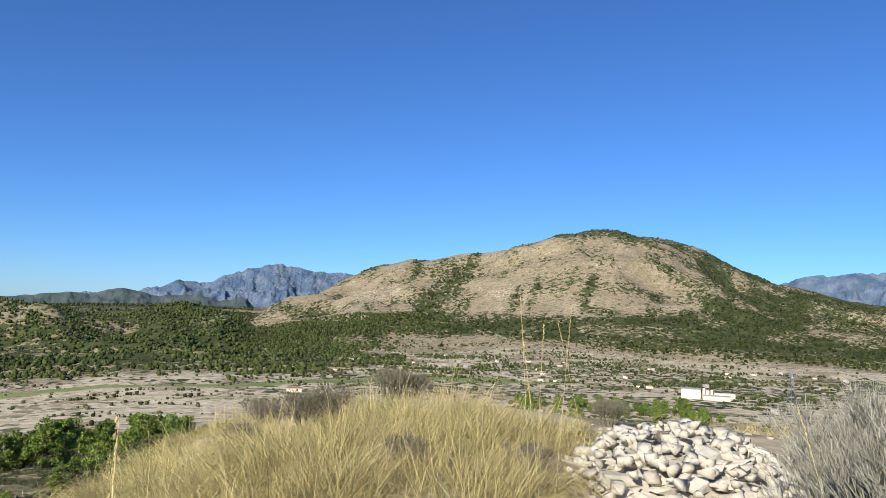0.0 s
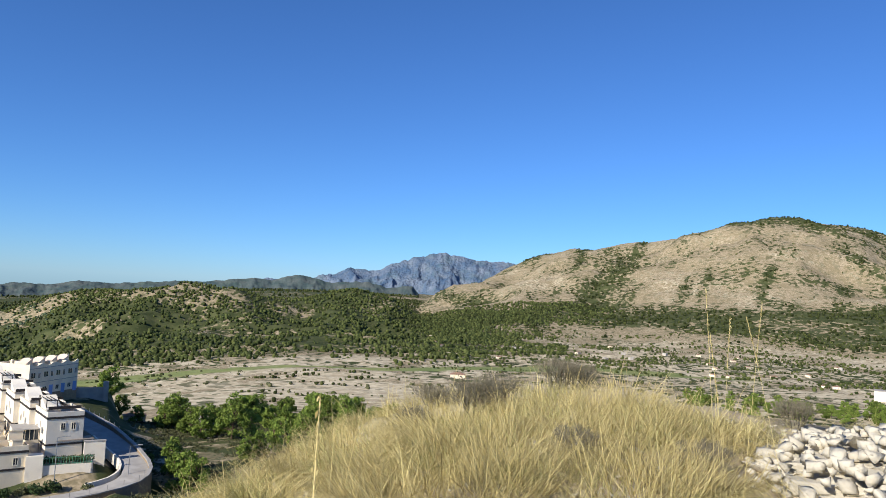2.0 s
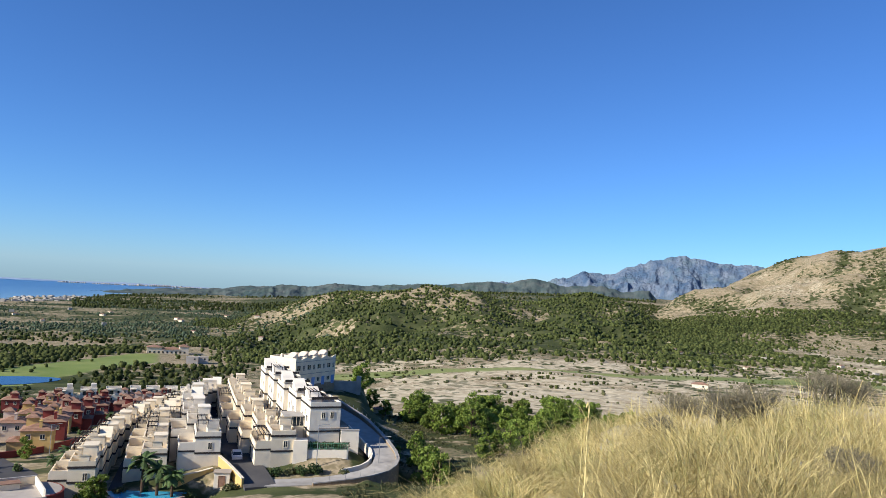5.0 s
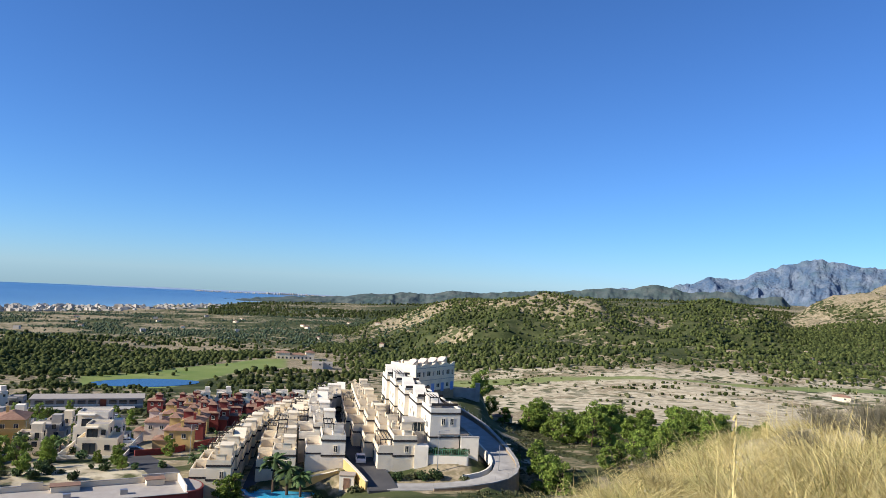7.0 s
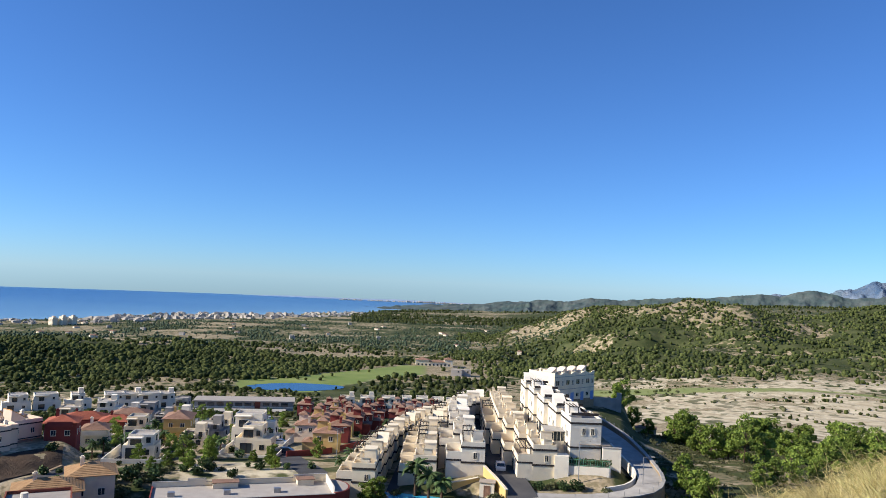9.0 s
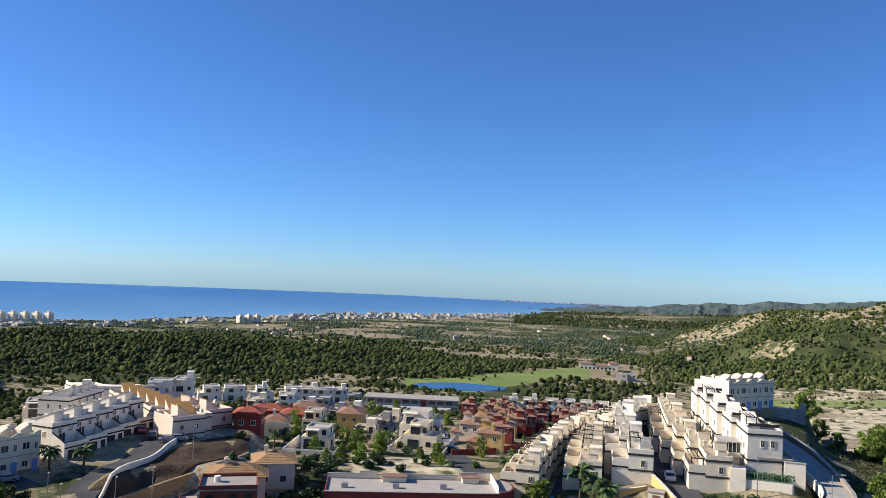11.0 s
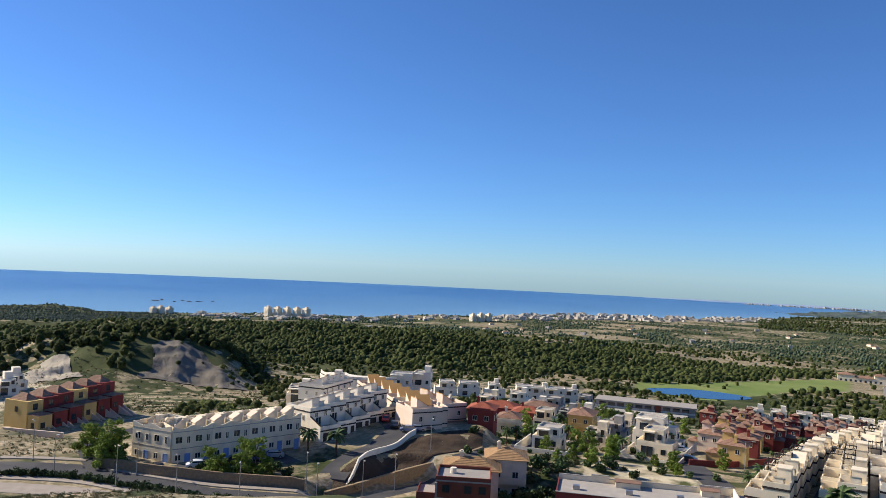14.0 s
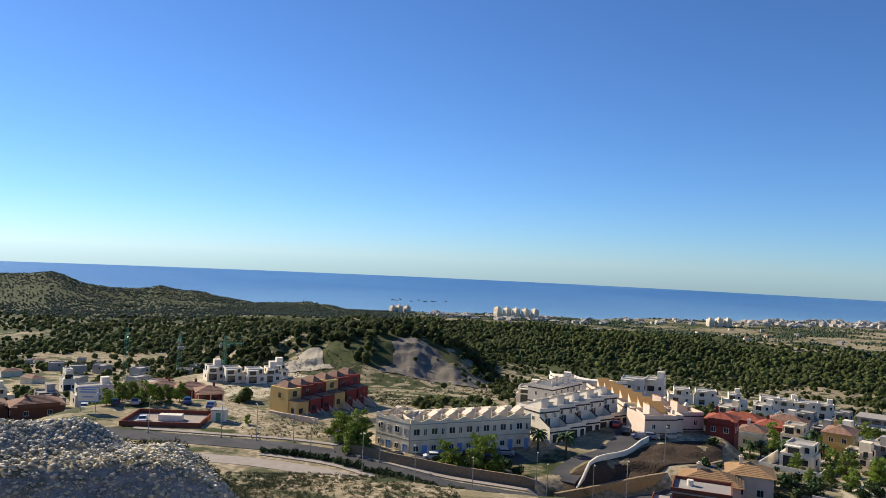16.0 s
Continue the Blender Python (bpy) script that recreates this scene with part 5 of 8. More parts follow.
for a, r, w, d, t, wall, lab in ((76.5, 182, 6.2, 6.5, 3.6, REDWALL, "red two-storey house with a red tiled roof"), (74.3, 203, 6, 7, 4.2, WHITE, "small white house with a tiled roof"),
                               (75.6, 245, 12, 8, 4.5, REDWALL, "low red house with tiled roofs"), (72.5, 255, 11, 8, 4.8, CREAM, "low cream house with a tiled roof"),
                               (69.0, 208, 6.5, 9, 6, YELLOW, "ochre house with a brown tiled roof"), (73.2, 232, 9, 7, 4.2, REDWALL, "low red house with brown roofs")):
    x, y = polar(a, r)
    tiled_house(pose(x, y, ground_at(x, y) + 0.1, 0, 0, a - 10), w, d, t, wall, lab, REDTILE if wall is REDWALL else TILE, "tiled houses of the quarter")
TANTILE = surface("tan_roof_tile", (0.40, 0.25, 0.13), (0.30, 0.18, 0.09), 0.8, 0.85, 0.12, 0.5, 0.08)
for a, r, w, d, t in ((78.1, 128, 9.2, 7, 6.4), (74.9, 134, 7.0, 7, 7.0)):
    tiled_house(pose(*polar(a, r), -40.4, 0, 0, 76), w, d, t, CREAM, "cream house with tan tiled hipped roofs", TANTILE, "cream houses with tan roofs")


def brick_house():
    ob = thing("brick_house", "unfinished red brick house with a flat parapet roof", "house", pose(*polar(78.7, 117), -40.9, 0, 0, 75))
    part("wall", Shape().box(0, 0, -4, 8.5, 7, 8.2), BRICK, ob)
    part("side_wing", Shape().box(-3.0, 0.6, -4, 0, 6.5, 5.4), BRICK, ob)
    part("roof_floor", Shape().box(0.2, 0.2, 8.2, 8.3, 6.8, 8.25), ROOFGRAVEL, ob)
    part("wing_roof", Shape().box(-2.85, 0.75, 5.4, -0.02, 6.35, 5.44), ROOFGRAVEL, ob)
    part("roof_parapet", ring(Shape(), 0, 0, 8.5, 7, 8.2, 8.7, 0.2), BRICK, ob)
    part("wing_parapet", Shape().box(-3.0, 0.6, 5.4, -2.85, 6.5, 5.9).box(-2.85, 0.6, 5.4, 0, 0.75, 5.9), BRICK, ob)
    for k in range(3):
        part("concrete_band", Shape().box(-0.03, -0.03, 2.5 + 2.7 * k, 8.53, 0, 2.72 + 2.7 * k), CONCRETE, ob)
    part("column", Shape().box(0, -1.2, -4, 0.3, -0.9, 8.0), CONCRETE, ob)
    part("water_tank", Shape().tube((2.5, 4, 8.25), (2.5, 4, 9.1), 0.5, 0.5, 12), WHITE, ob, "white water tank")
    for x in (1.6, 5.0, 7.2):
        put_window(ob, 0, x, 0, 6.3, 1.1, 1.1, None, "dark_window")
        put_window(ob, 0, x, 0, 3.6, 1.1, 1.1, None, "dark_window")


brick_house()


def long_red_building():
    """The flat-roofed building with a red parapet below the hill."""
    ob = thing("flat_roofed_building", "long dark-red building with cream bands and a pale flat roof", "building", pose(*polar(69.7, 116.6), -39.8, 0, 0, 66.9))
    L = 27.0
    part("wall", Shape().box(0, 0, -4, L, 8.8, 6.3), REDWALL, ob)
    part("cream_band", Shape().box(0.8, -0.05, 3.3, L - 0.4, 0, 5.1), CREAM, ob)
    part("roof_floor", Shape().box(0.2, 0.3, 6.3, L - 0.2, 8.55, 6.34), ROOFGRAVEL, ob)
    part("roof_parapet", Shape().box(0, 0, 6.3, L, 0.3, 6.6).box(0, 0.3, 6.3, 0.2, 8.55, 6.6), REDWALL, ob)
    part("coping", Shape().box(-0.05, -0.06, 6.6, L, 0.34, 6.68), CONCRETE, ob, "pale coping")
    for x0, x1, h in ((0, 5.2, 7.1), (5.2, 8.0, 7.45), (8.0, 12.4, 6.95), (12.4, 21.5, 7.1), (21.5, L, 7.5)):
        part("back_wall", Shape().box(x0, 8.6, 6.34, x1, 8.8, h), CREAM, ob)
        part("wall_coping", Shape().box(x0, 8.55, h, x1, 8.85, h + 0.08), CONCRETE, ob)
    part("end_wall", Shape().prism([(L - 0.25, 1.2), (L, 1.0), (L + 0.02, 8.6), (L - 0.2, 8.6)], 6.34, 7.5), WHITE, ob)
    part("curved_end", Shape().prism([(L - 0.02, 0.4)] + [(L + 3.0 * math.sin(t), 4.4 - 4.0 * math.cos(t)) for t in np.linspace(0.05, math.pi - 0.05, 9)] + [(L - 0.02, 8.4)], -4, 6.7), REDWALL, ob)
    part("curved_roof", Shape().prism([(L - 0.02, 0.7)] + [(L + 2.7 * math.sin(t), 4.4 - 3.7 * math.cos(t)) for t in np.linspace(0.05, math.pi - 0.05, 9)] + [(L - 0.02, 8.1)], 6.7, 6.74), ROOFGRAVEL, ob)
    for x, w in ((9.0, 3.8), (22.0, 2.6)):
        part("roof_shed", Shape().box(x, 6.6, 6.34, x + w, 8.5, 7.2), CREAM, ob)
        part("shed_roof", Shape().box(x - 0.15, 6.4, 7.2, x + w + 0.15, 8.53, 7.3), TILE, ob, "brown shed roof")
    for x in (3.0, 7.5, 12.0, 16.5, 21.0, 24.5):
        put_window(ob, 0, x, -0.02, 3.5, 2.4, 1.5, None, "dark_window")
    for x in (2.5, 10.5, 18.0):
        part("roof_unit", Shape().box(x, 3.0, 6.34, x + 1.0, 3.8, 7.0), METAL, ob, "grey roof unit")


long_red_building()


def school():
    ob = thing("school_building", "long low grey building with a flat roof and dark window band", "building", pose(*polar(67.0, 352), -63.0, 0, 0, 63.5 - 4))
    part("wall", Shape().box(0, 0, -4, 43, 12, 6.0), CONCRETE, ob)
    part("roof", Shape().box(-0.6, -0.6, 6.0, 43.6, 12.6, 6.4), ROOFGRAVEL, ob)
    part("white_band", Shape().box(0, -0.08, 3.2, 43, 0, 3.9), WHITE, ob)
    part("canopy", Shape().box(-6, -9, 3.0, 40, -2, 3.25), CONCRETE, ob)
    for x in range(-5, 40, 5):
        part("column", Shape().box(x, -8.8, -4, x + 0.35, -8.45, 3.0), CONCRETE, ob)
    for x in range(2, 42, 4):
        put_window(ob, 0, x + 1.0, -0.01, 4.1, 3.0, 1.4, None, "dark_window")
        put_window(ob, 0, x + 1.0, -0.01, 0.6, 3.0, 2.0, None, "dark_window")
    part("brick_bay", Shape().box(26, -0.3, -4, 28.5, 0, 6.0), BRICK, ob)


school()

# the red and ochre villas
g = random.Random(3)
villas = {}
for j, r in enumerate((185, 199, 214, 231, 250, 271, 295, 322, 350)):
    for i, a in enumerate(np.arange(49.6, 59.7, 540.0 / r)):
        lo = 184 + max(0.0, 57.2 - a) * 15
        if r < lo - 6 or (r > 285 and a > 58.2) or (j * 3 + i) % 7 == 6:
            continue
        aa, rr = a + g.uniform(-0.35, 0.35) + (0.5 if j % 2 else 0), r + g.uniform(-4, 4)
        x, y = polar(aa, rr)
        c = g.choice((0, 0, 0, 0, 1, 2, 2))
        c = (1 if a > 57.9 else 0) if j < 2 else c
        wall, lab = ((REDWALL, "dark red villa with tiled hipped roofs and a tower"), (YELLOW, "ochre yellow villa with tiled roofs and a tower"), (PEACH, "pale orange villa with tiled roofs"))[c]
        m = pose(x, y, ground_at(x, y) + 0.2, 0, 0, 50 + 90 * g.randint(0, 3))
        if c in villas:
            copy_thing(villas[c], m)
        else:
            villas[c] = villa(m, wall, TILE, 5.6, 6.0, 5.0, i, "red and ochre villas", lab)
for a, r, sd in ((53.6, 382, 61), (52.2, 384, 62), (51.0, 386, 63), (55.2, 380, 64), (49.8, 384, 65), (56.6, 378, 66), (48.6, 380, 67)):
    x, y = polar(a, r)
    modern_house(pose(x, y, ground_at(x, y), 0, 0, a), 9, 7, 6.4, WHITE, sd, "white houses behind the villas", "white house behind the red villas")
swept("garden_wall", "dark red garden wall along the villas", "wall", ((60.3, 171), (58.8, 173), (57.2, 178), (55.6, 190), (54.2, 204)), 0.3, REDWALL, 0, 2, tall=1.3)

# ---- the quarter towards the headland ----
unit = {}


def red_step(m, w, k):
    c = (1, 0, 0, 1, 0, 0)[k % 6]
    if c in unit:
        copy_thing(unit[c], m)
        return
    wall = (REDWALL, YELLOW, PEACH)[c]
    ob = thing("hillside_villa", "red and ochre stepped villa with tiled roofs and outside stairs", "house", m, "stepped hillside villas")
    unit[c] = ob
    part("wall", Shape().box(0, 3.5, -4, w, 11, 7.4), wall, ob)
    part("front_block", Shape().box(0.3, 0, -4, w - 0.3, 3.5, 4.4), wall, ob)
    part("roof", hip_roof(0.9, 5, w - 0.5, 10.0, 7.4, 1.5, 0.3, 5), TILE, ob)
    part("front_roof", hip_roof(0.3, 0, w - 0.3, 3.5, 4.4, 0.6, 0.3, 4), TILE, ob)
    st = Shape()
    for q in range(9):
        st.box(w - 1.5, -7 + q * 0.75, -4, w - 0.3, -7 + (q + 1) * 0.75, -2.6 + q * 0.36)
    part("stairs", st, wall, ob)
    sl = Shape()
    for x in (w - 0.3, w - 1.7):
        i = len(sl.v)
        sl.v += [(x, -7.2, -4), (x + 0.2, -7.2, -4), (x + 0.2, 0, -4), (x, 0, -4), (x, -7.2, -1.7), (x + 0.2, -7.2, -1.7), (x + 0.2, 0, 1.6), (x, 0, 1.6)]
        sl.f += [(i + 4, i + 5, i + 6, i + 7), (i, i + 1, i + 5, i + 4), (i + 1, i + 2, i + 6, i + 5), (i + 2, i + 3, i + 7, i + 6), (i + 3, i, i + 4, i + 7)]
    part("stair_wall", sl, PEACH, ob)
    put_window(ob, 0, w * 0.35, 0, 1.4, 1.2, 1.3, None, "dark_window")
    put_window(ob, 0, w * 0.5, 3.5, 5.3, 1.3, 1.4, None, "dark_window")
    put_window(ob, 3, 0, 7, 4.8, 1.0, 1.2, None, "dark_window")
    put_window(ob, 3, 0.3, 1.8, 1.4, 1.0, 1.2, None, "dark_window")


house_line((106.7, 200, -43.8), (101.4, 218, -41.8), 6, red_step)
ob = thing("retaining_wall", "peach rendered retaining wall below the stepped villas", "wall", pose(*polar(107.3, 193), -42.6, 0, 0, 70))
part("wall", Shape().box(-6, 0, -3, 9, 0.4, 1.8), PEACH, ob)
for a, r, w, t, sd, tint in ((113.2, 274, 6.5, 4.6, 71, WHITE), (111.9, 270, 6.5, 4.6, 72, WHITE), (110.4, 268, 7, 4.6, 73, WHITE), (109.2, 270, 6.5, 4.6, 74, WHITE), (108.6, 280, 6, 4.6, 75, WHITE), (121.8, 250, 11, 5.4, 76, WHITE), (124.4, 246, 9, 4, 77, CONCRETE), (122.6, 330, 5, 8, 78, WHITE), (127.5, 270, 10, 4.4, 79, CREAM)):
    x, y = polar(a, r)
    modern_house(pose(x, y, ground_at(x, y) + 0.2, 0, 0, a + 12), w, 7, t, tint, sd, "white villas towards the headland", "new white cubic villa on levelled ground")
BROWN = surface("brown_render", (0.22, 0.105, 0.07), (0.17, 0.08, 0.055), 2.0, 0.9, 0.06, 0.15, 0.12)


def porch_house(m, w, wall, tall, label):
    """A two-storey hillside house with open porches, posts and hipped roofs at two heights."""
    ob = thing("porch_house", label, "house", m, "houses by the levelled lot")
    part("wall", Shape().box(0, 2.2, -4, w, 9, tall), wall, ob)
    part("roof", hip_roof(0, 2.2, w, 9, tall, 1.3, 0.4, 5), TILE, ob)
    part("porch_floor", Shape().box(0, 0, 2.4, w, 2.2, 2.6), PEACH, ob)
    part("porch_roof", hip_roof(0, 0, w, 2.2, tall - 0.3, 0.4, 0.3, 3), TILE, ob)
    for x in (0.1, w / 2 - 0.15, w - 0.4):
        part("post", Shape().box(x, 0.1, -4, x + 0.3, 0.4, tall - 0.3), PEACH, ob)
    part("railing", Shape().box(0.4, 0.12, 2.6, w - 0.4, 0.22, 3.5), PEACH, ob)
    for x in (w * 0.28, w * 0.72):
        put_window(ob, 0, x, 2.2, 0.2, 1.4, 2.0, None, "dark_window")
        put_window(ob, 0, x, 2.2, 2.75, 1.3, 1.7, None, "dark_window")
    put_window(ob, 1, w, 5.5, 3.2, 1.0, 1.1, None, "dark_window")
    chimney(ob, w * 0.7, 6.0, tall + 0.5, 1.2, wall)


for a, r, w, t, c in ((118.8, 228, 8, 6.0, 0), (117.0, 227, 8, 6.4, 1), (115.2, 224, 8, 6.2, 0), (113.8, 215, 7, 5.4, 1)):
    x, y = polar(a, r)
    porch_house(pose(x, y, ground_at(x, y) - 0.2, 0, 0, a + 6), w, (BROWN, REDWALL)[c], t, ("brown house with open porches and tiled roofs", "dark red house with open porches and tiled roofs")[c])
for a, r, w, t in ((125.6, 214, 12, 3.2), (128.4, 216, 10, 3.4)):
    x, y = polar(a, r)
    tiled_house(pose(x, y, ground_at(x, y), 0, 0, a + 6), w, 9, t, BROWN, "low brown house with a wide roof", TILE, "low houses behind the bank")


def walled_lot():
    x, y = polar(116.0, 178)
    ob = thing("walled_lot", "low red brick wall round a levelled parking lot", "wall", pose(x, y, -38.7, 0, 0, 100))
    part("wall", ring(Shape(), -7.5, -6.5, 9.5, 6.5, -1.5, 1.0, 0.3), BRICK, ob)
    part("floor", Shape().box(-7.2, -6.2, -1.0, 9.2, 6.2, 0.06), PAVING, ob)
    part("skip", Shape().box(-1, -1.0, 0.06, 4, 1.2, 1.3), WHITE, ob)
    h = thing("transformer_hut", "small white flat-roofed transformer hut", "hut", pose(*polar(112.2, 176), -38.7, 0, 0, 100))
    part("wall", Shape().box(-1.6, -1.3, -1, 1.6, 1.3, 2.5), WHITE, h)
    part("roof", Shape().box(-1.8, -1.5, 2.5, 1.8, 1.5, 2.7), CONCRETE, h)
    put_door(h, 0, 0, -1.3, 0, 0.9, 2.0, GREENSTEEL)


walled_lot()


def billboard():
    ob = thing("billboard", "faded pale blue billboard on two posts", "sign", pose(*polar(121.0, 190), ground_at(*polar(121.0, 190)), 0, 0, 105))
    part("board", Shape().box(-2.4, -0.1, 2.2, 2.4, 0.1, 5.6), BLUEWALL, ob)
    part("panel", Shape().box(-2.25, -0.13, 2.4, 2.25, -0.1, 5.4), WHITE, ob)
    for k, (z, w) in enumerate(((4.9, 1.6), (4.3, 1.9), (3.2, 1.2))):
        part("bar", Shape().box(-w, -0.14, z, w, -0.13, z + 0.28), BLUEWALL, ob)
    for x in (-1.6, 1.6):
        part("post", Shape().tube((x, 0.2, -1), (x, 0.2, 5.4), 0.1, 0.1, 6), METAL, ob)


billboard()


def crane(a, r, tall, jib, turn):
    x, y = polar(a, r)
    ob = thing("tower_crane", "green lattice tower crane on the building site", "crane", pose(x, y, ground_at(x, y), 0, 0, turn), "tower cranes")

    def lattice_beam(p, q, half, n):
        s = Shape()
        p, q = Vector(p), Vector(q)
        d = (q - p).normalized()
        u = d.orthogonal().normalized() * half
        w = d.cross(u).normalized() * half
        legs = [u + w, u - w, -u - w, -u + w]
        for e in legs:
            s.tube(p + e, q + e, 0.09, 0.09, 4)
        for k in range(n):
            for j in range(4):
                s.tube(p + (q - p) * k / n + legs[j], p + (q - p) * (k + 1) / n + legs[(j + 1) % 4], 0.05, 0.05, 3)
        return s
    part("mast", lattice_beam((0, 0, -1), (0, 0, tall), 0.7, 16), GREENSTEEL, ob)
    part("jib", lattice_beam((-jib * 0.3, 0, tall), (jib, 0, tall), 0.5, 18), GREENSTEEL, ob)
    part("apex", lattice_beam((0, 0, tall), (0, 0, tall + 4), 0.4, 4), GREENSTEEL, ob)
    part("tie", Shape().tube((0, 0, tall + 4), (jib * 0.7, 0, tall + 0.5), 0.06, 0.06, 4).tube((0, 0, tall + 4), (-jib * 0.28, 0, tall + 0.5), 0.06, 0.06, 4), METAL, ob)
    part("counterweight", Shape().box(-jib * 0.3, -0.7, tall - 1.8, -jib * 0.2, 0.7, tall), CONCRETE, ob)
    part("cab", Shape().box(0.8, -0.6, tall - 2.0, 2.2, 0.6, tall - 0.3), GREENSTEEL, ob)


crane(118.75, 400, 22, 5, 30)
crane(115.2, 380, 20, 16, 205)
crane(112.05, 390, 17, 9, 120)

# ---- roads, walls and paving ----
swept("road", "grey two-lane asphalt road with pale kerbs", "road", ((84, 124), (88, 124.5), (92, 126.5), (96, 130), (100, 137), (103, 145), (107, 151), (112, 157), (118, 165), (124, 178), (130, 195)), 7.0, ASPHALT, 0.08, 0.6, "structure")
swept("pavement", "pale paving strip between the carriageways", "pavement", ((88, 118.6), (92, 120.6), (96, 124), (100, 131), (104, 140), (109, 147)), 2.2, PAVING, 0.16, 0.6, "structure")
swept("road_near", "sun-bleached slip road beside the main road", "road", ((88, 113), (92, 115), (96, 118), (100, 125), (104, 133.5), (110, 142), (116, 148)), 5.0, PAVING, 0.06, 0.5, "structure")
swept("pavement_far", "pale pavement with kerb along the row houses", "pavement", ((88, 129.8), (92, 132), (96, 135.4), (100, 142), (102, 147)), 1.6, PAVING, 0.18, 0.6, "structure")
swept("pavement_lot", "pale pavement with kerb along the waste ground", "pavement", ((103.5, 153.5), (107, 158), (112, 163), (118, 171)), 1.5, PAVING, 0.18, 0.6, "structure")
swept("side_street", "grey asphalt side street between road and waste ground", "road", ((102.6, 148), (103.2, 160), (103.0, 176), (101.5, 192), (98.5, 204), (96.5, 222)), 5.0, ASPHALT, 0.07, 0.5, "structure")
swept("boundary_wall", "rough brown stone boundary wall along the road", "wall", ((103.0, 148.5), (101.0, 144.6), (99, 140.6), (96, 137), (92, 133.6), (88.5, 131.6)), 0.4, STONEWALL, 0, 1.5, tall=1.9)
swept("yard", "shaded asphalt yard before the row houses", "pavement", ((98.2, 143), (95.5, 145.5), (92, 149.5), (89.5, 153)), 7.0, ASPHALT, 0.05, 0.5, "structure")
swept("street", "grey asphalt street climbing between the terraces", "road", ((86.6, 139), (84.8, 150), (82.6, 162), (81.8, 172), (83.2, 188), (84.4, 204), (84.9, 220)), 5.5, ASPHALT, 0.07, 0.5, "structure")
swept("street_wall", "white street wall along the climbing street", "wall", ((85.4, 137.5), (83.5, 149), (81.4, 160.5), (80.4, 168)), 0.3, WHITE, 0, 1.5, tall=1.2)
swept("retaining_wall", "tall ochre stone retaining wall below the earth slope", "wall", ((87.0, 134, -40.2), (84, 139, -39.6), (81, 146, -39.1), (78, 154, -38.8), (75.3, 164, -38.4)), 0.6, STONEWALL, 0, 4)
RET_TURNS, RET_FAR, STR_FAR = (75.3, 78, 81, 84, 86.4), (164.5, 154.5, 146.5, 139.5, 135.2), (176.0, 172.0, 161.5, 148.5, 139.0)


def earth_slope():
    """The bare earth slope between the retaining wall's top and the climbing street."""
    t, k = np.meshgrid(np.linspace(75.3, 86.4, 60), np.linspace(0, 1, 16))
    lo, hi = np.interp(t, RET_TURNS, RET_FAR), np.interp(t, RET_TURNS, STR_FAR)
    x0, y0 = polar(t, lo)
    x1, y1 = polar(t, hi)
    x, y = x0 + (x1 - x0) * k, y0 + (y1 - y0) * k
    z = (np.interp(t, (75.3, 78, 81, 84, 87), (-38.4, -38.8, -39.1, -39.6, -40.2)) - 0.25) * (1 - k) + (land(x1, y1) + 0.1) * k
    z = np.maximum(z, land(x, y) + 0.15) + fbm(x, y, 3.0, 4, 151) * 0.9 * np.sin(np.pi * k)
    z = np.concatenate([z[:1] - 3, z])
    x, y = np.concatenate([x[:1], x]), np.concatenate([y[:1], y])
    n = t.shape[1]
    i, j = np.meshgrid(np.arange(16), np.arange(n - 1), indexing="ij")
    a = i * n + j
    me = array_mesh("earth_slope", np.stack([x, y, z], -1).reshape(-1, 3), np.stack([a, a + n, a + n + 1, a + 1], -1).reshape(-1, 4), EARTH)
    tagged(new("earth_slope", me), "steep bare dark-brown earth slope above the retaining wall", "slope", kind="structure")


def quarry_face(label, turn, half, far, deep, taper, material, seed):
    """A scree face cut into the wooded hill: a ragged triangle that narrows uphill."""
    t, r = np.meshgrid(np.linspace(turn - half * 1.6, turn + half * 1.6, 110), np.linspace(far - 15, far + deep + 15, 80))
    x, y = polar(t, r)
    n = fbm(x, y, 26, 4, seed)
    z = land(x, y) + 0.6 - np.abs(fbm(t * 12, r * 0.3, 9, 4, seed + 2)) * 2.0
    k = (r - far) / deep
    inside = (np.abs(t - turn - taper * k) < half * (1 - 0.75 * np.clip(k, 0, 1)) + n * 2.2) & (k > n * 0.25) & (k < 1 + n * 0.25)
    na = t.shape[1]
    i, j = np.nonzero(inside[:-1, :-1] & inside[1:, :-1] & inside[:-1, 1:] & inside[1:, 1:])
    a = i * na + j
    used = np.unique(np.concatenate([a, a + 1, a + na, a + na + 1]))
    to = np.zeros(t.size, int)
    to[used] = np.arange(len(used))
    f = to[np.stack([a, a + na, a + na + 1, a + 1], -1)]
    me = array_mesh("quarry_face", np.stack([x, y, z], -1).reshape(-1, 3)[used], f[:, ::-1], material)
    tagged(new("quarry_face", me), label, "quarry", kind="structure")


PALESCREE = surface("pale_scree", (0.46, 0.40, 0.31), (0.34, 0.295, 0.225), 9, 1.0, 0.8, 0.6, 0.0, dirt=(0.24, 0.21, 0.16), dirt_size=7.0)
earth_slope()
quarry_face("grey scree face of an old quarry, coloured darker for shade", 96.4, 4.2, 388, 74, 1.8, SHADESCREE, 161)
quarry_face("pale scree slope below the wooded hill", 106.2, 2.3, 394, 42, -0.4, PALESCREE, 165)
swept("lower_street", "grey asphalt street below the retaining wall", "road", ((92, 118), (87, 126), (84, 131), (81, 138), (78, 147), (75, 158), (72.5, 172), (72, 195), (71, 230), (70.5, 280)), 5.0, ASPHALT, 0.07, 0.6, "structure")
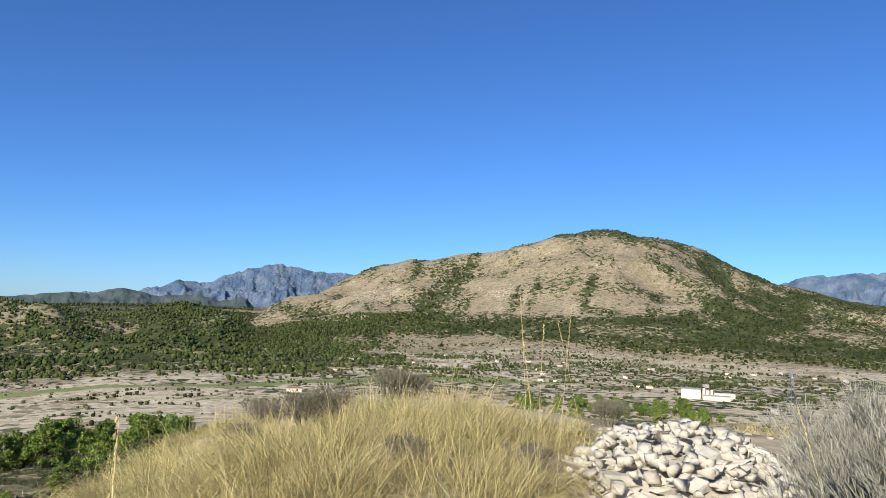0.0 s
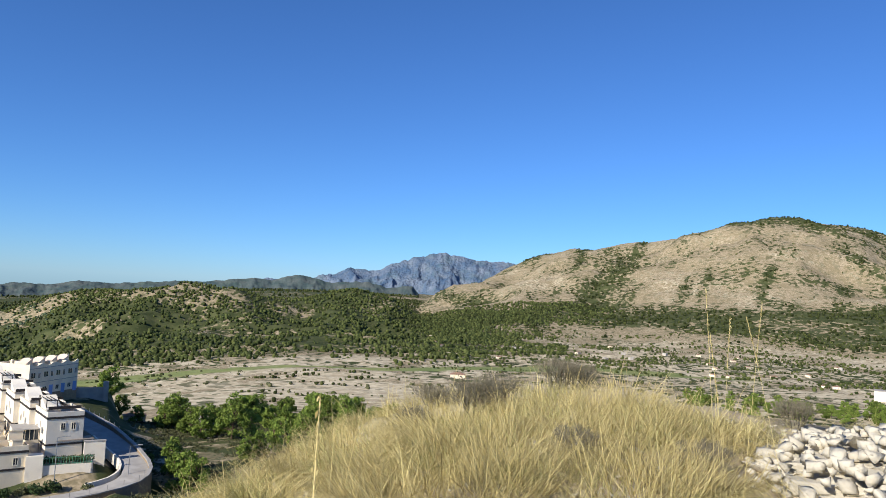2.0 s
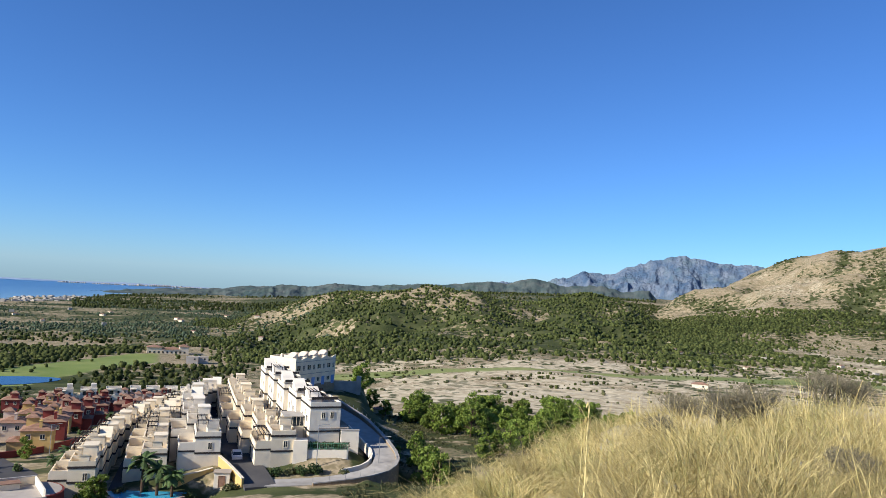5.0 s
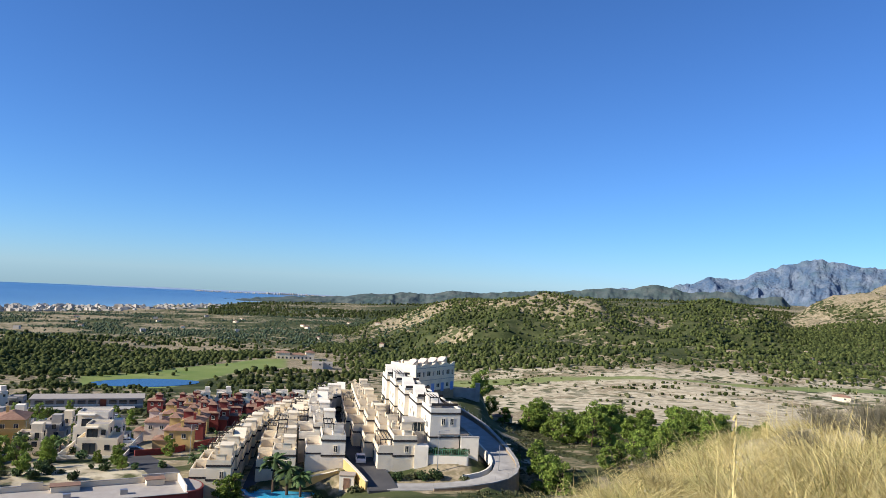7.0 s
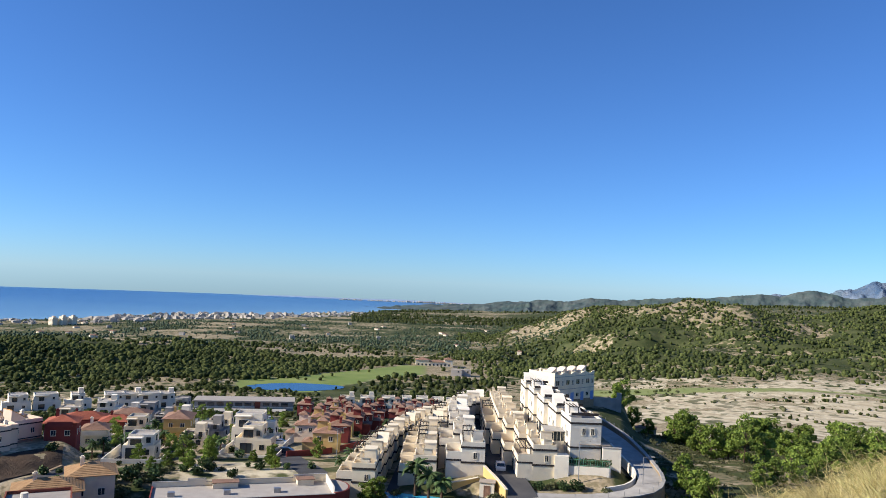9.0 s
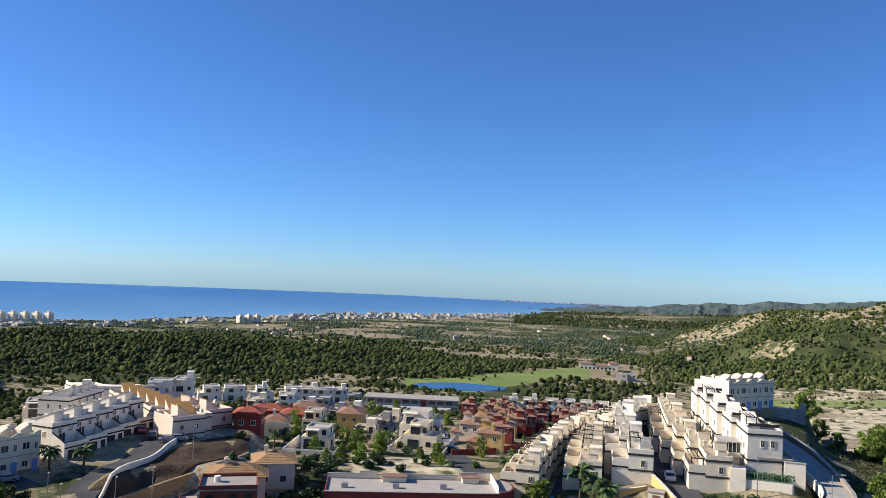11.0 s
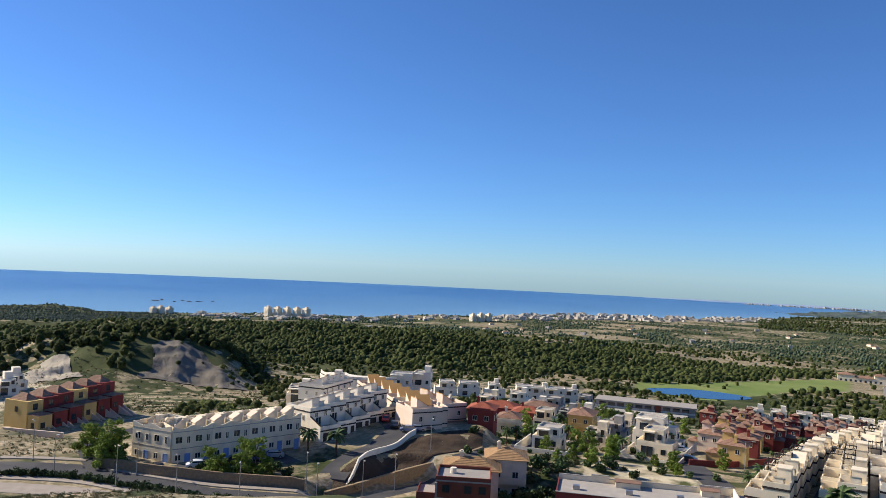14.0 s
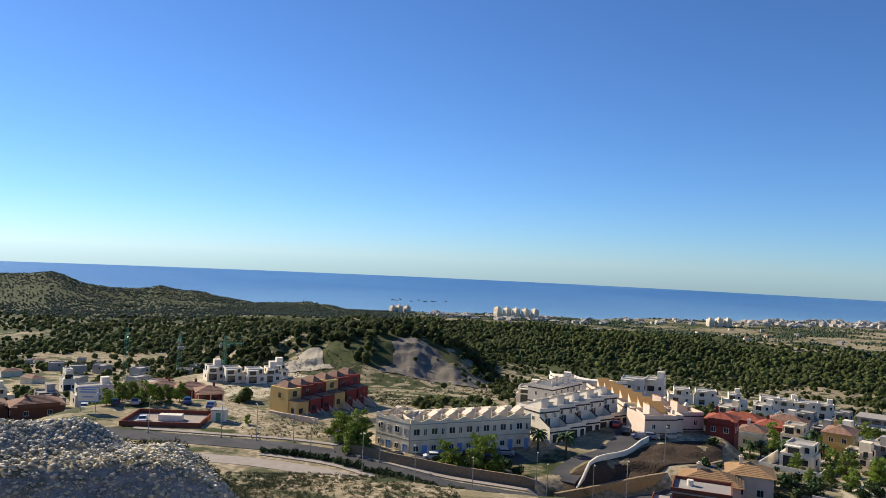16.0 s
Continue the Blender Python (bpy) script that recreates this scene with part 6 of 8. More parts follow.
swept("terrace_street", "grey asphalt street between the white terraces", "road", ((42.4, 121, -33.6), (43.4, 131, -33.0), (44.7, 145, -32.8), (45.6, 160, -32.7), (46.0, 178, -33.1), (46.0, 205, -34.2)), 5.0, ASPHALT, 0.09, 0.9, "structure")
swept("terrace_alley", "narrow paved alley between cream terraces", "road", ((52.6, 121, -36.0), (52.1, 130, -35.3), (51.6, 142, -35.2), (50.9, 160, -35.2), (49.8, 185, -36.3), (48.6, 220, -37.6)), 2.6, ASPHALT, 0.14, 0.9, "structure")
swept("cross_street", "grey asphalt street in front of the terraces", "road", ((56.5, 134), (58.5, 150), (59.8, 164), (60.5, 180), (61.5, 215), (63, 260), (66, 300)), 5.5, ASPHALT, 0.08, 0.6, "structure")
RAMP = ((38.6, 172, -28.4), (37.5, 163, -28.7), (36.3, 155, -29.1), (35.1, 147, -29.9), (34.0, 139.5, -30.9), (33.4, 133, -31.7), (34.0, 128.3, -32.4), (36.0, 125.3, -33.0), (38.8, 123.6, -33.4), (42.2, 123.2, -33.6))
swept("ramp", "pale concrete ramp curving up to the crest", "road", RAMP, 4.0, CONCRETE, 0.12, 1.2, "structure")
OUTER = ((37.3, 171.5, -28.4), (36.3, 163.5, -28.7), (35.2, 155.5, -29.1), (34.1, 147, -29.9), (33.05, 139, -30.9), (32.45, 132, -31.7), (33.2, 126.2, -32.4), (35.7, 122.9, -33.0), (38.7, 121.2, -33.4))
swept("ramp_wall", "curved ochre stone retaining wall of the ramp", "wall", OUTER, 0.45, STONEWALL, -0.1, 6.0, tall=0.55)
swept("ramp_coping", "pale concrete coping on the curved ramp wall", "wall", OUTER, 0.6, CONCRETE, 0.45, 0.02, tall=0.16)
INNER = ((36.3, 147.5, -29.4), (35.3, 141.5, -30.6), (34.55, 136.5, -31.3), (34.5, 132.5, -31.9), (35.2, 129.8, -32.5), (36.6, 128.0, -32.9))
swept("ramp_inner_wall", "low white inner wall of the ramp", "wall", INNER, 0.3, WHITE, -0.2, 1.0, tall=0.75)
for k, q in enumerate(along([(a, r, z) for a, r, z in OUTER], 24)):
    ob = thing("railing_post", "thin grey steel railing post on the ramp wall", "railing", pose(q.x, q.y, q.z + 0.6), "railing of the ramp")
    part("post", Shape().tube((0, 0, -0.2), (0, 0, 0.75), 0.03, 0.03, 6), METAL, ob)
ob = thing("gate_wall", "tall white rendered wall end beside the ramp", "wall", pose(*polar(36.05, 136.5), -31.0, 0, 0, 44))
part("wall", Shape().box(-1.9, -0.3, -2, 1.3, 0.3, 3.4), WHITE, ob)
part("coping", Shape().box(-1.98, -0.38, 3.4, 1.38, 0.38, 3.52), CONCRETE, ob)
yard = thing("garden_terrace", "white walled garden terrace with a green mesh fence", "terrace", pose(*polar(39.9, 132.6), -33.0, 0, 0, 42))
part("wall", Shape().box(0, 0, -2, 8.6, 5.0, 2.6), WHITE, yard)
part("terrace_floor", Shape().box(0.2, 0.2, 2.6, 8.4, 4.8, 2.63), TERRACE, yard)
part("corner_pier", Shape().box(-0.9, -0.3, -2, 1.5, 2.2, 4.2), WHITE, yard, "white rendered corner pier")
for k in range(18):
    part("fence_bar", Shape().tube((1.6 + 0.4 * k, 0.1, 2.6), (1.6 + 0.4 * k, 0.1, 3.75), 0.03, 0.03, 5), GREENSTEEL, yard)
for z in (2.75, 3.7):
    part("fence_rail", Shape().box(1.5, 0.07, z, 8.5, 0.13, z + 0.06), GREENSTEEL, yard, "green rail fence")
part("hedge", array_mesh("hedge", *leaf_cloud([(1.8 + 0.55 * k, 0.9, 3.3) for k in range(13)], [0.55] * 13, 900, 0.2, 1.0, 5), HEDGE), None, yard, "clipped dark green hedge")
awning = thing("garden_shelter", "small shelter with a flat brown roof against the white house", "shelter", pose(*polar(38.35, 137.0), -30.0, 0, 0, 50))
part("roof", Shape().box(-0.6, -0.6, 2.5, 5.0, 1.8, 2.66), TERRACE, awning)
for x in (-0.4, 4.7):
    part("post", Shape().box(x, -0.5, -1.0, x + 0.16, -0.34, 2.5), WHITE, awning)
conserv = thing("glazed_porch", "white glazed porch with a pale green roof", "porch", pose(*polar(41.0, 139.5), -29.0, 0, 0, 50))
part("wall", Shape().box(0, 0, -3, 3.4, 5.0, 1.2), WHITE, conserv)
part("roof", Shape().box(-0.2, -0.2, 2.9, 3.6, 5.2, 3.02), CONCRETE, conserv)
for k in range(5):
    part("pane", Shape().box(0.1 + 0.66 * k, 0.02, 1.25, 0.66 + 0.66 * k, 0.06, 2.85), GLASS, conserv)
    part("bar", Shape().box(0.66 + 0.66 * k, 0, 1.2, 0.76 + 0.66 * k, 0.1, 2.9), WHITE, conserv)
for path in (((45.5, 132.0, -31.3), (44.6, 127, -31.9), (43.75, 122, -32.5)), ((48.4, 126.5, -33.2), (47.2, 127.6, -33.0), (45.9, 129.0, -32.6))):
    swept("garden_wall", "yellow rendered garden wall by the terraces", "wall", path, 0.35, YELLOW, 0, 3.5)
    swept("wall_coping", "cream coping stones on the yellow garden wall", "wall", path, 0.5, CREAM, 0.09, 0.09)
kiosk = thing("white_hut", "small white rendered hut with a tiled edge by the garden wall", "hut", pose(*polar(45.2, 125.6), -34.8, 0, 0, 40))
part("wall", Shape().box(-1.2, -1, -1.5, 1.2, 1, 2.5), WHITE, kiosk)
part("roof", Shape().box(-1.35, -1.15, 2.5, 1.35, 1.15, 2.62), TERRACE, kiosk)
put_door(kiosk, 0, 0, -1.0, 0, 0.9, 2.0, TILE)


def swimming_pool():
    x, y = polar(50.2, 126)
    ob = thing("swimming_pool", "bright blue oval swimming pool with a pale rim", "pool", pose(x, y, ground_at(x, y) + 0.15, 0, 0, 40))
    o = [(6.0 * math.cos(t), 4.2 * math.sin(t)) for t in np.linspace(0, 2 * math.pi, 28, endpoint=False)]
    part("rim", Shape().prism([(px * 1.1, py * 1.13) for px, py in o], -1.5, 0.0), PAVING, ob)
    part("water", Shape().prism(o, -0.5, 0.03), POOLWATER, ob, "clear bright blue water")


swimming_pool()
swept("car_park", "dark asphalt car park beside the long grey building", "pavement", ((68.4, 268), (66.4, 285), (63.8, 300), (61.0, 306)), 22.0, ASPHALT, 0.1, 0.8, "structure")
x, y = polar(59.9, 548)
thing("pond", "still blue golf course pond with a rounded outline", "pond", pose(x, y, -79.3, 0, 0, 60), kind="structure",
             data=Shape().prism([(px * (1 + 0.10 * math.sin(2 * t + 0.6)), py) for t, px, py in ((t, 33 * math.cos(t), 5 + 19 * math.sin(t)) for t in np.linspace(0, 2 * math.pi, 48, endpoint=False))], -0.5, 0.06).mesh("pond", POND))

# cars
paints = [(surface("white_paint", (0.75, 0.75, 0.75), (0.72, 0.72, 0.72), 3, 0.3, 0.5, 0, 0), "white hatchback car parked in the open"), (surface("dark_paint", (0.03, 0.035, 0.045), (0.03, 0.03, 0.04), 3, 0.3, 0.5, 0, 0), "dark car parked by the houses"),
          (surface("red_paint", (0.5, 0.06, 0.04), (0.45, 0.05, 0.04), 3, 0.3, 0.5, 0, 0), "red car parked in the street"), (surface("blue_paint", (0.05, 0.10, 0.25), (0.05, 0.09, 0.22), 3, 0.3, 0.5, 0, 0), "dark blue car parked outside"), (surface("silver_paint", (0.45, 0.46, 0.47), (0.42, 0.43, 0.44), 3, 0.35, 0.5, 0, 0, metal=0.3), "silver-grey car parked outside")]
cars = {}
for a, r, turn, c in ((96.2, 144.5, 100, 0), (93.6, 147.5, 95, 1), (91.9, 150.5, 92, 3), (90.9, 152.5, 92, 4), (98.9, 143.5, 20, 1), (44.3, 137, 138, 0), (82.7, 180, 170, 2), (82.0, 174, 170, 1), (80.9, 169.5, 80, 3), (80.3, 170.5, 80, 4),
                      (117.4, 176.5, 20, 0), (118.0, 196, 30, 4), (119.3, 196, 30, 1), (121.2, 202, 25, 0), (60.9, 197, 60, 0), (61.2, 207, 60, 4), (66.2, 262, 150, 3), (65.0, 258, 150, 4), (64.2, 256, 150, 0), (68.0, 270, 150, 4), (67.4, 272, 150, 0), (66.9, 279, 150, 1), (65.9, 284, 150, 3), (65.2, 288, 150, 2), (63.6, 297, 150, 0), (62.4, 302, 150, 1), (61.6, 300, 150, 4), (62.9, 226, 60, 0), (61.9, 222, 60, 3), (112.8, 190, 10, 3), (60.4, 176, 60, 1), (114.5, 196, 30, 3)):
    x, y = polar(a, r)
    lot = 0.06 if (a, r) == (117.4, 176.5) else 0.13
    m = pose(x, y, ground_at(x, y) + lot, 0, 0, turn)
    if c in cars:
        copy_thing(cars[c], m)
    else:
        cars[c] = make_car(m, *paints[c])
van = thing("camper_van", "white camper van parked on bare ground", "van", pose(*polar(107.8, 232), ground_at(*polar(107.8, 232)), 0, 0, 20))
part("body", Shape().box(-3, -1.1, 0.45, 2.2, 1.1, 2.9).box(2.2, -1.0, 0.45, 3.3, 1.0, 1.9), paints[0][0], van)
for x in (-1.8, 0.2):
    part("window", Shape().box(x - 0.5, -1.13, 1.6, x + 0.5, -1.1, 2.2), GLASS, van)
for x in (-1.9, 2.3):
    for sgn in (-1, 1):
        part("wheel", Shape().tube((x, sgn * 0.85, 0.36), (x, sgn * 1.08, 0.36), 0.36, 0.36, 12), DARKBAND, van)
lamp0 = None
for a, r, turn in ((101.6, 135, 20), (97.6, 128.5, 0), (93.2, 123, 0), (105.5, 145, 30), (109.5, 157.5, 210), (106.8, 156, 210), (87.6, 127, 0), (88.4, 131, 0), (84.2, 133, 0), (81.8, 139, 0), (79.2, 155, 0), (117, 166, 200), (112, 160, 200), (56.6, 163, 60), (33.9, 131, 40), (38.5, 131, 40), (46.8, 136, 0), (71.5, 182, 0), (120.5, 172, 200), (100.3, 141.5, 200)):
    x, y = polar(a, r)
    m = pose(x, y, ground_at(x, y), 0, 0, turn)
    lamp0 = copy_thing(lamp0, m) if lamp0 else street_lamp(m, 7.0)

# ---- woods, scrub and far houses ----
def tuft_trees(name, label, x, y, wide, tall, material, leaves, seed, kind_word="wood", leaf=1.0):
    """Far trees in one mesh: each an uneven, broken crown with loose tufts standing out of it."""
    g = np.random.default_rng(seed)
    n = len(x)
    z = land(x, y)
    sides = 6 if leaves > 8 else 5
    turn = np.arange(sides) * 2 * math.pi / sides + g.uniform(0, 6.28, (n, 1))
    rings = []
    for h, k in ((0.02, 0.7), (0.42, 1.0), (0.82, 0.74)):
        reach = k * g.uniform(0.6, 1.3, (n, sides)) * wide[:, None]
        up = (h + g.uniform(-0.09, 0.09, (n, sides))) * tall[:, None]
        rings.append(np.stack([x[:, None] + np.cos(turn) * reach, y[:, None] + np.sin(turn) * reach, z[:, None] + up], 2))
    top = np.stack([x + g.normal(0, 0.2, n) * wide, y + g.normal(0, 0.2, n) * wide, z + tall * g.uniform(0.9, 1.0, n)], 1)[:, None]
    core = np.concatenate(rings + [top], 1)
    m = 3 * sides + 1
    k = np.arange(sides)
    e = (k + 1) % sides
    f = [np.stack([a * sides + k, a * sides + e, a * sides + sides + e, a * sides + sides + k], 1) for a in (0, 1)]
    f.append(np.stack([2 * sides + k, 2 * sides + e, np.full(sides, m - 1), np.full(sides, m - 1)], 1))
    f = (np.arange(n)[:, None, None] * m + np.concatenate(f)[None]).reshape(-1, 4)
    tri = f[:, 2] == f[:, 3]
    tris = np.concatenate([f[tri][:, :3], f[~tri][:, :3], f[~tri][:, [0, 2, 3]]])
    count = leaves * 2 if leaves > 12 else max(4, leaves * 3 // 4)
    d = g.normal(size=(n, count, 3))
    d /= np.linalg.norm(d, axis=2, keepdims=True)
    d[..., 2] = np.abs(d[..., 2])
    size = np.stack([wide, wide, tall * 0.55], 1)[:, None, :]
    c = np.stack([x, y, z + tall * 0.38], 1)[:, None, :] + d * g.uniform(0.78, 1.12, (n, count, 1)) * size
    u = np.cross(d, g.normal(size=(n, count, 3)))
    u /= np.linalg.norm(u, axis=2, keepdims=True) + 1e-9
    w = np.cross(u, d + 0.5 * g.normal(size=(n, count, 3)))
    q = (wide[:, None] * g.uniform(0.22, 0.46, (n, count)) * leaf)[..., None]
    v = np.stack([c - u * q, c + w * q, c + u * q, c - w * q * 0.7], 2).reshape(-1, 3)
    quad = np.arange(len(v)).reshape(-1, 4) + n * m
    tris = np.concatenate([tris, quad[:, :3], quad[:, [0, 2, 3]]])
    me = array_mesh(name, np.concatenate([core.reshape(-1, 3), v]), tris, material)
    return thing(name, label, kind_word, kind="stuff", data=me)


def low_scrub(name, label, x, y, wide, tall, material, leaves, seed, kind_word="scrub", leaf=0.3):
    """Low open scrub in one mesh: each a heap of small leafy sprigs that stand up and out."""
    g = np.random.default_rng(seed)
    n = len(x)
    d = g.normal(size=(n, leaves, 3))
    d /= np.linalg.norm(d, axis=2, keepdims=True)
    d[..., 2] = np.abs(d[..., 2])
    size = np.stack([wide, wide, tall * 0.8], 1)[:, None, :]
    c = np.stack([x, y, land(x, y)], 1)[:, None, :] + d * g.uniform(0.25, 1.1, (n, leaves, 1)) * size
    u = d + g.normal(0, 0.5, (n, leaves, 3)) + np.array([0, 0, 0.5])
    u /= np.linalg.norm(u, axis=2, keepdims=True)
    w = np.cross(u, g.normal(size=(n, leaves, 3)))
    w /= np.linalg.norm(w, axis=2, keepdims=True) + 1e-9
    q = (np.minimum(wide, 0.8)[:, None] * g.uniform(0.5, 1.0, (n, leaves)) * leaf)[..., None]
    v = np.stack([c - u * q, c + w * q * 0.4, c + u * q, c - w * q * 0.4], 2).reshape(-1, 3)
    return thing(name, label, kind_word, kind="stuff", data=array_mesh(name, v, np.arange(len(v)).reshape(-1, 4), material))


def scatter(n, a0, a1, r0, r1, accept, seed, power=0.5):
    g = np.random.default_rng(seed)
    a = g.uniform(a0, a1, n * 6)
    r = (r0 ** (1 / power) + g.uniform(0, 1, n * 6) * (r1 ** (1 / power) - r0 ** (1 / power))) ** power
    x, y = polar(a, r)
    ok = g.uniform(0, 1, n * 6) < accept(a, r, x, y)
    ok &= land(x, y) > -EYE_TO_SEA + 1.0
    return x[ok][:n], y[ok][:n], g


def wood(name, label, n, a0, a1, r0, r1, accept, seed, w0=1.8, w1=3.4, leaves=20, material=None, squat=2.1, kind_word="wood", leaf=1.0):
    x, y, g = scatter(n, a0, a1, r0, r1, accept, seed)
    w = g.uniform(w0, w1, len(x))
    if w1 < 1.05:
        return low_scrub(name, label, x, y, w, w * squat * g.uniform(0.7, 1.2, len(x)), material or SCRUB, leaves, seed, kind_word, leaf * 0.6)
    return tuft_trees(name, label, x, y, w, w * squat * g.uniform(0.8, 1.15, len(x)), material or PINEFAR, leaves, seed, kind_word, leaf)


def off_course(a, r):
    """Nothing but lawn and water on the golf course."""
    low, high = np.interp(a, (50, 51, 58, 60, 64), (690, 665, 545, 515, 500)), np.interp(a, (50, 52, 56, 60, 64), (785, 770, 690, 605, 570))
    club = (a > 46.5) & (a < 51.5) & (r > 640) & (r < 815)
    return 1.0 - ((a > 50) & (a < 64.5) & (r > low - 6) & (r < high + 4)) * 0.995 - club * 0.9


def edge(v, a, b, s):
    return smooth(a - s, a, v) * (1 - smooth(b, b + s, v))


wood("pine_wood", "dense green pine wood on the inland hill", 16500, -4, 48, 610, 1500, lambda a, r, x, y: edge(a + fbm(x, y, 170, 3, 202) * 16, 12 - 7 * smooth(700, 860, r), 46, 4) * np.clip(0.9 + fbm(x, y, 120, 4, 201) * 3.2 - 0.5 * (r < 700) - 0.4 * smooth(36, 42, a) * (r > 1000), 0.08, 1), 1, 0.9, 2.6, 8, None, 1.75)
wood("seaward_wood", "dark green pine wood on the rise towards the sea", 14000, 44, 130, 585, 1080, lambda a, r, x, y: np.clip(0.42 + fbm(x, y, 150, 4, 203) * 3.9 + 0.35 * smooth(64, 72, a) - 0.35 * (1 - smooth(55, 66, a)) + fbm(a * 10, r, 60, 3, 204) * 1.8, 0.03, 1) * (1 - smooth(860, 1050, r) * 0.8) * off_course(a, r) * (1 - 0.55 * smooth(94, 104, a)), 2, 0.9, 2.8, 8, None, 1.75)
wood("quarry_wood", "scattered pines on the quarry hill", 850, 92, 116, 340, 585, lambda a, r, x, y: np.clip(0.55 + fbm(x, y, 60, 3, 205) * 2, 0, 1) * np.where(a > 101, smooth(330, 380, r), smooth(425, 455, r)) * (1 - edge(a, 93.5, 99.5, 1) * (r < 462)) * (1 - edge(a, 104.0, 108.7, 0.4) * (r < 440)), 3, 1.5, 2.8, 18)
wood("mountain_foot_wood", "pine belts at the foot of the mountain", 9000, -36, 16, 1100, 2300, lambda a, r, x, y: np.clip(hill_green(x, y, land(x, y)) * 1.5 - 0.25, 0.01, 1) ** 1.5 * smooth(1100, 1180, r), 4, 1.1, 2.6, 6, None, 1.7)
wood("mountain_scrub", "dark bushes dotted over the bare mountain side", 5200, -36, 14, 1400, 2350, lambda a, r, x, y: np.clip(0.06 + hill_green(x, y, land(x, y)) * 0.8, 0, 1) * np.clip(0.4 + fbm(x, y, 60, 3, 209) * 2.5, 0.1, 1), 5, 0.7, 1.7, 6, PINEFAR, 1.4)
wood("valley_bushes", "scattered dark bushes on the pale valley floor", 450, -34, 44, 235, 700, lambda a, r, x, y: np.clip(fbm(a * 9, r, 26, 3, 211) * 4.5 + fbm(x, y, 70, 3, 212) * 1.5, 0.015, 1), 6, 0.25, 1.4, 9, SCRUB, 1.5, "bushes")
wood("terraced_scrub", "dark trees among terraced fields below the mountain", 4200, -36, 15, 640, 1230, lambda a, r, x, y: np.clip(0.15 + fbm(a * 12, r, 40, 3, 213) * 3.0 + fbm(x, y, 90, 3, 214) * 1.5, 0.03, 1), 7, 0.6, 1.8, 6, PINEFAR, 1.6, "bushes")
wood("coastal_trees", "scattered trees over the coastal plain", 12000, 38, 124, 900, 2500, lambda a, r, x, y: np.clip(0.12 + fbm(x, y, 200, 4, 215) * 2.0 + fbm(a * 20, r * 0.8, 60, 4, 216) * 3.6, 0.02, 1), 8, 0.8, 2.2, 6, COASTSCRUB, 1.7)
wood("golf_trees", "trees round the golf course", 420, 44, 74, 400, 660, lambda a, r, x, y: off_course(a, r) * (1 - 0.85 * edge(a, 56, 64, 0.5) * (r > 455)) * np.clip(0.4 + fbm(x, y, 60, 3, 217) * 2.6, 0, 1), 9, 0.8, 2.1, 14)
wood("far_hill_scrub", "dark scrub on the distant hills", 2600, 14, 56, 1900, 3300, lambda a, r, x, y: np.clip(0.35 + fbm(x, y, 300, 3, 219) * 2.4, 0, 1), 10, 2.0, 4.0, 7)
wood("headland_wood", "dark scrub covering the headland, tinted with haze", 10000, 98, 130, 1050, 2000, lambda a, r, x, y: np.clip(0.6 + fbm(x, y, 200, 3, 221) * 2, 0.1, 1), 11, 0.9, 1.9, 5, HAZESCRUB, 1.4)
wood("slope_scrub", "low dry scrub on the slope beside the terraces", 4600, 15, 37, 90, 230, lambda a, r, x, y: np.clip(0.5 + fbm(x, y, 25, 3, 223) * 2, 0, 1) * (1 - smooth(31, 35, a) * (r > 118)), 12, 0.25, 0.8, 26, SCRUB, 1.2, "scrub", 0.7)
wood("waste_scrub", "low dry scrub on the waste ground", 3000, 96, 112, 158, 330, lambda a, r, x, y: np.clip(0.4 + fbm(x, y, 25, 3, 225) * 2, 0, 1) * ((a > 103.8) | (r > 225)) * ((r < 186) | (r > 225)), 13, 0.16, 0.55, 16, SCRUB, 1.1, "scrub", 0.7)
wood("left_quarter_trees", "green trees among the houses towards the headland", 480, 108, 129, 235, 620, lambda a, r, x, y: np.clip(0.45 + fbm(x, y, 50, 3, 231) * 2.4, 0, 1) * (1 - edge(a, 107.5, 114.5, 0.5) * edge(r, 250, 300, 5)) * (1 - edge(a, 104.0, 109, 0.4) * (r < 440)) * (1 - edge(a, 112.5, 123, 0.5) * edge(r, 205, 262, 4)), 16, 0.9, 2.4, 18, PINEFAR, 1.8)
wood("edge_scrub", "scrub and small trees between town and wood", 1900, 58, 98, 235, 600, lambda a, r, x, y: np.clip(0.4 + fbm(x, y, 45, 3, 235) * 2.4, 0.02, 1) * (1 - edge(a, 68, 81, 1) * edge(r, 380, 412, 6)) * (1 - edge(a, 59, 69, 0.5) * edge(r, 335, 375, 4)) * ((r > 320) | (a > 90)) * (1 - edge(r, 505, 590, 5) * edge(a, 55, 64, 0.5)), 18, 0.5, 1.8, 14, PINEFAR, 1.7, "scrub")
wood("quarry_scrub", "low scrub round the quarry", 1500, 88, 112, 225, 470, lambda a, r, x, y: np.clip(0.45 + fbm(x, y, 30, 3, 233) * 2, 0, 1) * (1 - edge(a, 93, 100.5, 1) * edge(r, 392, 466, 8)) * ((a > 92) | (r > 300)), 17, 0.3, 1.0, 14, SCRUB, 1.2, "scrub")
wood("bank_scrub", "dry grey-green scrub on the gravel bank", 2200, 94, 129, 34, 112, lambda a, r, x, y: np.clip(0.4 + fbm(x, y, 12, 3, 227) * 2.4, 0, 1) * (1 - edge(r, 55, 59.5, 0.5)), 14, 0.12, 0.5, 60, SCRUB, 1.1, "scrub", 0.3)
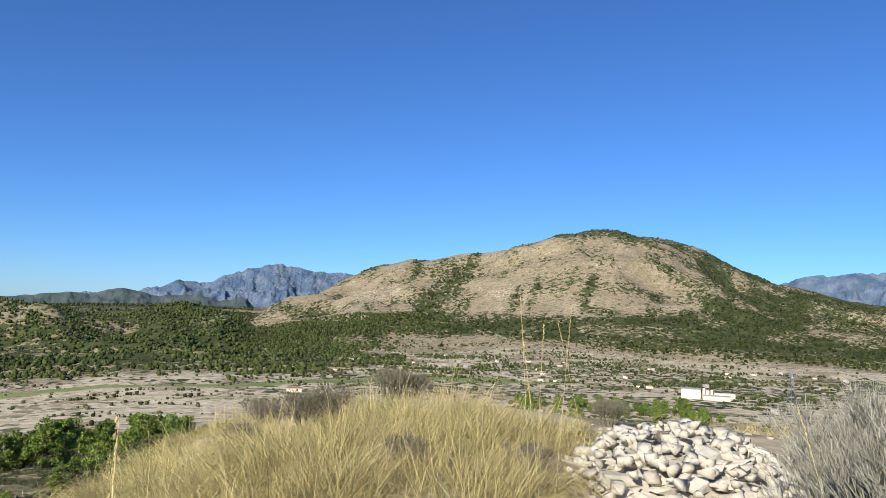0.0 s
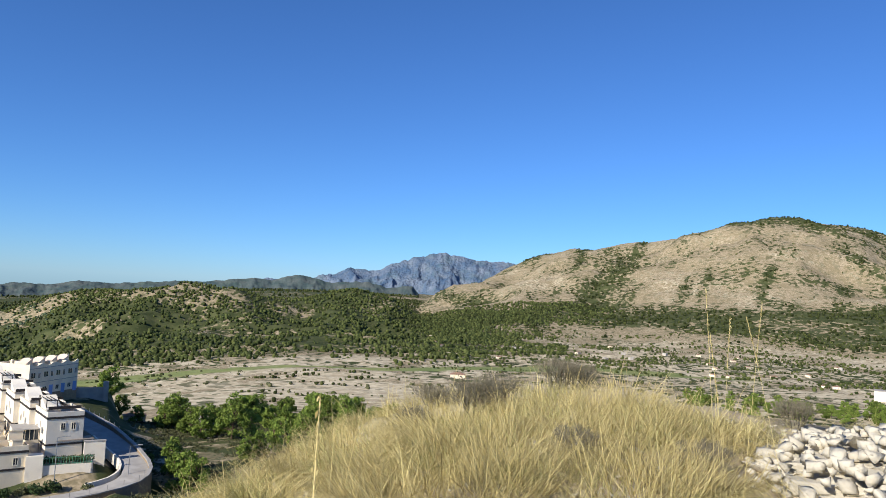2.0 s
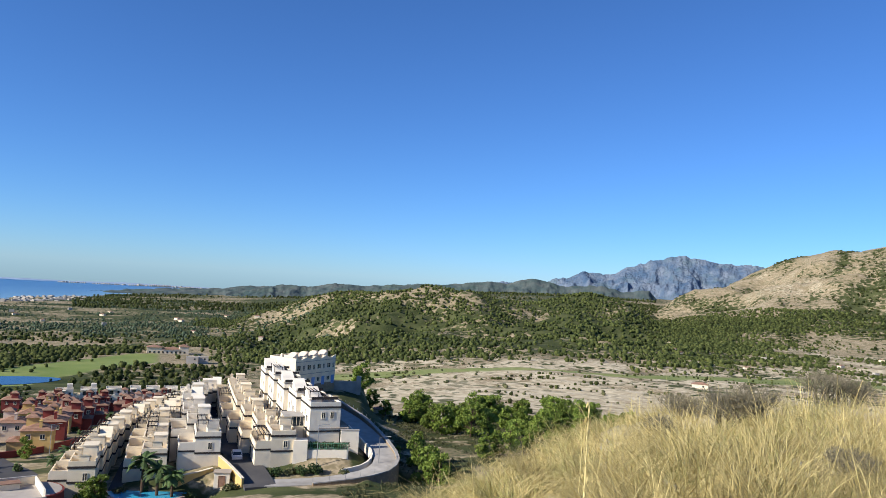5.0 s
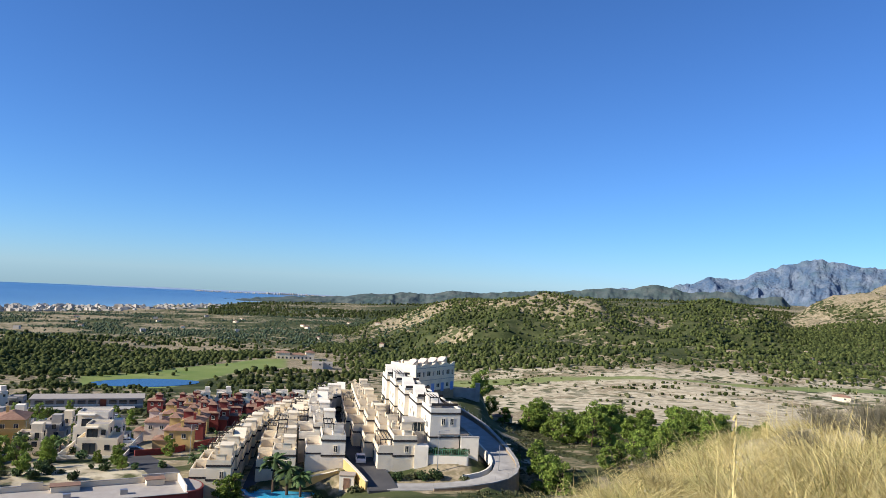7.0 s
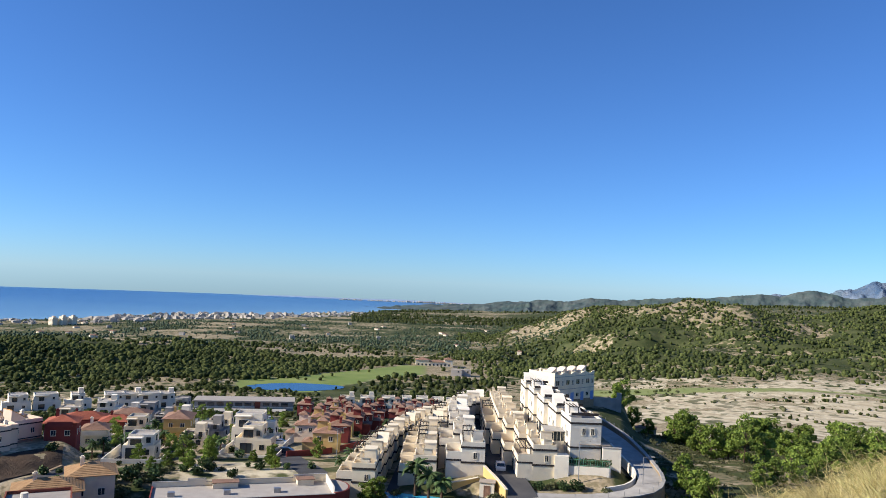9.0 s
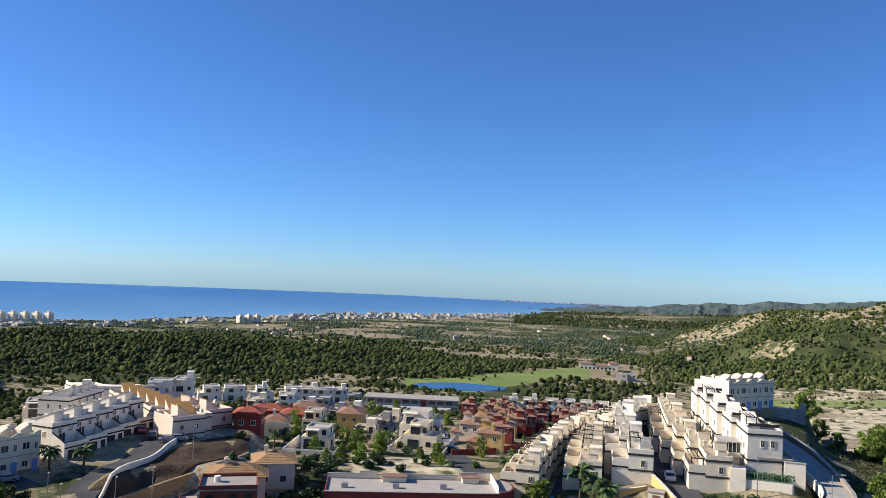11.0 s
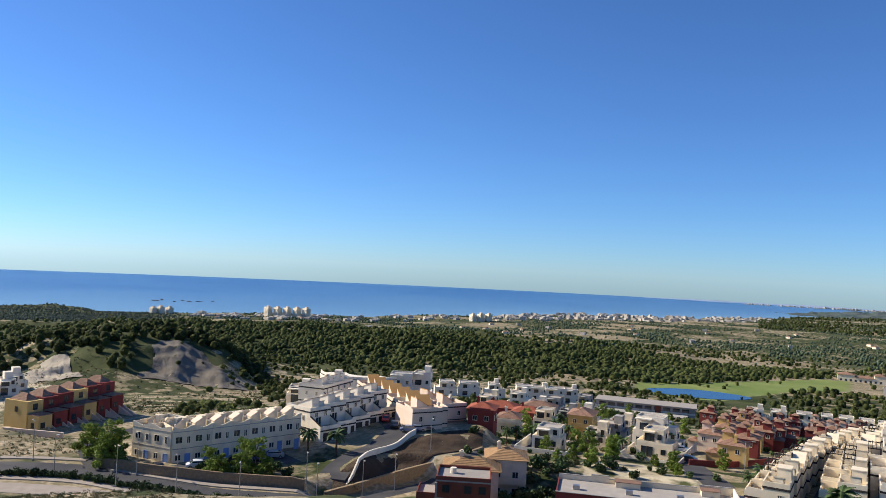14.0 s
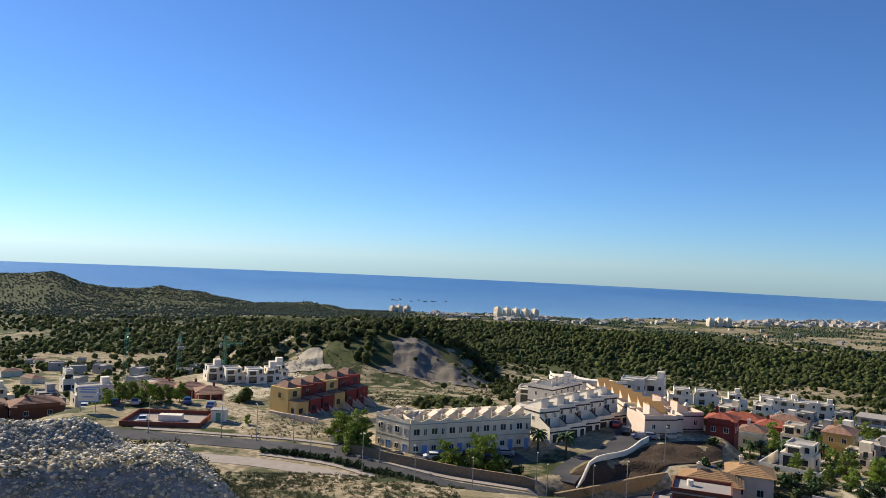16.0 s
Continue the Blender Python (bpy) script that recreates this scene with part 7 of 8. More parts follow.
wood("verge_scrub", "olive scrub and dry weeds on the verge below the road", 2600, 94, 122, 62, 122, lambda a, r, x, y: np.clip(0.55 + fbm(x, y, 12, 3, 237) * 2.4, 0.05, 1) * (1 - edge(r, 55, 59.5, 0.5)) * (np.abs(r - np.interp(a, (92, 96, 100, 104, 110, 116), (115, 118, 125, 133.5, 142, 148))) > 3.5), 19, 0.15, 0.55, 40, SCRUB, 1.1, "scrub", 0.5)
wood("bank_grass", "straw-coloured tufts along the dirt path", 240, 100, 129, 53, 62, lambda a, r, x, y: np.clip(0.5 + fbm(x, y, 8, 3, 229) * 2, 0, 1), 15, 0.12, 0.26, 60, STRAW, 2.2, "grass", 0.4)

# hedges and trees in rows along the field terraces
hedge_rng = np.random.default_rng(61)
hx, hy = [], []
for k in range(150):
    a0, r0, span = hedge_rng.uniform(-32, 42), hedge_rng.uniform(245, 1000), hedge_rng.uniform(1.5, 7)
    t = np.arange(0, span, 80.0 / r0 * hedge_rng.uniform(0.8, 2.2))
    t = t[hedge_rng.uniform(0, 1, len(t)) < 0.75]
    qx, qy = polar(a0 + t, r0 + np.sin(t * 0.9 + k) * 5 + hedge_rng.normal(0, 1.2, len(t)))
    hx.append(qx)
    hy.append(qy)
hx, hy = np.concatenate(hx), np.concatenate(hy)
ok = turn_of(hx, hy) < 43
hx, hy = hx[ok], hy[ok]
hw = 0.3 + 1.1 * hedge_rng.random(len(hx)) ** 1.8
tuft_trees("field_hedges", "dark hedges and small trees along the field terraces", hx, hy, hw, hw * hedge_rng.uniform(1.2, 1.9, len(hx)), PINEFAR, 7, 62, "hedge")

# near pines and garden trees
pines = [make_pine(k, *s) for k, s in ((11, (8.0, 3.2)), (12, (7.0, 3.0)), (13, (9.0, 3.6)), (14, (6.0, 2.8)))]
g = random.Random(5)


def set_pine(k, a, r, size=1.0):
    x, y = polar(a, r)
    m = pose(x, y, ground_at(x, y), 0, 0, g.uniform(0, 360)) @ Matrix.Scale(size, 4)
    if k in used_pine:
        o = copy_thing(pines[k], m)
    else:
        o = pines[k]
        o.matrix_basis = m
        used_pine.add(k)
    o.scale = (size, size, size)


used_pine = set()
for k in range(58):
    a = g.uniform(15.5, 32.0)
    r = 180 + g.random() * 50
    set_pine(k % 4, a, r, g.uniform(0.75, 1.1))
for a, r, s in ((30.1, 134, 1.05), (29.3, 131, 0.85), (30.9, 139, 0.9), (26.0, 150, 0.75), (25.0, 153, 0.75), (23.9, 158, 0.8), (32.6, 143, 0.35), (35.4, 226, 0.95), (34.8, 230, 0.9), (35.9, 222, 0.8), (33.6, 224, 0.7), (22.6, 164, 0.8),
                (94.6, 137.5, 0.75), (93.2, 137, 0.7), (92.0, 140, 0.8), (92.9, 143, 0.7), (91.3, 137, 0.55), (95.4, 140, 0.6), (102.0, 151, 0.9), (103.0, 153, 0.9), (101.4, 147.5, 0.7), (102.4, 148, 0.8), (101.9, 155, 0.8), (103.6, 157, 0.7),
                (119.8, 196, 0.7), (119.0, 199, 0.72), (118.2, 202, 0.7), (117.4, 197, 0.65), (116.6, 199, 0.75), (115.8, 196, 0.62), (115.0, 199, 0.7), (120.6, 205, 0.6), (110.2, 172, 0.3),
                (-10.5, 430, 0.9), (-12, 420, 1.0), (-13.5, 415, 1.0), (-9.0, 445, 0.9), (-15, 410, 0.9), (-16.5, 405, 0.9), (-8, 440, 0.8), (-11, 450, 1.0), (-20.5, 420, 0.8), (-23.5, 380, 0.7), (-6, 450, 0.8), (-14, 400, 0.9), (-12.8, 440, 1.0), (-15.8, 430, 0.8), (-18.5, 405, 0.7),
                (53.5, 124, 0.85), (54.6, 127, 0.7), (68.3, 172, 0.7), (67.2, 152, 0.6), (58.0, 170, 0.55), (65.8, 168, 0.6), (66.6, 190, 0.5), (61.0, 152, 0.45), (70.5, 168, 0.5), (59.2, 214, 0.8), (57.8, 226, 0.7)):
    set_pine(g.randint(0, 3), a, r, s)
for k in range(34):
    set_pine(k % 4, g.uniform(-20, -6), g.uniform(385, 460), g.uniform(0.8, 1.25))
for k in range(48):
    set_pine(k % 4, g.uniform(60.5, 77), g.uniform(150, 340), g.uniform(0.35, 0.7))
palm0 = None
for a, r, s in ((49.6, 124, 1.0), (48.6, 123, 0.9), (50.6, 126, 1.1), (86.3, 153, 0.95), (88.4, 156, 0.9), (96.6, 178, 0.9), (94.4, 182, 1.0), (91.8, 178, 1.0), (90.6, 188, 1.0), (97.9, 186, 0.8), (71.3, 186, 0.8), (70.0, 200, 0.9), (55.5, 150, 0.7), (56.3, 146, 0.6), (73.5, 176, 0.7), (72.8, 182, 0.7), (74.5, 290, 0.9), (56.0, 232, 0.7), (53.0, 246, 0.7), (65.0, 178, 0.7), (67.4, 184, 0.8), (68.9, 196, 0.7), (62.2, 178, 0.6), (66.3, 226, 0.8), (63.2, 215, 0.7), (69.6, 232, 0.8), (71.0, 252, 0.8)):
    x, y = polar(a, r)
    m = pose(x, y, ground_at(x, y), 0, 0, g.uniform(0, 360))
    palm0 = copy_thing(palm0, m) if palm0 else make_palm(3, 4.6, m)
    palm0.scale = (s, s, s)
bushes = [make_bush("garden_bush", "rounded dark green garden bush", 31, 1.3, 1.3, HEDGE, 320, 0.24, None, "garden bushes"), make_bush("garden_bush", "light green bush in a garden", 32, 1.0, 1.1, PALM, 280, 0.22, None, "garden bushes"), make_bush("garden_bush", "sprawling olive-green bush by a wall", 33, 1.6, 1.0, SCRUB, 320, 0.24, None, "garden bushes")]
first = set()
spots = [(a, 133 + 6 * math.sin(a * 9), 1.0) for a in np.arange(36.2, 43.0, 0.42)] + [(a, 124.5 + 3 * math.sin(a * 5), 0.9) for a in np.arange(44.8, 57, 0.8)] + [(a, 140 + 12 * math.sin(a * 7), 1.0) for a in np.arange(58, 70, 0.6)]
spots += [(a, 170 + 45 * math.sin(a * 13), 1.2) for a in np.arange(60.5, 77, 0.22)] + [(a, 136 + 9 * math.sin(a * 11), 1.5) for a in np.arange(69, 74.5, 0.22)]
spots += [(a, 150 + 14 * math.sin(a * 5), 0.8) for a in np.arange(62, 76, 0.9)] + [(a, 205 + 22 * math.sin(a * 5), 1.1) for a in np.arange(62, 76, 0.8)] + [(a, 300 + 40 * math.sin(a * 6), 1.5) for a in np.arange(45, 78, 0.7)] + [(a, 230 + 30 * math.sin(a * 11), 1.2) for a in np.arange(47, 60, 0.6)]
spots += [(a, 140.5 + 2.5 * math.sin(a * 8), 1.1) for a in np.arange(90, 97, 0.5)] + [(a, np.interp(a, (88, 92, 96, 100), (120.6, 122.9, 126.4, 133.2)), 0.85) for a in np.arange(88.5, 100, 0.3)] + [(a, np.interp(a, (100, 104, 109), (132.6, 141.6, 148.4)), 0.8) for a in np.arange(100, 109, 0.3)] + [(a, 176 + 5 * math.sin(a * 6), 1.1) for a in np.arange(88, 99, 0.6)] + [(84.7, 141, 1.0), (85.1, 138, 1.2)]
for k, (a, r, s) in enumerate(spots):
    if k % 4 == 3 and not 88 < a < 109:
        continue
    a = a + g.uniform(-0.2, 0.2)
    x, y = polar(a, r)
    m = pose(x, y, ground_at(x, y), 0, 0, g.uniform(0, 360))
    j = 0 if 88.4 < a < 109.5 and r < 150 else g.randint(0, 2)
    if j in first:
        o = copy_thing(bushes[j], m)
    else:
        o = bushes[j]
        o.matrix_basis = m
        first.add(j)
    s *= g.uniform(0.8, 1.3)
    o.scale = (s, s, s)


def far_house(m, w, d, h, tiled, label, group):
    ob = thing("far_house", label, "house", m, group)
    part("wall", Shape().box(-w / 2, -d / 2, -3, w / 2, d / 2, h), TOWNWALL if not tiled else CREAM, ob)
    part("roof", hip_roof(-w / 2, -d / 2, w / 2, d / 2, h, 1.6, 0.4, 2) if tiled else ring(Shape(), -w / 2, -d / 2, w / 2, d / 2, h, h + 0.6, 0.3), TILE if tiled else TOWNWALL, ob)
    for x in (() if h > 7 else (w * 0.2,)):
        part("window", Shape().box(x - 0.7, -d / 2 - 0.05, h - 2.0, x + 0.7, -d / 2, h - 0.7), GLASS, ob)
    return ob


far = [far_house(None, 10, 8, 5.5, False, "small white flat-roofed house among trees", "far houses"), far_house(None, 12, 8, 4.0, True, "small cream house with a tiled roof among trees", "far houses")]
first = set()


def set_far(k, a, r, turn, lift=0.0):
    x, y = polar(a, r)
    z = ground_at(x, y)
    if z < -EYE_TO_SEA + 0.5:
        return
    m = pose(x, y, z + lift, 0, 0, turn)
    if k in first:
        o = copy_thing(far[k], m)
    else:
        o = far[k]
        o.matrix_basis = m
        first.add(k)
    s = 0.5 if 25 < a < 36 and r < 240 else 1.0 if 46 < a < 49 and r < 700 else 0.48 if 500 < r < 1000 else 0.8
    o.scale = (s, s, s)


def town_blocks(name, label, spots, material):
    """Many far blocks of a town as one mesh: flat-roofed boxes, each with a stepped top."""
    s = Shape()
    for x, y, z, turn, w, d, h in spots:
        c, e = math.cos(turn), math.sin(turn)
        for kw, z0, z1 in ((1.0, -3.0, h), (0.45, h, h * 1.18 + 0.6)):
            i = len(s.v)
            q = [(x + c * u * w * kw / 2 - e * v * d * kw / 2, y + e * u * w * kw / 2 + c * v * d * kw / 2) for u, v in ((-1, -1), (1, -1), (1, 1), (-1, 1))]
            s.v += [(*p, z + z0) for p in q] + [(*p, z + z1) for p in q]
            s.f += [(i + 4, i + 5, i + 6, i + 7)] + [(i + j, i + (j + 1) % 4, i + 4 + (j + 1) % 4, i + 4 + j) for j in range(4)]
    thing(name, label, "town", kind="stuff", data=s.mesh(name, material))


spots = []
for k in range(520):  # along the coast
    a = g.uniform(55, 74) if k % 5 else g.uniform(74, 97)
    r = np.interp(a, COAST_TURN, COAST_FAR) * (1.0 - 0.17 * g.random() ** 1.3 if a < 74 else g.uniform(0.8, 0.97))
    x, y = polar(a, r)
    z = ground_at(x, y)
    if z > -EYE_TO_SEA + 0.5:
        spots.append((x, y, z, g.uniform(0, 3), g.uniform(7, 20), g.uniform(8, 14), g.choice((3, 3, 4, 5, 6, 9)) if 60 < a < 73 else g.uniform(2.5, 5)))
town_blocks("coastal_town", "pale blocks of a coastal town along the shore", spots, TOWNWALL)
works = thing("factory", "white works building with a low shed and tanks", "building", pose(*polar(-19.2, 610), ground_at(*polar(-19.2, 610)) - 0.2, 0, 0, -18))
part("hall", Shape().box(-15, 0, -3, -1, 12, 7.0), WHITE, works)
part("hall_roof", Shape().box(-15.2, -0.2, 7.0, -0.8, 12.2, 7.4), CONCRETE, works)
for x, h, w in ((0.5, 8.0, 2.0), (3.2, 6.5, 2.4), (6.2, 7.2, 1.8)):
    part("tank", Shape().tube((x + 1, 4, -2), (x + 1, 4, h), w * 0.55, w * 0.55, 14), WHITE, works)
part("shed", Shape().box(1, -6, -3, 20, 2, 3.4), CREAM, works)
part("shed_roof", Shape().box(0.7, -6.3, 3.4, 20.3, 2.3, 3.65), ROOFGRAVEL, works)
part("annex", Shape().box(9, 5, -3, 24, 12, 4.6), WHITE, works)
town_blocks("bay_city", "far white high-rise city across the bay", [(*polar(a, 4630), -EYE_TO_SEA - 1, radians(a - 50), g.uniform(6, 14), 12, g.uniform(2, 7) * (1.5 if 49 < a < 52 else 1)) for a in (g.uniform(46.5, 57) for k in range(150))], TOWNWALL)
for k in range(46):  # over the plain
    set_far(g.choice((0, 1, 1)), g.uniform(42, 98), g.uniform(1050, 1850), g.uniform(0, 360))
for k in range(26):  # towards the headland
    set_far(g.choice((0, 0, 0, 1)), g.uniform(111, 129), g.uniform(300, 620), g.uniform(0, 360))
for k in range(34):  # in the valley, at the mountain's foot
    set_far(g.choice((0, 1, 1)), g.uniform(-30, 14), g.uniform(720, 980), g.uniform(0, 360))
for a, r, k in ((29.1, 208, 0), (28.3, 213, 0), (33.8, 236, 1), (-15.6, 690, 1), (-14.9, 694, 1), (10.7, 500, 1), (47.9, 690, 0), (47.2, 695, 0), (-24, 520, 0)):
    set_far(k, a, r, a)


for k in range(7):
    x, y = polar(96.0 + k * 0.62 + g.uniform(-0.2, 0.2), 2240 + g.uniform(-40, 40))
    thing("reef_rock", "low dark reef rock standing out of the sea", "rock", pose(x, y, -EYE_TO_SEA, 0, 0, g.uniform(0, 60)) @ Matrix.Diagonal((g.uniform(18, 40), 10, 5, 1)), "reef in the bay", data=stone_mesh(k + 70, "reef_rock", DARKBAND))


def tower_block(a, r, w, h, n, label):
    ob = thing("tower_block", label, "apartment building", pose(*polar(a, r), ground_at(*polar(a, r)), 0, 0, a - 58), "tower blocks by the sea")
    part("wall", Shape().box(-w / 2, 0, -3, w / 2, 10, h), CREAM, ob)
    part("roof_room", Shape().box(-w / 5, 3, h, w / 5, 8, h + 3), PEACH, ob)
    for k in range(n):
        part("balcony_band", Shape().box(-w / 2 + 0.6, -0.9, 2 + (h - 3) * k / n, w / 2 - 0.6, 0, 3.1 + (h - 3) * k / n), WHITE, ob)


for a in (89.2, 89.9, 90.6, 91.3, 92.0):
    tower_block(a, 1610 + (a - 90) * 12, 17, 21, 7, "pale apartment tower by the sea")
for a, h in ((75.4, 17), (76.0, 17), (76.6, 15), (98.9, 13), (99.5, 14), (100.0, 12)):
    tower_block(a, 1640, 14, h, 5, "small apartment tower near the shore")


club = thing("clubhouse", "pale golf clubhouse with pink tiled roofs and arcades", "building", pose(*polar(51.0, 790), ground_at(*polar(49.6, 790)) - 0.3, 0, 0, 52))
for x, w, d, h in ((0, 14, 12, 6.5), (14, 16, 10, 4.6), (30, 9, 11, 7.5)):
    part("wall", Shape().box(x, 0, -3, x + w, d, h), CREAM, club)
    part("roof", hip_roof(x, 0, x + w, d, h, 2.0, 0.6, 4), TILE, club)
for x in range(2, 38, 4):
    part("window", Shape().box(x, -0.06, 0.8, x + 1.8, 0, 2.8), GLASS, club)


def pylon(a, r, tall):
    x, y = polar(a, r)
    ob = thing("power_pylon", "grey lattice power pylon in the valley", "pylon", pose(x, y, ground_at(x, y), 0, 0, 20))
    s = Shape()
    for k in range(8):
        z0, z1 = tall * k / 8, tall * (k + 1) / 8
        h0, h1 = 2.6 * (1 - 0.88 * k / 8), 2.6 * (1 - 0.88 * (k + 1) / 8)
        q = ((-1, -1), (1, -1), (1, 1), (-1, 1))
        for j in range(4):
            n = (j + 1) % 4
            s.tube((q[j][0] * h0, q[j][1] * h0, z0), (q[j][0] * h1, q[j][1] * h1, z1), 0.12, 0.12, 4)
            s.tube((q[j][0] * h0, q[j][1] * h0, z0), (q[n][0] * h1, q[n][1] * h1, z1), 0.07, 0.07, 3)
    part("mast", s, METAL, ob)
    for z in (0.7, 0.82, 0.94):
        part("cross_arm", Shape().tube((-4.2, 0, tall * z), (4.2, 0, tall * z), 0.13, 0.13, 4).tube((-4.2, 0, tall * z), (0, 0, tall * z + 1.2), 0.08, 0.08, 3).tube((4.2, 0, tall * z), (0, 0, tall * z + 1.2), 0.08, 0.08, 3), METAL, ob)


pylon(-25.0, 640, 25)

# ---- the hilltop: stones, tussocks, dry bushes, stalks ----
tussocks = [make_tussock(k, t, s, n, mat, lab) for k, t, s, n, mat, lab in (
    (41, 0.5, 1.35, 760, STRAW, "straw-yellow esparto tussock with arching blades"), (42, 0.57, 1.25, 740, STRAW, "tall straw-yellow esparto tussock on the hill"),
    (43, 0.42, 1.45, 660, STRAWGREEN, "yellow-green esparto tussock, half dry"), (44, 0.36, 1.35, 560, STRAWGREEN, "low greenish tussock among stones"))]
BUSHES = ((51, 3.4, 13.4, 0.75, 0.5), (52, 9.4, 11.4, 0.8, 0.35), (53, 8.0, 11.8, 0.75, 0.4), (59, 1.9, 13.6, 0.62, 0.4), (54, 13.8, 11.2, 0.5, 0.35), (57, -12.5, 13.0, 0.6, 0.35), (58, 2.2, 8.4, 0.4, 0.3), (75, -6.5, 8.8, 0.4, 0.4), (76, 12.5, 13.0, 0.6, 0.4))
bush_spots = [polar(a, r) for _, a, r, _, _ in BUSHES]
first = set()
g = random.Random(9)
places = []
for k in range(9000):
    a = g.uniform(-40, 44)
    r = math.sqrt(g.uniform(4.6 ** 2, 17.0 ** 2))
    x, y = polar(a, r)
    bare = float(vnoise(np.array([x]), np.array([y]), 1.5, 301)[0])
    if bare < (0.43 if a < 8 else 0.24) or (-26.0 < a < -10.0 and 6.5 < r < 11.6) or (a < -20 and r < 8.3) or (a < -22 and r > 11 and bare < 0.5) or any((x - p) ** 2 + (y - q) ** 2 < 0.3 for p, q in bush_spots):
        continue
    if any((x - p[0]) ** 2 + (y - p[1]) ** 2 < (0.42 if r > 7 else 0.34) ** 2 for p in places):
        continue
    places.append((x, y, r, a))
    if len(places) >= 760:
        break
places.sort(key=lambda p: p[2])
rest = {0: [], 2: []}
for n, (x, y, r, a) in enumerate(places):
    j = g.choice((0, 0, 1, 1, 2, 3))
    s = g.uniform(0.75, 1.45)
    m = pose(x, y, ground_at(x, y), g.uniform(-12, 12), g.uniform(-12, 12), g.uniform(0, 360))
    if n >= 170:
        j = 0 if j < 2 else 2
        me = [c for c in tussocks[j].children if c.name.startswith("tuft")][0].data
        v = np.empty(len(me.vertices) * 3)
        me.vertices.foreach_get("co", v)
        v = v.reshape(-1, 8, 3)[n % 2::2].reshape(-1)
        q = np.array((m @ Matrix.Scale(s, 4)))
        rest[j].append(v.reshape(-1, 3) @ q[:3, :3].T + q[:3, 3])
        continue
    if j in first:
        o = copy_thing(tussocks[j], m)
    else:
        o = tussocks[j]
        o.matrix_basis = m
        first.add(j)
    o.scale = (s, s, s)
for j, mat, lab in ((0, STRAW, "further straw-yellow tussocks over the brow"), (2, STRAWGREEN, "further yellow-green tussocks over the brow")):
    v = np.concatenate(rest[j])
    k = np.arange(len(v) // 8)[:, None] * 8
    f = np.concatenate([k + np.array([[2 * i, 2 * i + 1, 2 * i + 3, 2 * i + 2]]) for i in range(3)], 1).reshape(-1, 4)
    thing("tussock_field", lab, "grass", kind="stuff", data=array_mesh("tussock_field", v, f, mat))
for seed, a, r, tall, wide in BUSHES:
    x, y = polar(a, r)
    make_dry_bush(seed, tall * 0.85, wide * 0.8, 3, TWIG, "dark grey dead bush with bare twigs" if tall > 0.7 else "low grey dry bush among straw", pose(x, y, ground_at(x, y) + 0.05))
for seed, a, r, tall in ((60, -30.2, 5.4, 1.45), (61, -33.5, 5.0, 1.5), (62, -28.6, 5.9, 1.2), (63, -31.0, 4.4, 1.05), (64, -36.0, 5.8, 1.6), (65, -27.8, 4.8, 0.85)):
    x, y = polar(a, r)
    make_dry_bush(seed, tall, 0.5, 4, PALETWIG, "large pale grey dead bush with dense fine twigs", pose(x, y, ground_at(x, y)), 6, 0.3, 0.26)


def stalk(a, r, tall, lean_x, lean_y, thick, head, label):
    x, y = polar(a, r)
    ob = thing("grass_stalk", label, "grass", pose(x, y, ground_at(x, y)), "dry stalks near the camera")
    s, p, d = Shape(), Vector((0, 0, -0.05)), Vector((lean_x, lean_y, 1)).normalized()
    for k in range(8):
        q = p + d * tall / 8
        s.tube(p, q, thick * (1 - 0.08 * k), thick * (0.92 - 0.08 * k), 5)
        p, d = q, (d + Vector((lean_x, lean_y, -0.02)) * 0.05).normalized()
    part("stem", s, STRAW, ob)
    if head:
        gg = np.random.default_rng(int(a * 10) % 97)
        t = np.linspace(0, 1, 60)
        base = np.array(p) - np.array(d) * head
        c = base + np.array(d) * head * t[:, None] + gg.normal(0, thick * 0.9, (60, 3))
        u = np.array(d) * 0.011 + gg.normal(0, 0.003, (60, 3))
        w = gg.normal(0, thick * 0.6, (60, 3))
        v = np.stack([c - u, c + w, c + u, c - w], 1).reshape(-1, 3)
        part("seed_head", array_mesh("seed_head", v, np.arange(240).reshape(-1, 4), STRAW), None, ob)


stalk(20.1, 2.75, 1.5, 0.0, 0.02, 0.0055, 0.5, "thick straw-brown grass stalk with a dense seed head")
for a, r, t, lx, ly, h in ((-7.2, 4.2, 1.75, -0.06, 0.0, 0.3), (-7.8, 4.4, 1.7, 0.05, 0.0, 0.3), (-6.8, 4.5, 1.6, 0.02, 0.02, 0.25), (-8.4, 4.0, 1.55, -0.10, 0.0, 0.3), (-28.8, 3.4, 2.05, 0.0, 0.0, 0.35), (-12.6, 4.6, 1.7, -0.18, 0.0, 0.25), (-28.2, 4.0, 1.5, -0.22, 0.0, 0.2),
                        (8.2, 6.0, 1.1, 0.22, 0.0, 0.2), (11.5, 5.5, 1.0, -0.15, 0.0, 0.2), (4.4, 6.6, 1.2, 0.2, 0.0, 0.2), (-16.5, 3.6, 1.25, -0.35, 0.0, 0.0), (-3.0, 5.5, 1.1, -0.2, 0.0, 0.2), (15.5, 6.2, 0.9, 0.12, 0.0, 0.2), (1.0, 5.0, 0.9, 0.15, 0.0, 0.2), (-20.5, 4.4, 1.2, 0.3, 0.0, 0.0)):
    stalk(a, r, t, lx, ly, 0.0016, h, "thin bleached grass stalk with a feathery head")

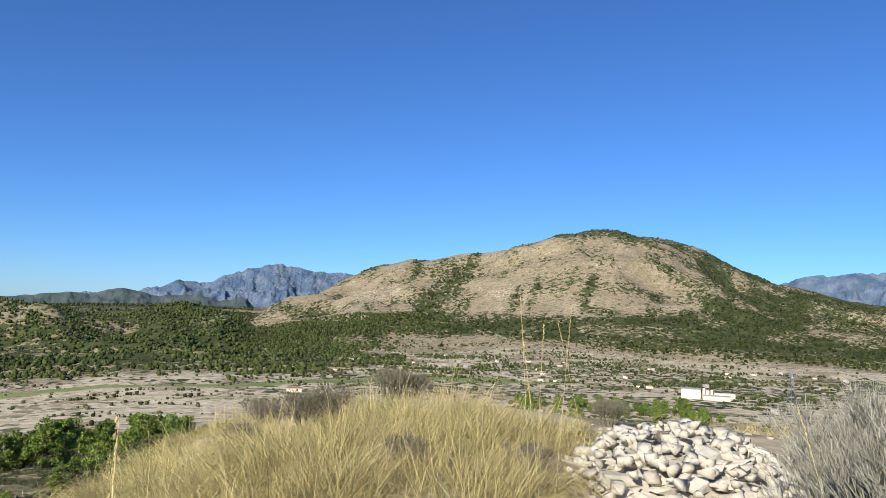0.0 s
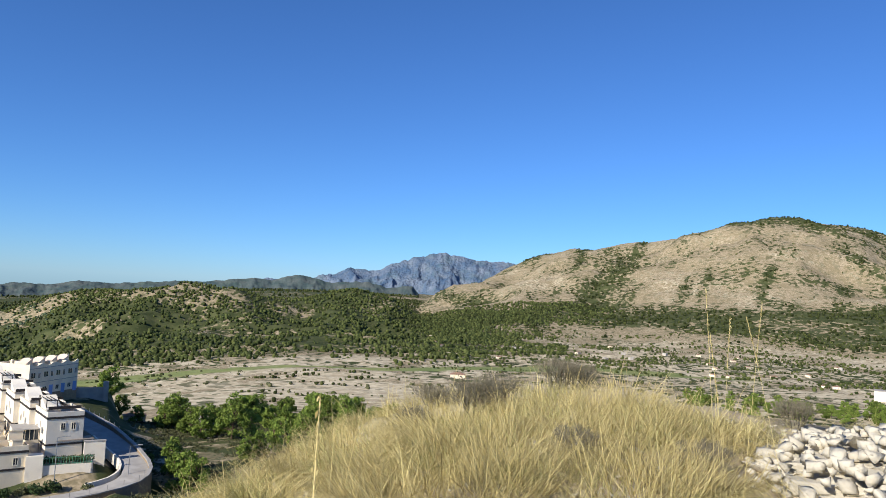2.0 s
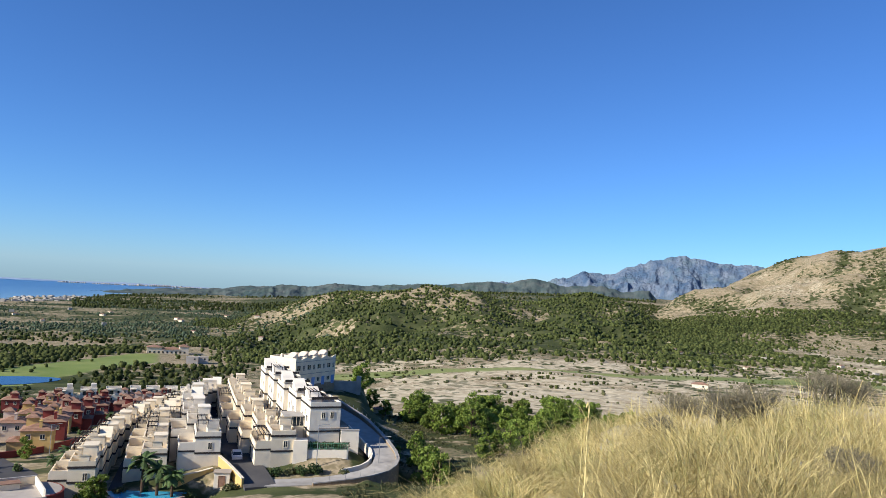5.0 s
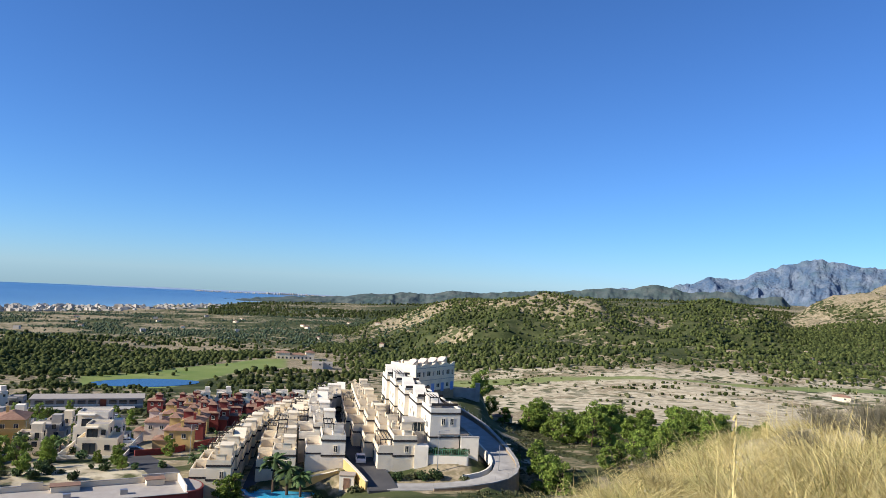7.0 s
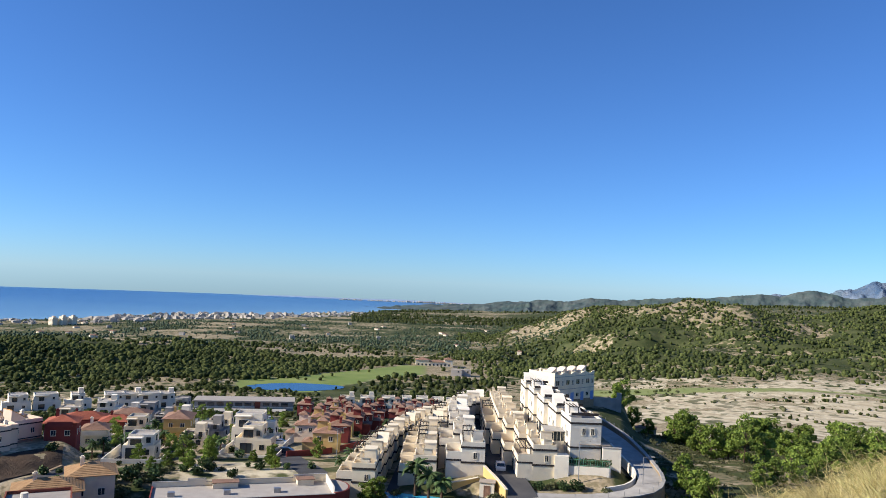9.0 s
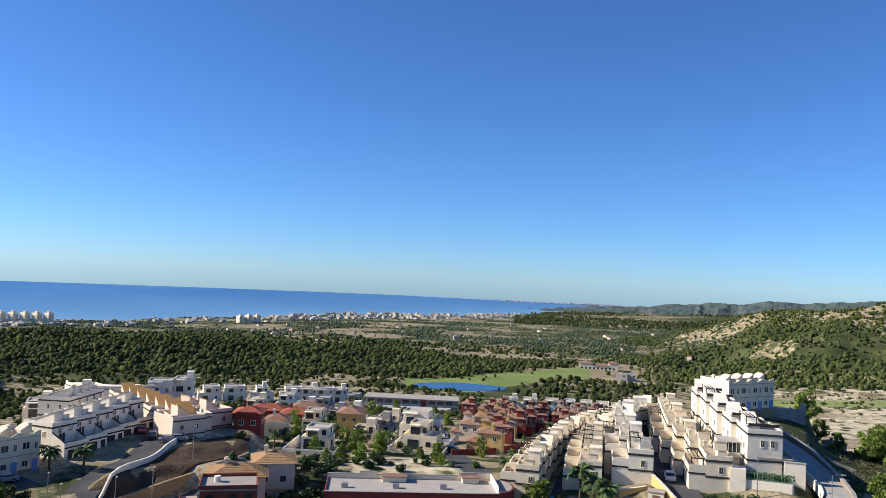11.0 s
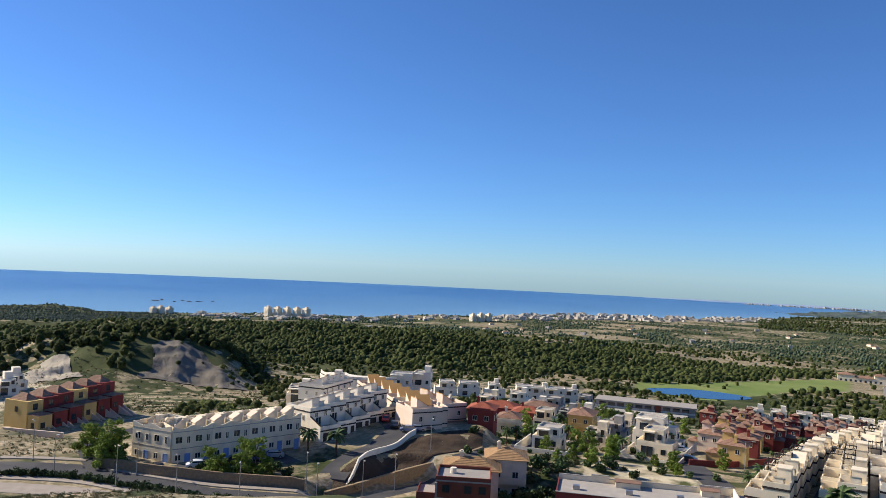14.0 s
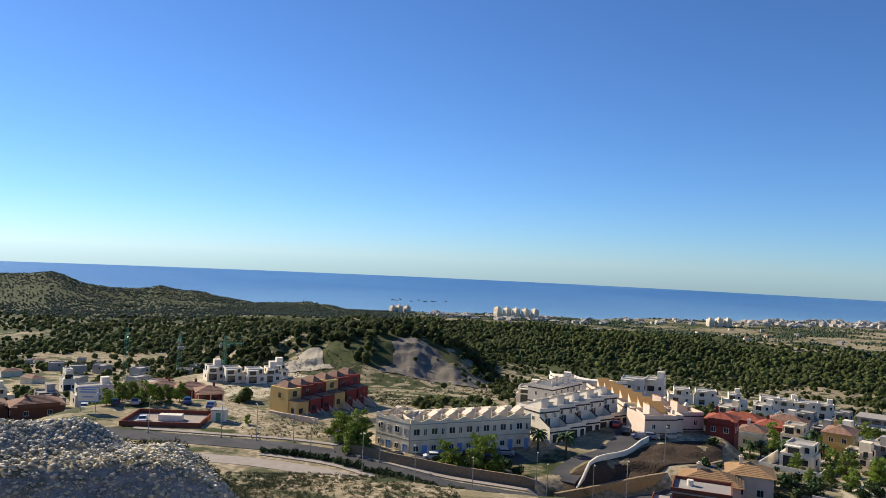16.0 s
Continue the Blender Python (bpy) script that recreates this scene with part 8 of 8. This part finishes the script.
# gravel lying on the hill
g2 = np.random.default_rng(17)
stones = [stone_mesh(k, worn=k % 3 == 0) for k in range(12)]
chips = [stone_mesh(k, worn=False) for k in range(8)]
base_v = [np.array([tuple(v.co) for v in s.vertices]) for s in chips]
base_f = [np.array([tuple(t.vertices) for t in (s.calc_loop_triangles() or s.loop_triangles)]) for s in chips]
vv, ff, off = [], [], 0
for k in range(15000):
    a, r = (g2.uniform(-40, 40), math.sqrt(g2.uniform(16, 300))) if k < 1900 else (g2.uniform(101, 131), g2.uniform(42, 64))
    x, y = polar(a, r)
    s = 0.03 + 0.11 * g2.random() ** 3 if k < 1900 else 0.10 + 0.34 * g2.random() ** 2.5
    j = k % 8
    t = g2.uniform(0, 6.28)
    rot = np.array([[math.cos(t), -math.sin(t), 0], [math.sin(t), math.cos(t), 0], [0, 0, 0.6]])
    vv.append(base_v[j] @ rot.T * s + np.array([x, y, ground_at(x, y) + s * 0.12 + (0.08 if k >= 1900 else 0)]))
    ff.append(base_f[j] + off)
    off += len(base_v[j])
thing("gravel", "loose pale limestone gravel on the hill and bank", "gravel", kind="stuff", data=array_mesh("gravel", np.concatenate(vv), np.concatenate(ff), LIMESTONE))

# the stone heap
x0, y0 = polar(-17.1, 9.6)
heap = thing("stone_heap", "heap of pale broken limestone rocks among dry grass", "stone heap", pose(x0, y0, ground_at(x0, y0) - 0.08, 0, 0, -18.2))
core = Shape()
n = 14
for k in range(5):
    f = 1 - k / 5
    core.v += [(1.28 * math.sqrt(f) * math.cos(t), 1.88 * math.sqrt(f) * math.sin(t), 0.66 * (1 - f) - 0.09) for t in np.linspace(0, 2 * math.pi, n, endpoint=False)]
for k in range(4):
    core.f += [(k * n + j, k * n + (j + 1) % n, (k + 1) * n + (j + 1) % n, (k + 1) * n + j) for j in range(n)]
core.f.append(tuple(range(4 * n, 5 * n)))
part("rubble", core, LIMESTONE, heap)
for k in range(298):
    t, q = g2.uniform(0, 2 * math.pi), math.sqrt(g2.uniform(0, 1))
    px, py = 1.32 * q * math.cos(t), 1.95 * q * math.sin(t)
    pz = 0.62 * (1 - q * q) - 0.08 + g2.uniform(-0.02, 0.03)
    s = g2.uniform(0.15, 0.30) * (1.0 if k % 6 else 1.5)
    ob = new("rock", stones[k % 12])
    ob.parent = heap
    ob.matrix_basis = pose(px, py, pz, g2.uniform(-14, 14), g2.uniform(-14, 14), g2.uniform(0, 360)) @ Matrix.Diagonal((s * g2.uniform(1.3, 1.75), s * g2.uniform(0.95, 1.3), s * g2.uniform(0.38, 0.6), 1))
vv, ff, off = [], [], 0
for k in range(420):
    t, q = g2.uniform(0, 2 * math.pi), math.sqrt(g2.uniform(0, 1))
    px, py = 1.5 * q * math.cos(t), 2.2 * q * math.sin(t)
    s, j = g2.uniform(0.07, 0.2), k % 8
    c, d = math.cos(t * 7), math.sin(t * 7)
    vv.append(base_v[j] @ np.array([[c, -d, 0], [d, c, 0], [0, 0, 0.8]]).T * s + np.array([px, py, max(0.64 * (1 - q * q * 1.05), 0) - 0.02 + g2.uniform(-0.02, 0.05)]))
    ff.append(base_f[j] + off)
    off += len(base_v[j])
tagged(part("small_stones", array_mesh("small_stones", np.concatenate(vv), np.concatenate(ff), LIMESTONE), None, heap), kind="stuff")

# the stony faces of the bank beside the road
for name, r0, r1, a0, a1, lab in (("gravel_bank", 45.0, 56.2, 103.0, 131.0, "steep grey bank of loose broken stone"), ("gravel_mound", 58.8, 63.5, 115.0, 131.0, "low grey mound of loose broken stone")):
    t, r = np.meshgrid(np.linspace(a0, a1, 190), np.linspace(r0, r1, int((r1 - r0) / 0.16)))
    x, y = polar(t, r)
    k = (r - r0) / (r1 - r0)
    ends = smooth(a0, a0 + 4, t + fbm(x, y, 3, 3, 183) * 5) * smooth(0.0, 0.12, k) * (1 - smooth(0.86, 1.0, k))
    z = land(x, y) - 0.12 + ends * (0.14 + np.abs(fbm(x, y, 0.9, 3, 181)) * 0.5)
    na = t.shape[1]
    i, j = np.meshgrid(np.arange(t.shape[0] - 1), np.arange(na - 1), indexing="ij")
    a = i * na + j
    me = array_mesh(name, np.stack([x, y, z], -1).reshape(-1, 3), np.stack([a, a + na, a + na + 1, a + 1], -1).reshape(-1, 4), GRAVELBANK)
    thing(name, lab, "bank", kind="stuff", data=me)
